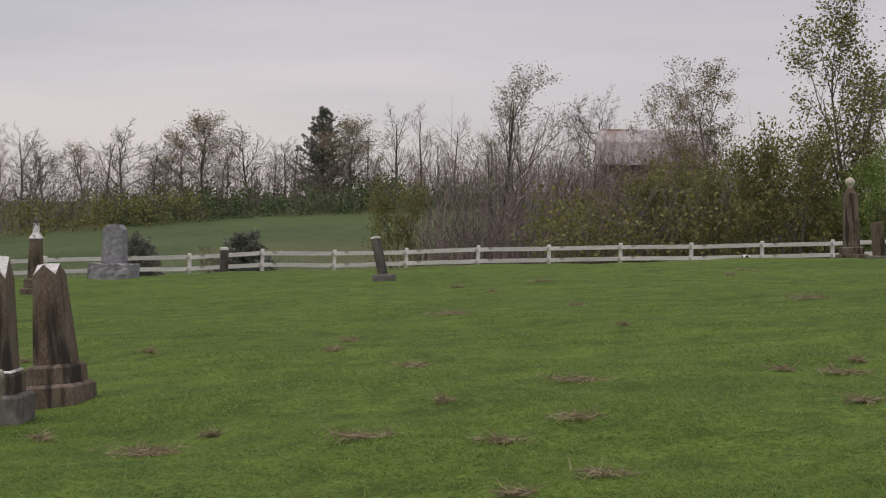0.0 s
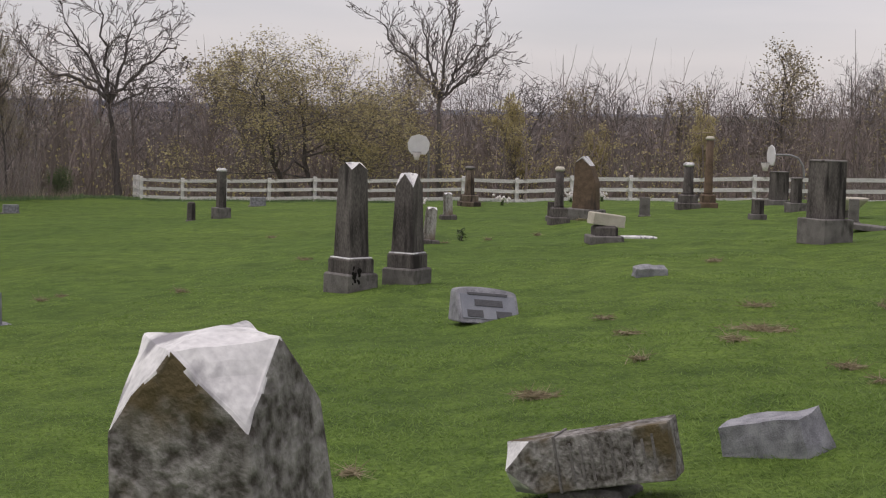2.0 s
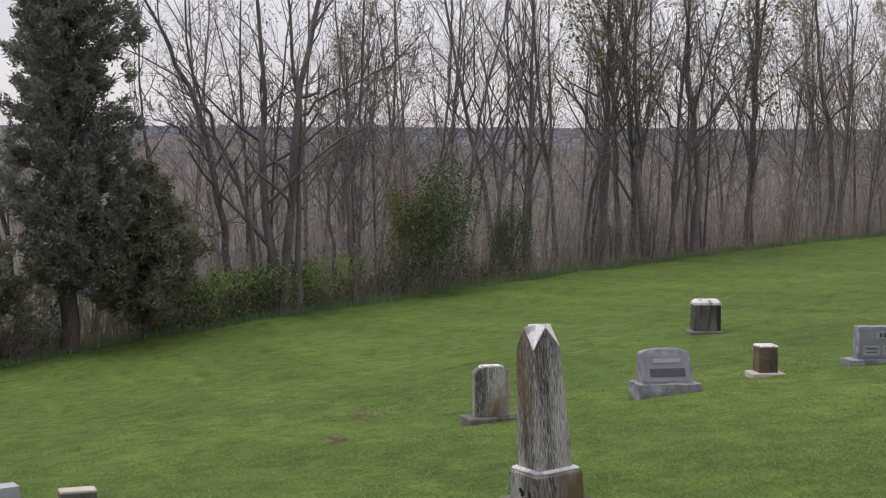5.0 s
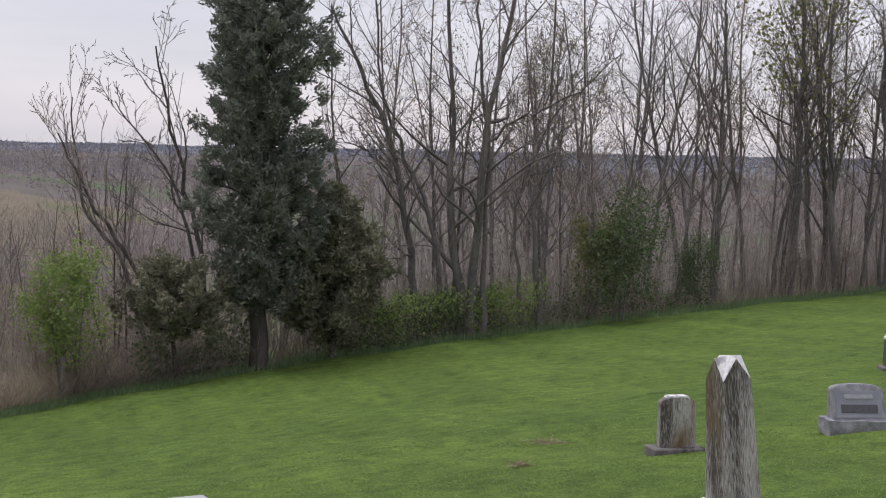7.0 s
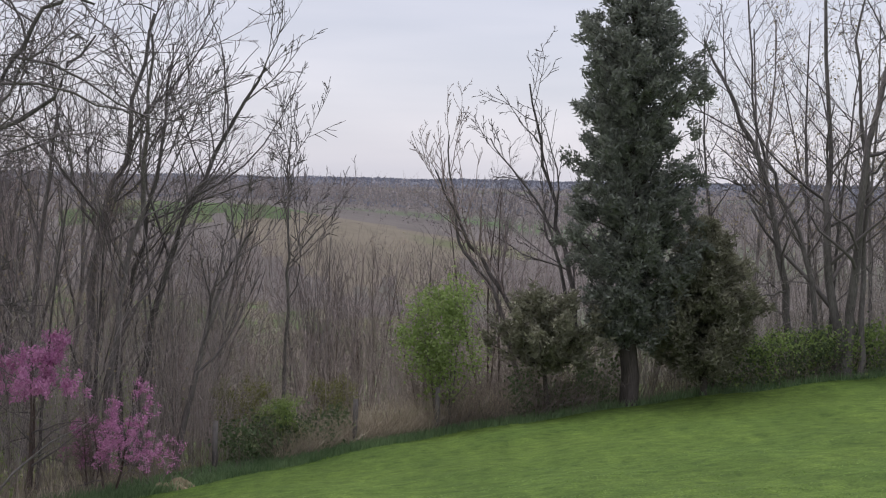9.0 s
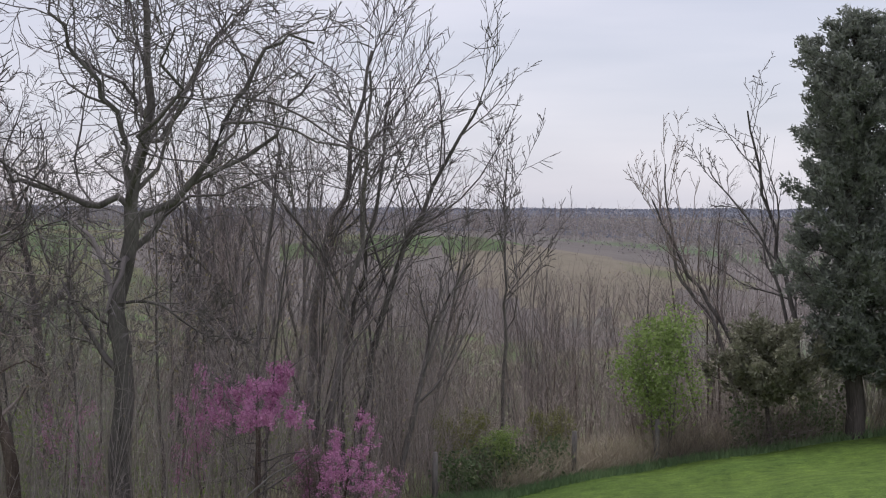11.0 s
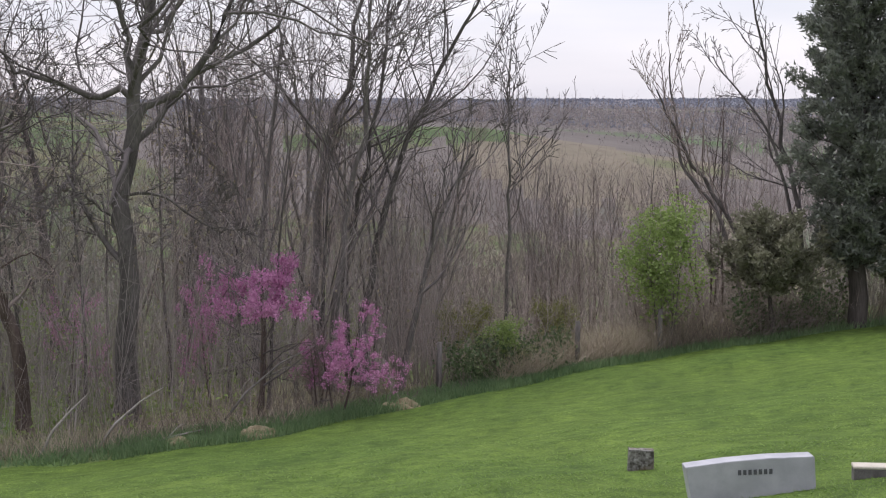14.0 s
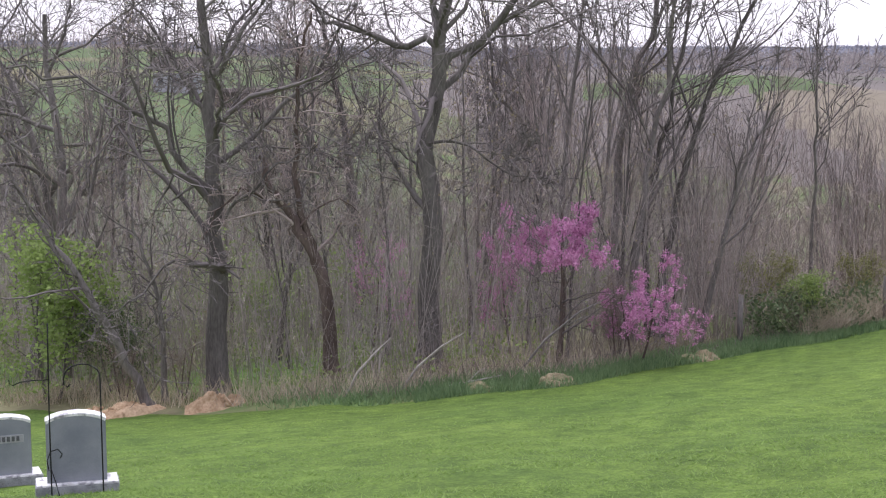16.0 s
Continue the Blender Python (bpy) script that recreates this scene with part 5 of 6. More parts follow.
shaped_tree(72.0, 51.8, "slim bare tree curving up beside the holly", 312, [(0.11, [(0, 0), (-0.3, 3.2), (0.1, 6.0), (0.2, 11.8)]), (0.07, [(-0.6, 0), (-0.9, 3.4), (-0.3, 5.8), (1.2, 8.2)])], kids=(14, 6, 4), angle=46, wander=0.2, lift=0.07, ratio=0.46, first=0.3)
shaped_tree(49.0, 96, "bare round-headed tree spreading behind the fence corner", 313, [(0.30, [(0.3, 0), (0.0, 4.2), (-0.3, 6.8)])],
            [(0, 0.98, 0.124, [(-1.6, 1.2, 0), (-3.4, 1.6, 0.4), (-4.4, 2.8, 0.5)]), (0, 0.98, 0.124, [(-1.0, 2.2, 0.8), (-2.8, 4.8, 1.4)]), (0, 0.98, 0.124, [(-0.2, 2.6, -0.9), (-0.6, 5.6, -1.4)]), (0, 0.98, 0.124, [(0.8, 2.4, 0.5), (1.4, 5.4, 0.8)]), (0, 0.98, 0.124, [(1.6, 1.8, -0.6), (3.8, 3.6, -1.0)]), (0, 0.9, 0.087, [(1.8, 0.8, 1.0), (3.8, 1.8, 1.6)])], kids=(10, 7, 4), angle=42, wander=0.2, lift=0.08, ratio=0.50, group="trees beyond the fence", first=0.8, fine=0.013)
shaped_tree(37.7, 100, "bare vase-shaped tree beyond the fence", 314, [(0.30, [(0.2, 0), (0.0, 5.5), (-0.1, 8.6)])],
            [(0, 0.98, 0.124, [(-1.2, 1.6, 0), (-2.9, 3.4, 0.4), (-3.4, 4.6, 0.5)]), (0, 0.98, 0.124, [(-0.5, 2.0, 0.8), (-1.2, 5.0, 1.2)]), (0, 0.98, 0.124, [(0.4, 2.2, -0.9), (1.0, 5.4, -1.4)]), (0, 0.98, 0.124, [(1.2, 1.8, 0.4), (3.2, 4.2, 0.6)]), (0, 0.98, 0.099, [(1.6, 1.0, -0.6), (3.4, 2.8, -1.0)])], kids=(10, 7, 4), angle=36, wander=0.17, lift=0.10, ratio=0.50, group="trees beyond the fence", first=0.8, fine=0.013)

for k, (az, r, up) in enumerate(((60.2, 66, 10.5), (58.3, 72, 13.5), (55.6, 78, 12.0), (53.4, 84, 9.5), (63.4, 62, 12.0))):
    sway = (-0.5, 0.3, -0.9, 0.6, 0.2)[k]
    shaped_tree(az, r, "tall dark-trunked woodland tree with spreading bare limbs", 320 + k, [(0.20, [(0, 0), (0.1, up * 0.35), (sway * 0.6, up * 0.65), (sway, up)])],
                [(0, 0.4, 0.07, [(-1.2, 1.4, 0.3), (-2.6, 3.6, 0.5)]), (0, 0.5, 0.06, [(1.3, 1.5, -0.4), (2.6, 3.6, -0.6)]), (0, 0.62, 0.05, [(0.5, 1.2, 1.0), (1.4, 3.2, 1.6)])], kids=(9, 6, 3), angle=46, wander=0.2, lift=0.06, ratio=0.46, first=0.4, fine=0.0065, twig=TWIGRED if k % 2 else TWIGDK)

def cedar_meshes(key, seed, height, profile, boughs, material, clear=0.1, size=1.0):
    """An eastern red cedar: ragged boughs that sweep up and out, each hung with tufts of fine needles."""
    rng = np.random.default_rng(seed)
    lim = Limbs()
    spine = bowed([(0, 0, -0.3), (0.05, 0, height * 0.35), (-0.05, 0.05, height * 0.7), (0, 0, height * 0.98)], 10, rng, 0.1)
    lim.tube(spine, (0.024 * height) * (1.05 - np.linspace(0, 1, 10)), 10)
    heights, half = [p[0] for p in profile], [p[1] for p in profile]
    spots, ways = [], []
    for k in range(boughs):
        zf = clear + (0.985 - clear) * ((k + rng.uniform(0, 1)) / boughs)
        th = k * 2.4 + rng.uniform(-0.5, 0.5)
        reach = float(np.interp(zf, heights, half)) * rng.choice([0.55, 0.85, 1.05, 1.18], p=[0.20, 0.33, 0.32, 0.15])
        rise = reach * rng.uniform(0.15, 0.65)
        z0 = max(zf * height - rise * 0.8, clear * height * 0.9)
        c, s_ = math.cos(th), math.sin(th)
        pts = bowed([(0, 0, z0), (0.5 * reach * c, 0.5 * reach * s_, z0 + 0.25 * rise), (reach * c, reach * s_, z0 + rise)], 6, rng, 0.15)
        lim.tube(pts, np.linspace(0.035, 0.008, 6), 3)
        tufts = int(5 + 9 * reach * size)
        for _ in range(tufts):
            f = rng.uniform(0.18, 1.02)
            x = min(f, 0.999) * 5
            p = pts[int(x)] + (pts[int(x) + 1] - pts[int(x)]) * (x - int(x))
            spots.append(p + rng.normal(0, 0.11 + 0.10 * (1 - f), 3) * (1, 1, 0.8))
            ways.append((c * 0.8, s_ * 0.8, 0.55))
    spots, ways = np.array(spots), np.array(ways)
    n = len(spots)
    v = []
    for k in range(26):
        d = ways + rng.normal(0, 0.75, (n, 3))
        d /= np.linalg.norm(d, axis=1)[:, None]
        w = np.cross(d, rng.normal(0, 1, (n, 3)))
        w /= np.linalg.norm(w, axis=1)[:, None] + 1e-9
        s = rng.uniform(0.08, 0.20, (n, 1))
        o = spots + rng.normal(0, 0.075, (n, 3))
        v.append(np.stack([o - w * s * 0.22, o + w * s * 0.22, o + d * s], 1))
    v = np.stack(v, 1).reshape(-1, 3)
    return lim.mesh(key + "_trunk", CEDARBARK), mesh_from(key + "_crown", v, np.arange(len(v)).reshape(-1, 3), material)

def cedar(az, r, height, profile, boughs, seed, label, material=CEDAR, clear=0.1, size=1.0, lean=(0, 0)):
    x, y = polar(az, r)
    ob = thing("cedar_tree", x, y, az, label, "tree", "cedars", lean=lean)
    trunk, crown = cedar_meshes("cedar_%d" % seed, seed, height, profile, boughs, material, clear, size)
    part("trunk", trunk, None, ob)
    part("crown", crown, None, ob)

def head(r, az, top):
    """Height of a tree whose head stands at that elevation."""
    return EYE + r * math.tan(radians(top)) - float(ground(*polar(az, r)))

# along the wood's edge: cedars and the trees that stand out
cedar(82.0, 46.6, head(46.6, 82, 6.9), [(0.1, 0.5), (0.2, 1.2), (0.36, 1.75), (0.5, 1.7), (0.66, 1.75), (0.80, 1.85), (0.90, 1.35), (0.96, 0.8), (1, 0.25)], 185, 1, "tall dark eastern red cedar at the wood's edge", clear=0.17)
cedar(79.4, 47.5, head(47.5, 79.4, -1.2), [(0.1, 0.6), (0.25, 1.5), (0.5, 1.55), (0.75, 1.0), (1, 0.2)], 95, 2, "smaller bronze-green cedar beside the tall one", CEDARB, clear=0.16, size=1.3)
cedar(84.9, 45.9, head(45.9, 84.9, -3.7), [(0, 0.8), (0.4, 1.9), (0.75, 1.5), (1, 0.5)], 34, 3, "low bronzed cedar spreading in the brush", CEDARB, clear=0.45, size=1.0)
cedar(7.9, 228, 13.8, [(0, 3.4), (0.3, 4.2), (0.6, 3.3), (0.85, 1.8), (1, 0.3)], 170, 4, "dark pine standing among bare trees on the ridge", CEDAR, size=0.8)
cedar(10.5, 72, 2.3, [(0, 1.2), (0.4, 1.3), (0.8, 0.8), (1, 0.3)], 40, 5, "round dark evergreen bush beyond the fence", CEDAR, clear=0.02)
cedar(14.2, 68, 1.9, [(0, 0.9), (0.4, 1.0), (0.8, 0.6), (1, 0.3)], 30, 6, "dark evergreen bush beyond the fence", CEDAR, clear=0.02)

EDGE = "trees of the wood's edge"
BARE = "bare grey-brown tree at the edge of the wood"
tree("oak_c", 121.5, 44, "large bare spreading tree at the wood's edge", 6.5, turn=200, group=EDGE)
tree("tall_c", 103.0, 44, "tall bare tree with fine reddish twigs", 6.6, group=EDGE)
for az, r, key, top, turn, lean in ((101.8, 50, "tall_a", 5.0, 140, 3), (103.6, 52, "oak_c", 5.2, 250, 0), (105.6, 50, "tall_a", 5.6, 200, 0), (109.4, 50, "oak_b", 5.0, 290, 0), (112.4, 49, "tall_c", 4.6, 60, 0),
                                    (117.6, 50, "tall_a", 4.0, 10, 0), (119.8, 49, "oak_a", 4.4, 300, 0), (96.8, 46, "tall_c", 1.8, 80, 7)):
    tree(key, az, r, "tall bare tree with dark crooked branches" if key[0] == "o" else "slender bare tree with fine twigs", top, turn=turn, group=EDGE, lean=(0, lean))
tree("redbud", 100.1, 37.0, "redbud in full pink blossom at the lawn's edge", -7.1, turn=60, group="redbuds", name="redbud_tree", wide=1.0)
tree("redbud_high", 102.9, 37.6, "taller redbud in pink blossom among bare trees", -5.5, turn=150, group="redbuds", name="redbud_tree", wide=0.85)
tree("redbud_thin", 104.6, 39.5, "thin redbud with sparse pink blossom", -5.9, turn=150, group="redbuds", name="redbud_tree", wide=0.6)
tree("redbud_thin", 109.5, 41, "thin redbud with faint pink blossom", -6.2, turn=30, group="redbuds", name="redbud_tree", wide=0.6)
tree("green_shrub", 88.5, 44.8, "young tree in bright fresh green leaf", -3.2, group=EDGE, wide=1.05)
tree("green_shrub", 120.7, 41.0, "broad small tree in bright spring leaf", -5.6, group=EDGE, wide=1.25)
tree("green_shrub", 112.9, 43.0, "fresh green bush between the big trunks", -7.4, group=EDGE, wide=1.4)
tree("green_shrub", 109.2, 45.0, "low green bush in the wood", -8.4, group=EDGE, wide=1.5)
tree("holly", 118.6, 40.5, "dark green bush behind the clay heap", -8.6, group=EDGE, wide=1.3)
tree("olive_shrub", 95.5, 43, "low yellow-green bush in the brush", -7.0, group=EDGE, wide=1.2)
tree("green_shrub", 94.2, 42.0, "low green leafy bush", -7.5, group=EDGE, wide=1.5)
tree("olive_shrub", 92.5, 44.5, "low olive-green bush in young leaf", -6.9, group=EDGE, wide=1.2)
tree("fan_b", 86.9, 50, "bare many-stemmed sapling with reddish stems", 2.0, group=EDGE)
tree("holly", 69.3, 53.4, "dense dark green holly with yellow-tipped leaves", -1.2, group=EDGE, wide=1.05)
tree("olive_shrub", 70.2, 53.5, "bush with small yellow blossom beside the holly", -2.0, group=EDGE, wide=0.8)
tree("holly", 66.6, 57.5, "low evergreen bush under the trees", -2.6, group=EDGE, wide=0.9)
tree("budding", 52.6, 86, "small tree in bud at the wood's corner", 2.1, group=EDGE)
tree("holly", 50.9, 87, "dark green bush by the fence corner", -2.2, group=EDGE, wide=1.6)
tree("leafing_thin", 61.8, 63, "tall tree with first green leaves high in the wood", 9.8, group=EDGE)
tree("leafing_thin", 58.2, 70, "tall tree with thin new leaves", 8.2, turn=70, group=EDGE)
tree("tall_c", 55.2, 80, "tall bare tree with fine twigs at the wood's corner", 7.2, group=EDGE)
tree("tall_a", 53.4, 85, "bare tree at the wood's corner", 6.0, turn=200, group=EDGE)
tree("gold", 42.0, 94, "broad tree hung with yellow-green catkins beyond the fence", 2.7, group="trees beyond the fence", wide=1.65)
tree("golden_thin", 34.9, 98, "small tree in pale yellow-green leaf beyond the fence", 0.8, group="trees beyond the fence", wide=1.3)
tree("golden_thin", 32.2, 100, "small tree in pale leaf beyond the fence", -0.2, group="trees beyond the fence", wide=1.2)
tree("golden_thin", 28.6, 97, "small golden tree beyond the fence", 0.5, group="trees beyond the fence")
tree("slim", 35.7, 95, "thin crooked bare tree beyond the fence", 0.2, group="trees beyond the fence", wide=1.5)

for k, (az, top) in enumerate(((61.0, 8.8), (62.8, 9.4), (64.0, 8.2), (65.0, 9.6), (66.0, 8.6), (67.2, 9.5), (68.4, 8.4))):
    tree(("open_b", "tall_c", "open_a")[k % 3], az, float(edge(az)) + 2 + (k * 3.7) % 7, "tall bare woodland tree with fine spreading twigs", top, group=EDGE)
# the crowns of the woods behind the fence
rng = np.random.default_rng(17)
for k in range(46):
    key = ("ridge_a", "ridge_b", "ridge_c", "ridge_d", "ridge_e", "ridge_a")[k % 6]
    tree(key, 19.5 + 0.7 * k + float(rng.uniform(0, 0.7)), float(rng.uniform(112, 165)), "bare tree in the brown woods beyond the fence", float(rng.uniform(1.0, 2.3)), group="woods beyond the fence", wide=float(rng.uniform(1.0, 1.5)))
# the dense part of the wood
rng = np.random.default_rng(7)
WOODS = "slender trees of the wood"
for k in range(80):
    az = rng.uniform(52.5, 74) if k < 58 else rng.uniform(52.2, 63) if k < 72 else rng.uniform(74, 80)
    r = float(edge(az)) + 1.2 + abs(rng.normal(0, 7)) + (0 if k % 3 else rng.uniform(4, 22))
    topped = {0: 7.5, 1: 6.0, 2: 4.5, 3: 3.0}[int(rng.integers(0, 4))] + rng.normal(0, 0.8)
    if az < 57:
        topped *= 0.8
    key = ("pole_a", "pole_b", "pole_c", "pole_d", "tall_b")[int(rng.choice(5, p=[0.27, 0.24, 0.22, 0.20, 0.07]))]
    tree(key, az, r, "slender bare woodland tree" if key in ("pole_a", "pole_b") else "slender woodland tree with opening buds", topped, group=WOODS, lean=(float(rng.normal(0, 3)), float(rng.normal(0, 3))))
for k in range(84):
    az = rng.uniform(96, 126)
    r = float(edge(az)) + 3 + rng.uniform(0, 26)
    key = ("pole_a", "pole_c", "tall_c", "pole_d", "tall_a")[int(rng.choice(5, p=[0.25, 0.28, 0.12, 0.25, 0.10]))]
    tree(key, az, r, "bare woodland tree on the valley side", rng.uniform(-3.0, 3.2) if az > 101 else rng.uniform(-4, 1.0), group=WOODS, lean=(float(rng.normal(0, 4)), float(rng.normal(0, 4))))
for k in range(36):
    az = rng.uniform(88.5, 99)
    r = float(edge(az)) + 4 + rng.uniform(0, 22)
    key = ("pole_a", "slim", "fan_b", "pole_c", "slim")[int(rng.integers(0, 5))]
    tree(key, az, r, "bare sapling in the valley thicket", rng.uniform(-5.0, -0.6), group=WOODS, lean=(float(rng.normal(0, 3)), float(rng.normal(0, 3))))
for k in range(6):
    az = rng.uniform(52, 80)
    tree("thicket", az, float(edge(az)) + rng.uniform(0.8, 3), "tangle of leafless brush at the wood's edge", height=rng.uniform(1.6, 3.2), group="brush", name="brush_bush", category="bush", wide=1.2)
for k in range(6):
    az = rng.uniform(84, 122)
    tree("thicket", az, float(edge(az)) + rng.uniform(0.8, 3), "tangle of leafless brush at the lawn's edge", height=rng.uniform(1.2, 2.4), group="brush", name="brush_bush", category="bush", wide=1.2)

# on the ridge beyond the fence, and right of it
RIDGE = "trees on the ridge"
for key, az, r, top, label in (
        ("ridge_a", 18.2, 232, 3.1, "thin bare tree on the ridge"), ("ridge_d", 17.5, 215, 2.9, "dark bare tree on the ridge"), ("ridge_d", 14.9, 220, 3.35, "tall bare tree with a round head on the ridge"),
        ("ridge_bud", 12.0, 225, 3.7, "broad tree in pale bud on the ridge"), ("ridge_e", 10.4, 230, 3.4, "bare gnarled tree on the ridge"), ("ridge_bud", 6.8, 222, 3.7, "tree in white bud beside the pine"),
        ("ridge_a", 5.3, 232, 4.2, "bare tree on the ridge"), ("ridge_b", 4.4, 236, 4.3, "bare reddish tree on the ridge"), ("ridge_b", 3.2, 230, 3.9, "reddish budding tree on the ridge"),
        ("ridge_d", 19.9, 236, 2.9, "bare tree on the ridge"), ("ridge_e", 21.6, 225, 2.6, "bare wide tree on the ridge"), ("ridge_a", 23.4, 220, 2.5, "bare tree in the hedgerow"),
        ("ridge_c", 25.0, 190, 2.8, "budding tree in the hedgerow"), ("ridge_d", 9.2, 240, 2.9, "bare tree on the ridge"), ("ridge_b", 16.2, 238, 2.6, "bare thin tree on the ridge"),
        ("ridge_bud", 13.4, 235, 2.2, "tree in early leaf on the ridge"), ("ridge_c", 1.9, 235, 3.2, "budding tree on the ridge"),
        ("ridge_e", 7.2, 236, 3.0, "bare tree behind the pine"), ("ridge_a", 11.2, 240, 3.0, "bare tree on the ridge"), ("ridge_b", 19.0, 228, 2.4, "bare reddish tree on the ridge"), ("ridge_d", 22.5, 235, 2.3, "bare tree on the ridge")):
    tree(key, az, r, label, top, group=RIDGE, wide=1.3)
for k in range(16):
    tree(("ridge_a", "ridge_b", "ridge_c", "ridge_e")[k % 4], 3 + 1.3 * k + float(rng.uniform(0, 1)), float(rng.uniform(224, 244)), "bare tree in the crowded ridge hedgerow", float(rng.uniform(2.1, 3.3)), group=RIDGE, wide=1.4)
NEARR = "trees beyond the fence"
tree("tall_b", 1.5, 104, "tall narrow tree in bud, twin-headed", 5.5, group=NEARR, wide=1.35)
tree("tall_a", 1.0, 101, "bare tree beside the twin-headed one", 4.7, group=NEARR, wide=1.3)
for k, (key, az, r, top, wide) in enumerate((("fan_b", 0.4, 96, 3.6, 1.3), ("fan_b", -0.8, 98, 3.0, 1.3), ("tall_c", -1.4, 104, 3.9, 1.3), ("tall_c", 0.0, 100, 4.0, 1.5), ("olive_shrub", -2.4, 92, 1.2, 1.2), ("fan_b", -3.2, 96, 2.2, 1.5),
                                       ("olive_shrub", -3.8, 88, 2.0, 1.2), ("olive_shrub", -5.0, 90, 2.4, 1.1), ("tall_c", -4.4, 98, 2.6, 1.5), ("fan_a", 2.2, 98, 2.6, 1.4), ("fan_b", -6.6, 92, 2.6, 1.4))):
    tree(key, az, r, "leafless reddish thicket tree beyond the fence" if key != "olive_shrub" else "bush in olive young leaf beyond the fence", top, group=NEARR, wide=wide)
tree("budding", -6.0, 97, "open tree with small pale leaves", 6.0, group=NEARR, wide=1.3)
tree("budding", -5.0, 110, "thin tree in bud near the barn", 5.0, group=NEARR, wide=1.2)
tree("oak_b", -2.3, 172, "round bare tree behind the barn", 5.0, group=NEARR, wide=0.9)
tree("leafing", -10.6, 82, "tall tree in young olive leaf", 9.4, group=NEARR, wide=1.1)
tree("leafing", -12.4, 84, "tall tree in young leaf at the clearing", 7.5, group=NEARR, wide=1.3)
for az, r, top in ((-7.3, 82, 3.1), (-8.6, 80, 3.6), (-9.8, 83, 3.2), (-11.2, 80, 3.0), (-6.4, 85, 2.2), (-12.6, 82, 3.0)):
    tree("green_shrub" if az < -11 else "olive_shrub", az, r, "bushy tree in fresh yellow-green leaf", top, group=NEARR, wide=0.85)
tree("olive_shrub", 5.1, 88, "light green bush beyond the fence", 1.4, group=NEARR, wide=0.75)
tree("budding", 11.9, 70, "low bush in white blossom by the fence", height=1.7, group=NEARR, wide=1.8)

# the barn on the rise
bx, by = polar(-3.75, 138)
barn = thing("barn", bx, by, -8, "old barn with a rusting curved tin roof", "barn", z=EYE + 138 * math.tan(radians(2.05)) - 4.6, sink=0)
part("wall", box_bm(8.2, 8.0, 4.8, bevel=0.02), BOARD, barn, "grey board walls")
prof = [(-4.4, 4.7), (-3.9, 6.6), (-2.6, 7.5), (0, 7.85), (2.6, 7.5), (3.9, 6.6), (4.4, 4.7)]
bm = bmesh.new()
a = [bm.verts.new((-4.5, y, z)) for y, z in prof]
b = [bm.verts.new((4.5, y, z)) for y, z in prof]
for k in range(len(prof) - 1):
    bm.faces.new((a[k], b[k], b[k + 1], a[k + 1]))
bm.faces.new(a)
bm.faces.new(b[::-1])
part("roof", bm, ROOF, barn, "rusting tin roof")
for k in range(13):
    part("roof_seam", tube_bm([(-4.4 + k * 0.73, y, z + 0.03) for y, z in prof], 0.03, 4), ROOF, barn)
# a farmhouse and bales far up the other side
hx, hy = polar(116.2, 330)
house = thing("farmhouse", hx, hy, 110, "white farmhouse far across the valley", "house", sink=0.3)
part("wall", box_bm(9, 7, 4.0, bevel=0.02), PANEL, house)
bm = bmesh.new()
a = [bm.verts.new((x, y, z)) for x, y, z in ((-5, -4, 4.5), (-5, 4, 4.5), (-5, 0, 7.2), (5, -4, 4.5), (5, 4, 4.5), (5, 0, 7.2))]
for f in ((0, 3, 5, 2), (1, 2, 5, 4), (0, 2, 1), (3, 4, 5), (0, 1, 4, 3)):
    bm.faces.new([a[i] for i in f])
part("roof", bm, BOARD, house, "grey roof")
for x in (-3, 0, 3):
    part("window", box_bm(0.9, 0.06, 1.4, z=1.8, bevel=0.01), INK, house, "", pose(x, -3.53, 0))
sx, sy = polar(114.0, 300)
shed = thing("shed", sx, sy, 115, "long dark farm shed across the valley", "shed", sink=0.3)
part("wall", box_bm(12, 6, 3.0, bevel=0.02), BOARD, shed)
part("roof", box_bm(12.6, 6.8, 0.8, 0.5, z=3.0, bevel=0.02), BOARD, shed)
hx, hy = polar(5.9, 250)
hut = thing("hut", hx, hy, 0, "small pale hut behind the ridge trees", "hut", sink=0.2)
part("wall", box_bm(3.4, 3, 2.2, bevel=0.02), BOARD, hut)
part("roof", box_bm(4.0, 3.6, 0.4, 0.15, z=2.2, bevel=0.01), WHITEBD, hut)
px, py = polar(6.3, 245)
pole = thing("utility_pole", px, py, 0, "wooden utility pole on the ridge", "utility pole")
part("mast", tube_bm([(0, 0, 0), (0, 0, 9.0)], [0.14, 0.1], 8), BARK, pole)
part("crossarm", box_bm(1.8, 0.1, 0.12, z=8.4, bevel=0.01), BARK, pole)
# ---------------------------------------------------------------- undergrowth, grass and the far woods
rng = np.random.default_rng(99)

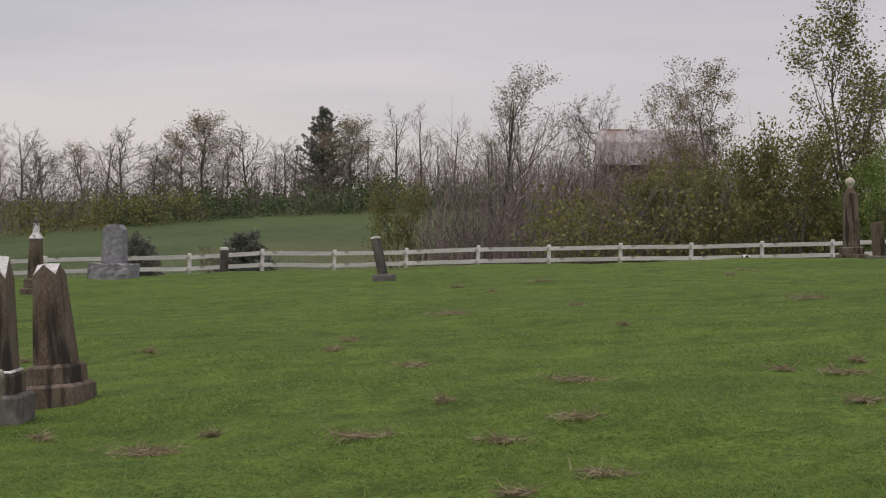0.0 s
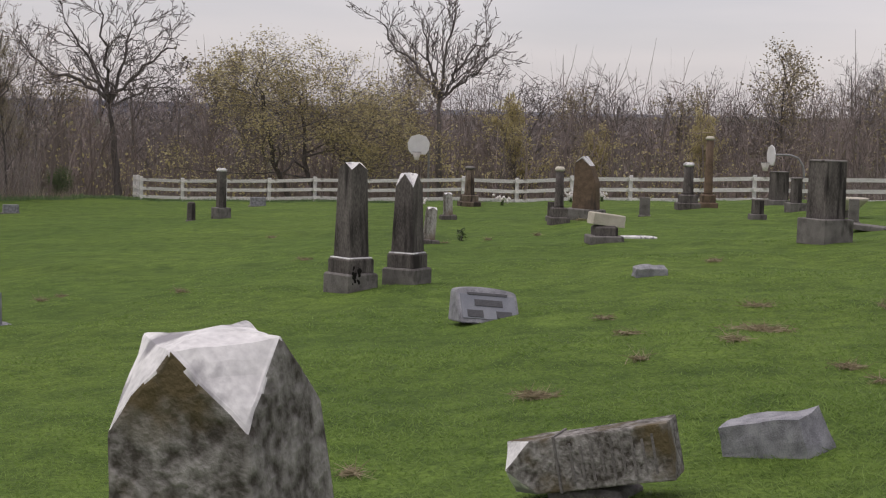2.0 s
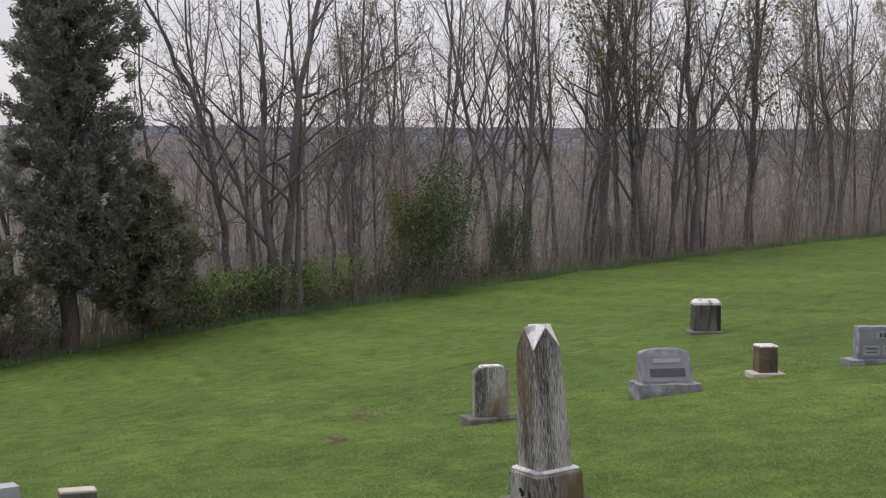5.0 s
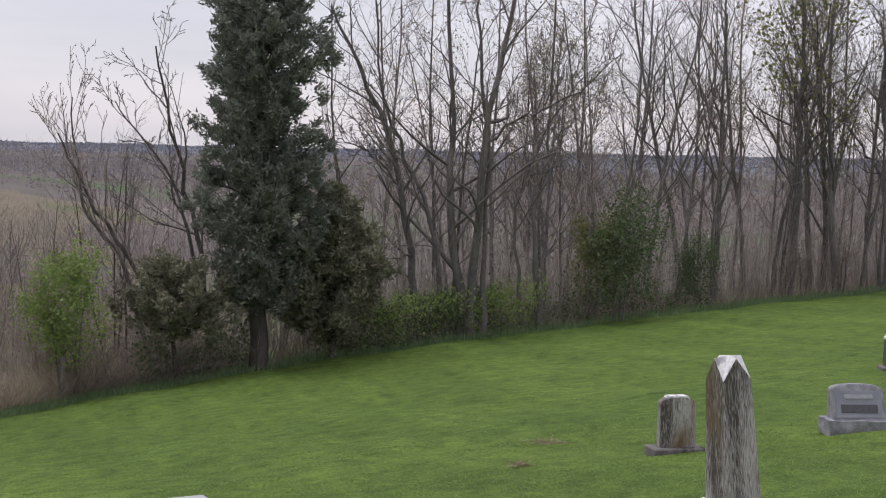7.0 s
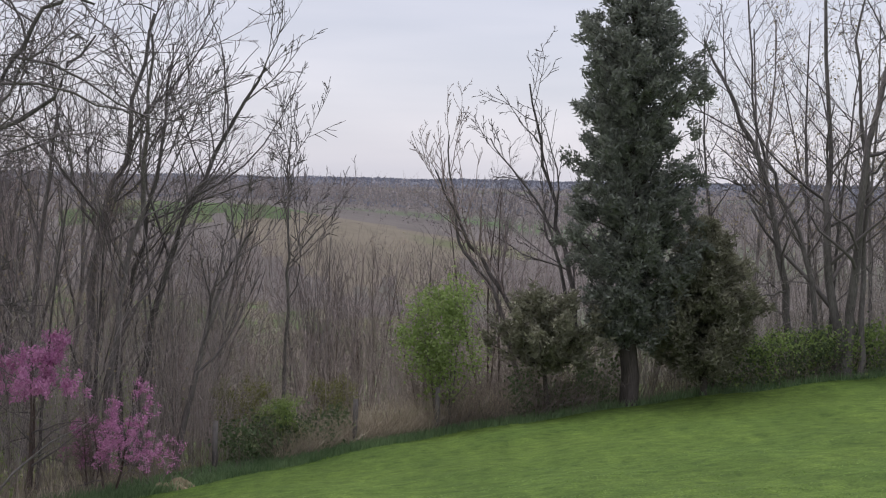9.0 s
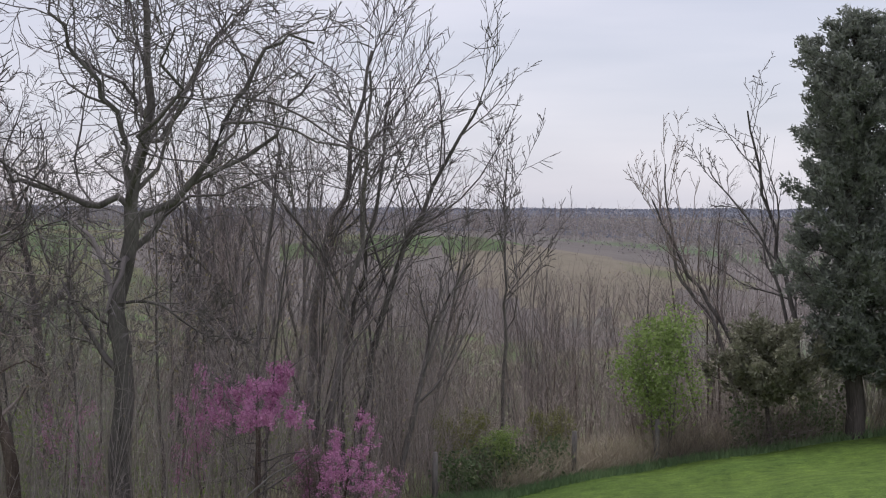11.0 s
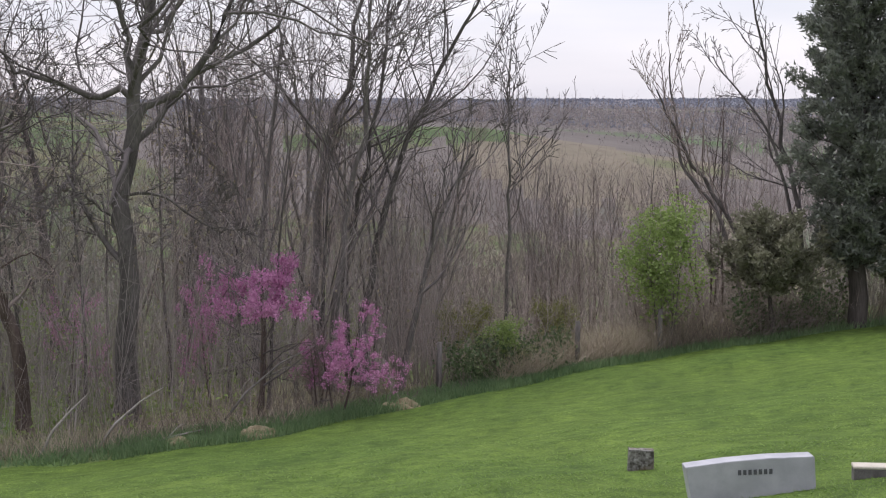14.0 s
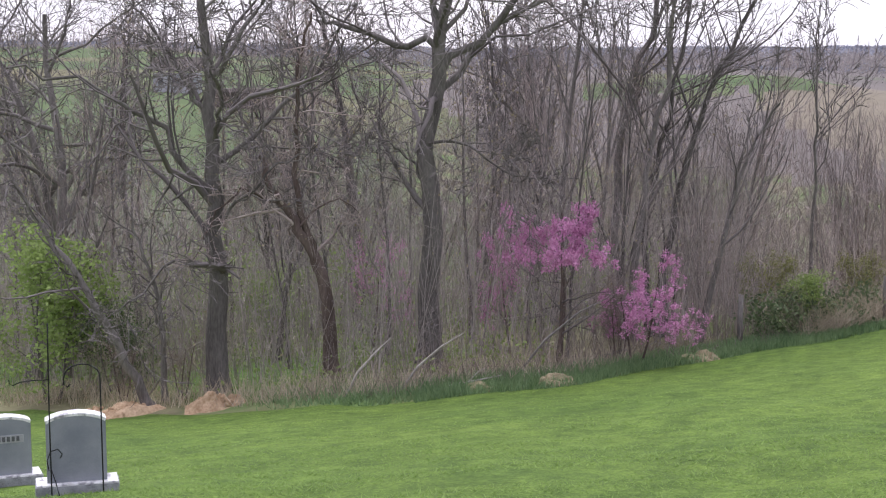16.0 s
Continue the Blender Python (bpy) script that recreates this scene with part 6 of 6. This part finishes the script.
def ribbons(start, way, length, width, bend=0.25, seg=3):
    """Thin tapering stems: one ribbon each, bent a little. Gives vertices and faces."""
    n = len(start)
    way = way / np.linalg.norm(way, axis=1)[:, None]
    side = np.cross(way, rng.normal(0, 1, (n, 3)))
    side /= np.linalg.norm(side, axis=1)[:, None] + 1e-9
    curve = rng.normal(0, bend, (n, 3))
    rows = []
    for k in range(seg + 1):
        t = k / seg
        p = start + way * (length * t)[:, None] + curve * (length * t * t)[:, None]
        w = side * (width * (1 - 0.8 * t))[:, None] / 2
        rows += [p - w, p + w]
    v = np.stack(rows, 1)
    base = (np.arange(n) * (2 * seg + 2))[:, None, None]
    quad = np.array([[2 * k, 2 * k + 1, 2 * k + 3, 2 * k + 2] for k in range(seg)])[None]
    return v.reshape(-1, 3), (base + quad).reshape(-1, 4), curve

def thicket(name, label, az0, az1, inner, outer, n, low, high, twigs, width, material, from_edge=True, power=1.6, category="undergrowth", spread=0.18, seg=3, skip=None, twig_len=0.4):
    az = rng.uniform(az0, az1, n)
    f = rng.uniform(0, 1, n) ** power
    r = (edge(az) if from_edge else 0) + inner + (outer - inner) * f
    if skip:
        keep = ~((az > skip[0]) & (az < skip[1]) & (r > skip[2]) & (r < skip[3]))
        az, r = az[keep], r[keep]
        n = len(az)
    x, y = -r * np.sin(np.radians(az)), r * np.cos(np.radians(az))
    start = np.stack([x, y, ground(x, y) - 0.05], 1)
    way = np.stack([rng.normal(0, spread, n), rng.normal(0, spread, n), np.ones(n)], 1)
    length = low + (high - low) * rng.uniform(0, 1, n) ** 1.5
    v, q, curve = ribbons(start, way, length, np.full(n, width) * rng.uniform(0.6, 1.4, n), seg=seg, bend=0.12)
    vs, qs, total = [v], [q], len(v)
    if twigs:
        wn_ = way / np.linalg.norm(way, axis=1)[:, None]
        for _ in range(twigs):
            t = rng.uniform(0.15, 1.0, n)
            p = start + wn_ * (length * t)[:, None]
            d = wn_ * 0.8 + rng.normal(0, 0.6, (n, 3))
            v2, q2, _c = ribbons(p, d, length * twig_len * rng.uniform(0.3, 1.0, n), np.full(n, width * 0.55), bend=0.2, seg=2)
            vs.append(v2)
            qs.append(q2 + total)
            total += len(v2)
    me = mesh_from(name, np.concatenate(vs), np.concatenate(qs), material)
    return tagged(new(name, me), label, category, kind="stuff")

def leaf_cloud(name, label, spots, count, size, spread, material, category="undergrowth"):
    me = leaf_mesh(name, rng, spots, count, size, spread, material)
    return tagged(new(name, me), label, category, kind="stuff")

def ground_spots(az0, az1, in0, in1, n, h0, h1, from_edge=True):
    az = rng.uniform(az0, az1, n)
    r = (edge(az) if from_edge else 0) + rng.uniform(in0, in1, n)
    x, y = -r * np.sin(np.radians(az)), r * np.cos(np.radians(az))
    return np.stack([x, y, ground(x, y) + rng.uniform(h0, h1, n)], 1)

thicket("wood_understory", "fine grey-brown saplings and twigs filling the wood", 51.5, 83, 1.2, 24, 3800, 1.2, 6.0, 6, 0.024, TWIG)
thicket("wood_brush", "low dead brush along the wood's edge", 52, 84, 0.0, 3.5, 3600, 0.4, 1.5, 4, 0.016, BRUSH, power=1.0, spread=0.35)
thicket("valley_understory", "grey twigs and saplings crowding the valley side", 96, 127, 3.0, 46, 7500, 1.0, 7.0, 6, 0.018, TWIG)
thicket("valley_saplings", "reddish-grey saplings below the lawn", 85, 99, 2.0, 40, 1900, 1.2, 5.5, 9, 0.018, TWIGRED)
thicket("edge_brambles", "dead brambles at the foot of the lawn", 84, 112, 0.4, 3.0, 1500, 0.3, 1.1, 4, 0.014, BRUSH, power=1.0, spread=0.4)
thicket("dead_tangle", "tangle of arching dead stalks and brambles beside the cedar", 83.5, 88.5, 0.3, 2.6, 1300, 0.6, 1.9, 6, 0.016, BRUSH, power=1.0, spread=0.75)
thicket("fence_woods", "brown leafless woods beyond the fence", 21.5, 52.5, 92, 185, 3600, 5.0, 10.0, 8, 0.08, TWIGFAR, False, power=1.0, twig_len=0.28, spread=0.09, category="woods")
thicket("fence_woods_tops", "grey leafless woods behind the fence", 19, 54, 120, 230, 1500, 7.0, 10.5, 9, 0.08, TWIGFAR, False, power=1.0, twig_len=0.22, spread=0.06, category="woods")
thicket("valley_woods", "leafless woods covering the valley", 50, 128, 85, 330, 7000, 5.0, 10.0, 6, 0.11, TWIGFAR, False, power=0.85, category="woods", skip=(106, 130, 130, 999))
thicket("far_woods", "distant leafless woods on the valley's far side", 45, 130, 290, 900, 6000, 8.0, 14.0, 3, 0.42, TWIG, False, power=0.8, category="woods", seg=2, skip=(86.5, 128, 285, 640))
thicket("thicket_right", "reddish thicket beyond the fence", -14, 4.5, 82, 104, 1900, 3.0, 8.5, 7, 0.07, TWIGFAR, False, power=1.0, category="woods")
thicket("ridge_hedge_stems", "tangled hedgerow stems on the ridge", -4, 24, 212, 245, 2300, 3.0, 7.0, 7, 0.09, TWIGFAR, False, power=1.0, category="hedge")
thicket("barn_thicket", "leafless thicket before the barn", -6.8, -0.8, 104, 128, 1500, 6.0, 10.0, 7, 0.08, TWIGFAR, False, power=1.0, category="woods")
thicket("meadow_scrub", "thin scrub in the meadow below the ridge", 4, 24, 80, 130, 1300, 0.8, 3.0, 5, 0.045, TWIG, False, power=1.0)
leaf_cloud("ridge_hedge", "dark green hedgerow under the ridge trees", np.concatenate([ground_spots(a, a + rng.uniform(0.4, 1.3), 210, 226, 30, 0, rng.uniform(1.5, 4.6), False) for a in np.arange(1.5, 15, 0.6)]), 12000, 0.42, 0.8, IVY, "hedge")
leaf_cloud("ridge_bushes", "olive bushes along the ridge", ground_spots(12, 26, 205, 235, 600, 0, 3.5, False), 11000, 0.42, 0.6, OLIVE, "hedge")
leaf_cloud("wood_buds", "opening buds and first leaves in the wood", ground_spots(51, 83, 1, 18, 2600, 1, 8.0), 6500, 0.075, 0.5, BUD, "foliage")
leaf_cloud("valley_buds", "opening buds among valley twigs", ground_spots(96, 126, 2, 30, 2600, 1, 7.0), 6500, 0.075, 0.6, BUD, "foliage")
leaf_cloud("valley_leaves", "fresh green leaves low in the valley", np.concatenate([ground_spots(107, 126, 6, 34, 220, 0.3, 2.5), ground_spots(98, 107, 8, 30, 60, 0.2, 1.5)]), 15000, 0.13, 0.55, NEWLEAF, "foliage")
leaf_cloud("valley_ground_leaves", "low green spring leaves over the wood floor", ground_spots(103, 126, 1.5, 24, 900, 0.0, 0.18), 20000, 0.11, 0.22, NEWLEAF, "foliage")
leaf_cloud("fence_wood_leaves", "pale yellow-green leaves in the woods beyond the fence", ground_spots(24, 52, 95, 130, 110, 1, 5.0, False), 4500, 0.24, 0.9, GOLD, "foliage")
leaf_cloud("thicket_leaves", "young olive leaves in the thicket beyond the fence", ground_spots(-13, 0, 80, 96, 260, 0.5, 4.5, False), 16000, 0.24, 0.8, OLIVE, "foliage")
leaf_cloud("edge_ivy", "green honeysuckle draped over the wood's edge", np.concatenate([ground_spots(73.5, 79.5, 0.3, 2.0, 130, 0.1, 1.35), ground_spots(66, 73.5, 0.5, 2.5, 60, 0.1, 0.9), ground_spots(82.5, 86, 0.5, 2.0, 50, 0.1, 1.2), ground_spots(92, 96, 0.8, 2.2, 60, 0.1, 1.0)]), 15000, 0.11, 0.20, IVY)
leaf_cloud("edge_sprouts", "light green sprouts over the honeysuckle", ground_spots(72, 79, 0.0, 1.5, 110, 0.2, 1.5), 4500, 0.10, 0.18, NEWLEAF)

def blades(name, label, x, y, low, high, width, material, tilt=0.35, category="grass", lean_out=None):
    n = len(x)
    h = rng.uniform(low, high, n)
    th = rng.uniform(0, 2 * math.pi, n)
    z = ground(x, y) - 0.01
    base = np.stack([x, y, z], 1)
    w = np.stack([np.cos(th), np.sin(th), np.zeros(n)], 1) * (width * rng.uniform(0.6, 1.4, n))[:, None] / 2
    tip = base + np.stack([rng.normal(0, tilt, n) * h, rng.normal(0, tilt, n) * h, h], 1)
    v = np.stack([base - w, base + w, tip], 1).reshape(-1, 3)
    return tagged(new(name, mesh_from(name, v, np.arange(3 * n).reshape(-1, 3), material)), label, category, kind="stuff")

def strip(az0, az1, in0, in1, n):
    az = rng.uniform(az0, az1, n)
    r = edge(az) + rng.uniform(in0, in1, n)
    return -r * np.sin(np.radians(az)), r * np.cos(np.radians(az))

blades("rank_grass", "unmown green grass along the edge of the lawn", *strip(50, 108, -0.4, 1.4, 34000), 0.06, 0.30, 0.025, RANK)
az = rng.triangular(83, 97, 114, 26000)
r = edge(az) + rng.uniform(0.0, 1.9, 26000)
blades("rank_bank", "lush unmown weeds on the bank below the redbuds", -r * np.sin(np.radians(az)), r * np.cos(np.radians(az)), 0.06, 0.24, 0.04, RANK, 0.6)
blades("dry_grass", "standing dry straw-coloured grass along the brush", *strip(86, 94.5, 0.6, 2.6, 5200), 0.45, 1.15, 0.020, STRAW, 0.75)
blades("dry_grass_wood", "dry grass under the edge of the wood", *strip(50, 84, 0.8, 3.0, 3200), 0.25, 0.8, 0.02, STRAW, 0.4)
blades("dry_grass_low", "dry stalks at the foot of the slope", *strip(100, 124, 0.6, 2.4, 3000), 0.25, 0.7, 0.018, STRAW, 0.4)
u = rng.uniform(-26, 60, 26000)
a5 = radians(FENCE_AZ)
off = rng.normal(0, 0.25, 26000)
blades("fence_grass", "longer grass under the fence boards", -FOOT * math.sin(a5) - u * math.cos(a5) + off * 0.1, FOOT * math.cos(a5) - u * math.sin(a5) + off, 0.05, 0.20, 0.03, RANK)

# the mown lawn itself: blades thin out with distance
n = 420000
az = rng.uniform(-13.5, 124, n)
r = 6.2 * (34 / 6.2) ** (rng.uniform(0, 1, n) ** 1.25)
keep = r < edge(az) - 0.2
az, r = az[keep], r[keep]
bx_, by_ = -r * np.sin(np.radians(az)), r * np.cos(np.radians(az))
n = len(az)
h = rng.uniform(0.025, 0.062, n) * np.clip(1.15 - r / 34, 0.25, 1) * (1 + 0.25 * np.sin(bx_ * 1.3 + 2 * np.sin(by_ * 0.7)))
th = rng.uniform(0, 2 * math.pi, n)
base = np.stack([bx_, by_, ground(bx_, by_) - 0.006], 1)
w = np.stack([np.cos(th), np.sin(th), np.zeros(n)], 1) * (0.0042 * (r / 8) ** 0.85 * rng.uniform(0.7, 1.4, n))[:, None]
tip = base + np.stack([rng.normal(0, 1.3, n) * h, rng.normal(0, 1.3, n) * h, h * 0.8], 1)
lawn = mesh_from("lawn_grass", np.stack([base - w, base + w, tip], 1).reshape(-1, 3), np.arange(3 * n).reshape(-1, 3), BLADE)
tagged(new("lawn_grass", lawn), "short mown green grass covering the hilltop", "grass", kind="stuff")

# tufts of dried clippings left by the mower
def clippings(x, y, w):
    g = thing("grass_clippings", x, y, random.uniform(0, 180) if w < 0.2 else toward(x, y) + random.uniform(-12, 12), "raked tuft of dried brown grass clippings on the lawn", "grass clippings", "grass clippings", sink=0.0)
    k = int(260 * min(w, 0.6) + 60)
    px, py = rng.normal(0, w * 0.27, k), rng.normal(0, w * 0.08 + 0.02, k)
    lumps = 0.028 * np.abs(np.sin(px * 19 + w * 40)) + 0.01
    pz = rng.uniform(0.005, 1, k) * lumps + 0.012
    d = rng.normal(0, 1, (k, 3)) * (1.3, 0.8, 0.15)
    v, q, _c = ribbons(np.stack([px, py, pz], 1), d, rng.uniform(0.04, 0.11, k), np.full(k, 0.010), bend=0.5, seg=2)
    part("straw", mesh_from("straw", v, q, HAY), None, g)
CLOD = [(0.28, 14.15, 0.59), (-1.24, 11.39, 0.52), (-0.27, 10.86, 0.30), (0.35, 9.58, 0.30), (-1.30, 23.16, 0.57), (3.95, 24.32, 0.78), (-2.82, 11.65, 0.42), (-1.26, 16.23, 0.40), (-2.37, 20.05, 0.18), (0.27, 11.52, 0.32), (2.56, 14.14, 0.50), (-7.02, 14.24, 0.39), (-2.86, 11.86, 0.47), (-7.21, 12.24, 0.15), (-6.93, 10.25, 0.30), (-7.07, 14.18, 0.50), (-6.89, 10.21, 0.30), (-6.94, 14.15, 0.39), (-0.03, 32.88, 0.46), (-2.50, 12.43, 0.13), (4.61, 37.20, 0.53), (-6.59, 16.21, 0.25), (-8.02, 16.10, 0.31), (-1.71, 32.35, 0.34), (-21.53, 7.13, 0.56), (-18.58, 5.80, 0.20)]
for x, y, w in CLOD:
    clippings(x, y, w)
for k in range(30):
    az, r = rng.uniform(-11, 52), 9 + 30 * rng.uniform(0, 1) ** 1.3
    clippings(*polar(az, r), rng.uniform(0.08, 0.26))

# heaps along the edge
def heap(x, y, w, d, h, label, skin, name="soil_heap", category="soil heap", seed=1, lumps=26):
    g = thing(name, x, y, toward(x, y), label, category, sink=0.06)
    bm = bmesh.new()
    bmesh.ops.create_grid(bm, x_segments=34, y_segments=22, size=0.5)
    for v in bm.verts:
        fx, fy = v.co.x * 2, v.co.y * 2
        q = max(0.0, 1 - (fx * fx + fy * fy)) ** 0.8
        z = h * q * (0.65 + 0.7 * noise.noise(Vector((fx * 2.1 + seed, fy * 2.1, 0)))) + 0.10 * h * noise.noise(Vector((fx * 9, fy * 9, seed)))
        v.co = Vector((v.co.x * w, v.co.y * d, max(z, -0.03)))
    part("mound", bm, skin, g)
    for k in range(lumps):
        bm = bmesh.new()
        bmesh.ops.create_icosphere(bm, subdivisions=2, radius=random.uniform(0.03, 0.10))
        for v in bm.verts:
            v.co *= 1 + 0.5 * noise.noise(v.co * 14 + Vector((k, 0, 0)))
        a, q = random.uniform(0, 6.28), random.uniform(0.0, 0.85) ** 0.7
        part("clod", bm, skin, g, "", pose(q * w * 0.5 * math.cos(a), q * d * 0.5 * math.sin(a), max(0.03, h * (1 - q * q) * 0.6), random.uniform(0, 90), 0, random.uniform(0, 360)))
heap(*polar(118.5, 37.2), 2.9, 1.5, 0.46, "heap of orange-brown clay spoil at the lawn's edge", SPOIL, seed=2, lumps=40)
heap(*polar(115.0, 36.6), 1.5, 1.0, 0.42, "low heap of reddish soil and dry stalks", SPOIL, seed=4)
heap(*polar(97.9, 37.8), 1.2, 0.6, 0.34, "small heap of dry tan clippings", SAND, "clippings_heap", "clippings heap", 5, 10)
heap(*polar(102.9, 35.0), 1.3, 0.6, 0.30, "small heap of dry tan clippings on the bank", SAND, "clippings_heap", "clippings heap", 6, 10)
heap(*polar(105.6, 34.6), 0.9, 0.5, 0.24, "low heap of pale clippings and sticks", SAND, "clippings_heap", "clippings heap", 7, 8)
# bleached dead branches lying in the brush
for az, off, ln, rise, label in ((86.2, 1.2, 2.3, 0.9, "bleached dead branch lying over the brush"), (85.4, 0.9, 1.8, 0.6, "fallen pale branch in the brush"), (107.4, 0.6, 1.6, 0.3, "pale dead stick beside the lawn"),
                                 (108.6, 1.0, 1.5, 1.3, "upright bleached dead stem"), (110.5, 1.0, 1.2, 1.2, "pale leaning dead stem"), (89.0, 0.6, 0.5, 0.5, "short broken white stub"), (117.5, 1.8, 1.6, 1.5, "bleached forked dead stem behind the clay heap"), (104.4, 1.6, 2.2, 1.9, "dark leaning dead trunk under the redbud")):
    x, y = polar(az, float(edge(az)) + off)
    g = thing("dead_branch", x, y, az + random.uniform(-30, 30), label, "dead branch", "dead branches", sink=0.04)
    part("stem", tube_bm([(0, 0, 0), (ln * 0.3, 0.05, rise * 0.45), (ln * 0.65, -0.04, rise * 0.8), (ln, 0.06, rise)], [0.035, 0.03, 0.022, 0.01], 6), DEAD if "dark" not in label else BARK, g)
    part("twig", tube_bm([(ln * 0.5, 0, rise * 0.62), (ln * 0.68, 0.2, rise * 0.62 + 0.18), (ln * 0.8, 0.34, rise * 0.62 + 0.22)], [0.016, 0.012, 0.006], 5), DEAD if "dark" not in label else BARK, g)
# fence posts of an old wire fence in the brush
for az, off in ((88.7, 0.7), (91.6, 0.9), (96.5, 1.3)):
    x, y = polar(az, float(edge(az)) + off)
    g = thing("wooden_post", x, y, 10, "old dark wooden fence post in the brush", "post", "old posts", sink=0.1)
    part("post", tube_bm([(0, 0, 0), (0.01, 0, 0.7), (0.0, 0.01, 1.35)], [0.075, 0.07, 0.065], 8), BARK, g)

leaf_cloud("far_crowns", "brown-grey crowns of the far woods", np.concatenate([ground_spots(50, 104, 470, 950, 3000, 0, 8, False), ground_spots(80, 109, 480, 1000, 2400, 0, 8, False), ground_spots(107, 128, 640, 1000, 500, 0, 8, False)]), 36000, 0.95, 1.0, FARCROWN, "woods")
# trees on the skyline, kilometres off; air haze is put into their colour
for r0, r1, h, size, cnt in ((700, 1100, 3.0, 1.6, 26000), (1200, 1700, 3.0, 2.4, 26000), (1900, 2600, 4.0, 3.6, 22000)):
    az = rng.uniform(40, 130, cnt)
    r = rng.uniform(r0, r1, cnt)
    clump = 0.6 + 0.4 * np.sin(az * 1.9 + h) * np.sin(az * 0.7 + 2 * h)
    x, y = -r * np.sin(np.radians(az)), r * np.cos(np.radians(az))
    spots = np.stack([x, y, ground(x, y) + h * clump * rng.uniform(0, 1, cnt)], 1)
    leaf_cloud("skyline_woods", "bare woods on the distant skyline, air haze put into their colour", spots, cnt, size, 0.3, HAZELEAF, "woods")
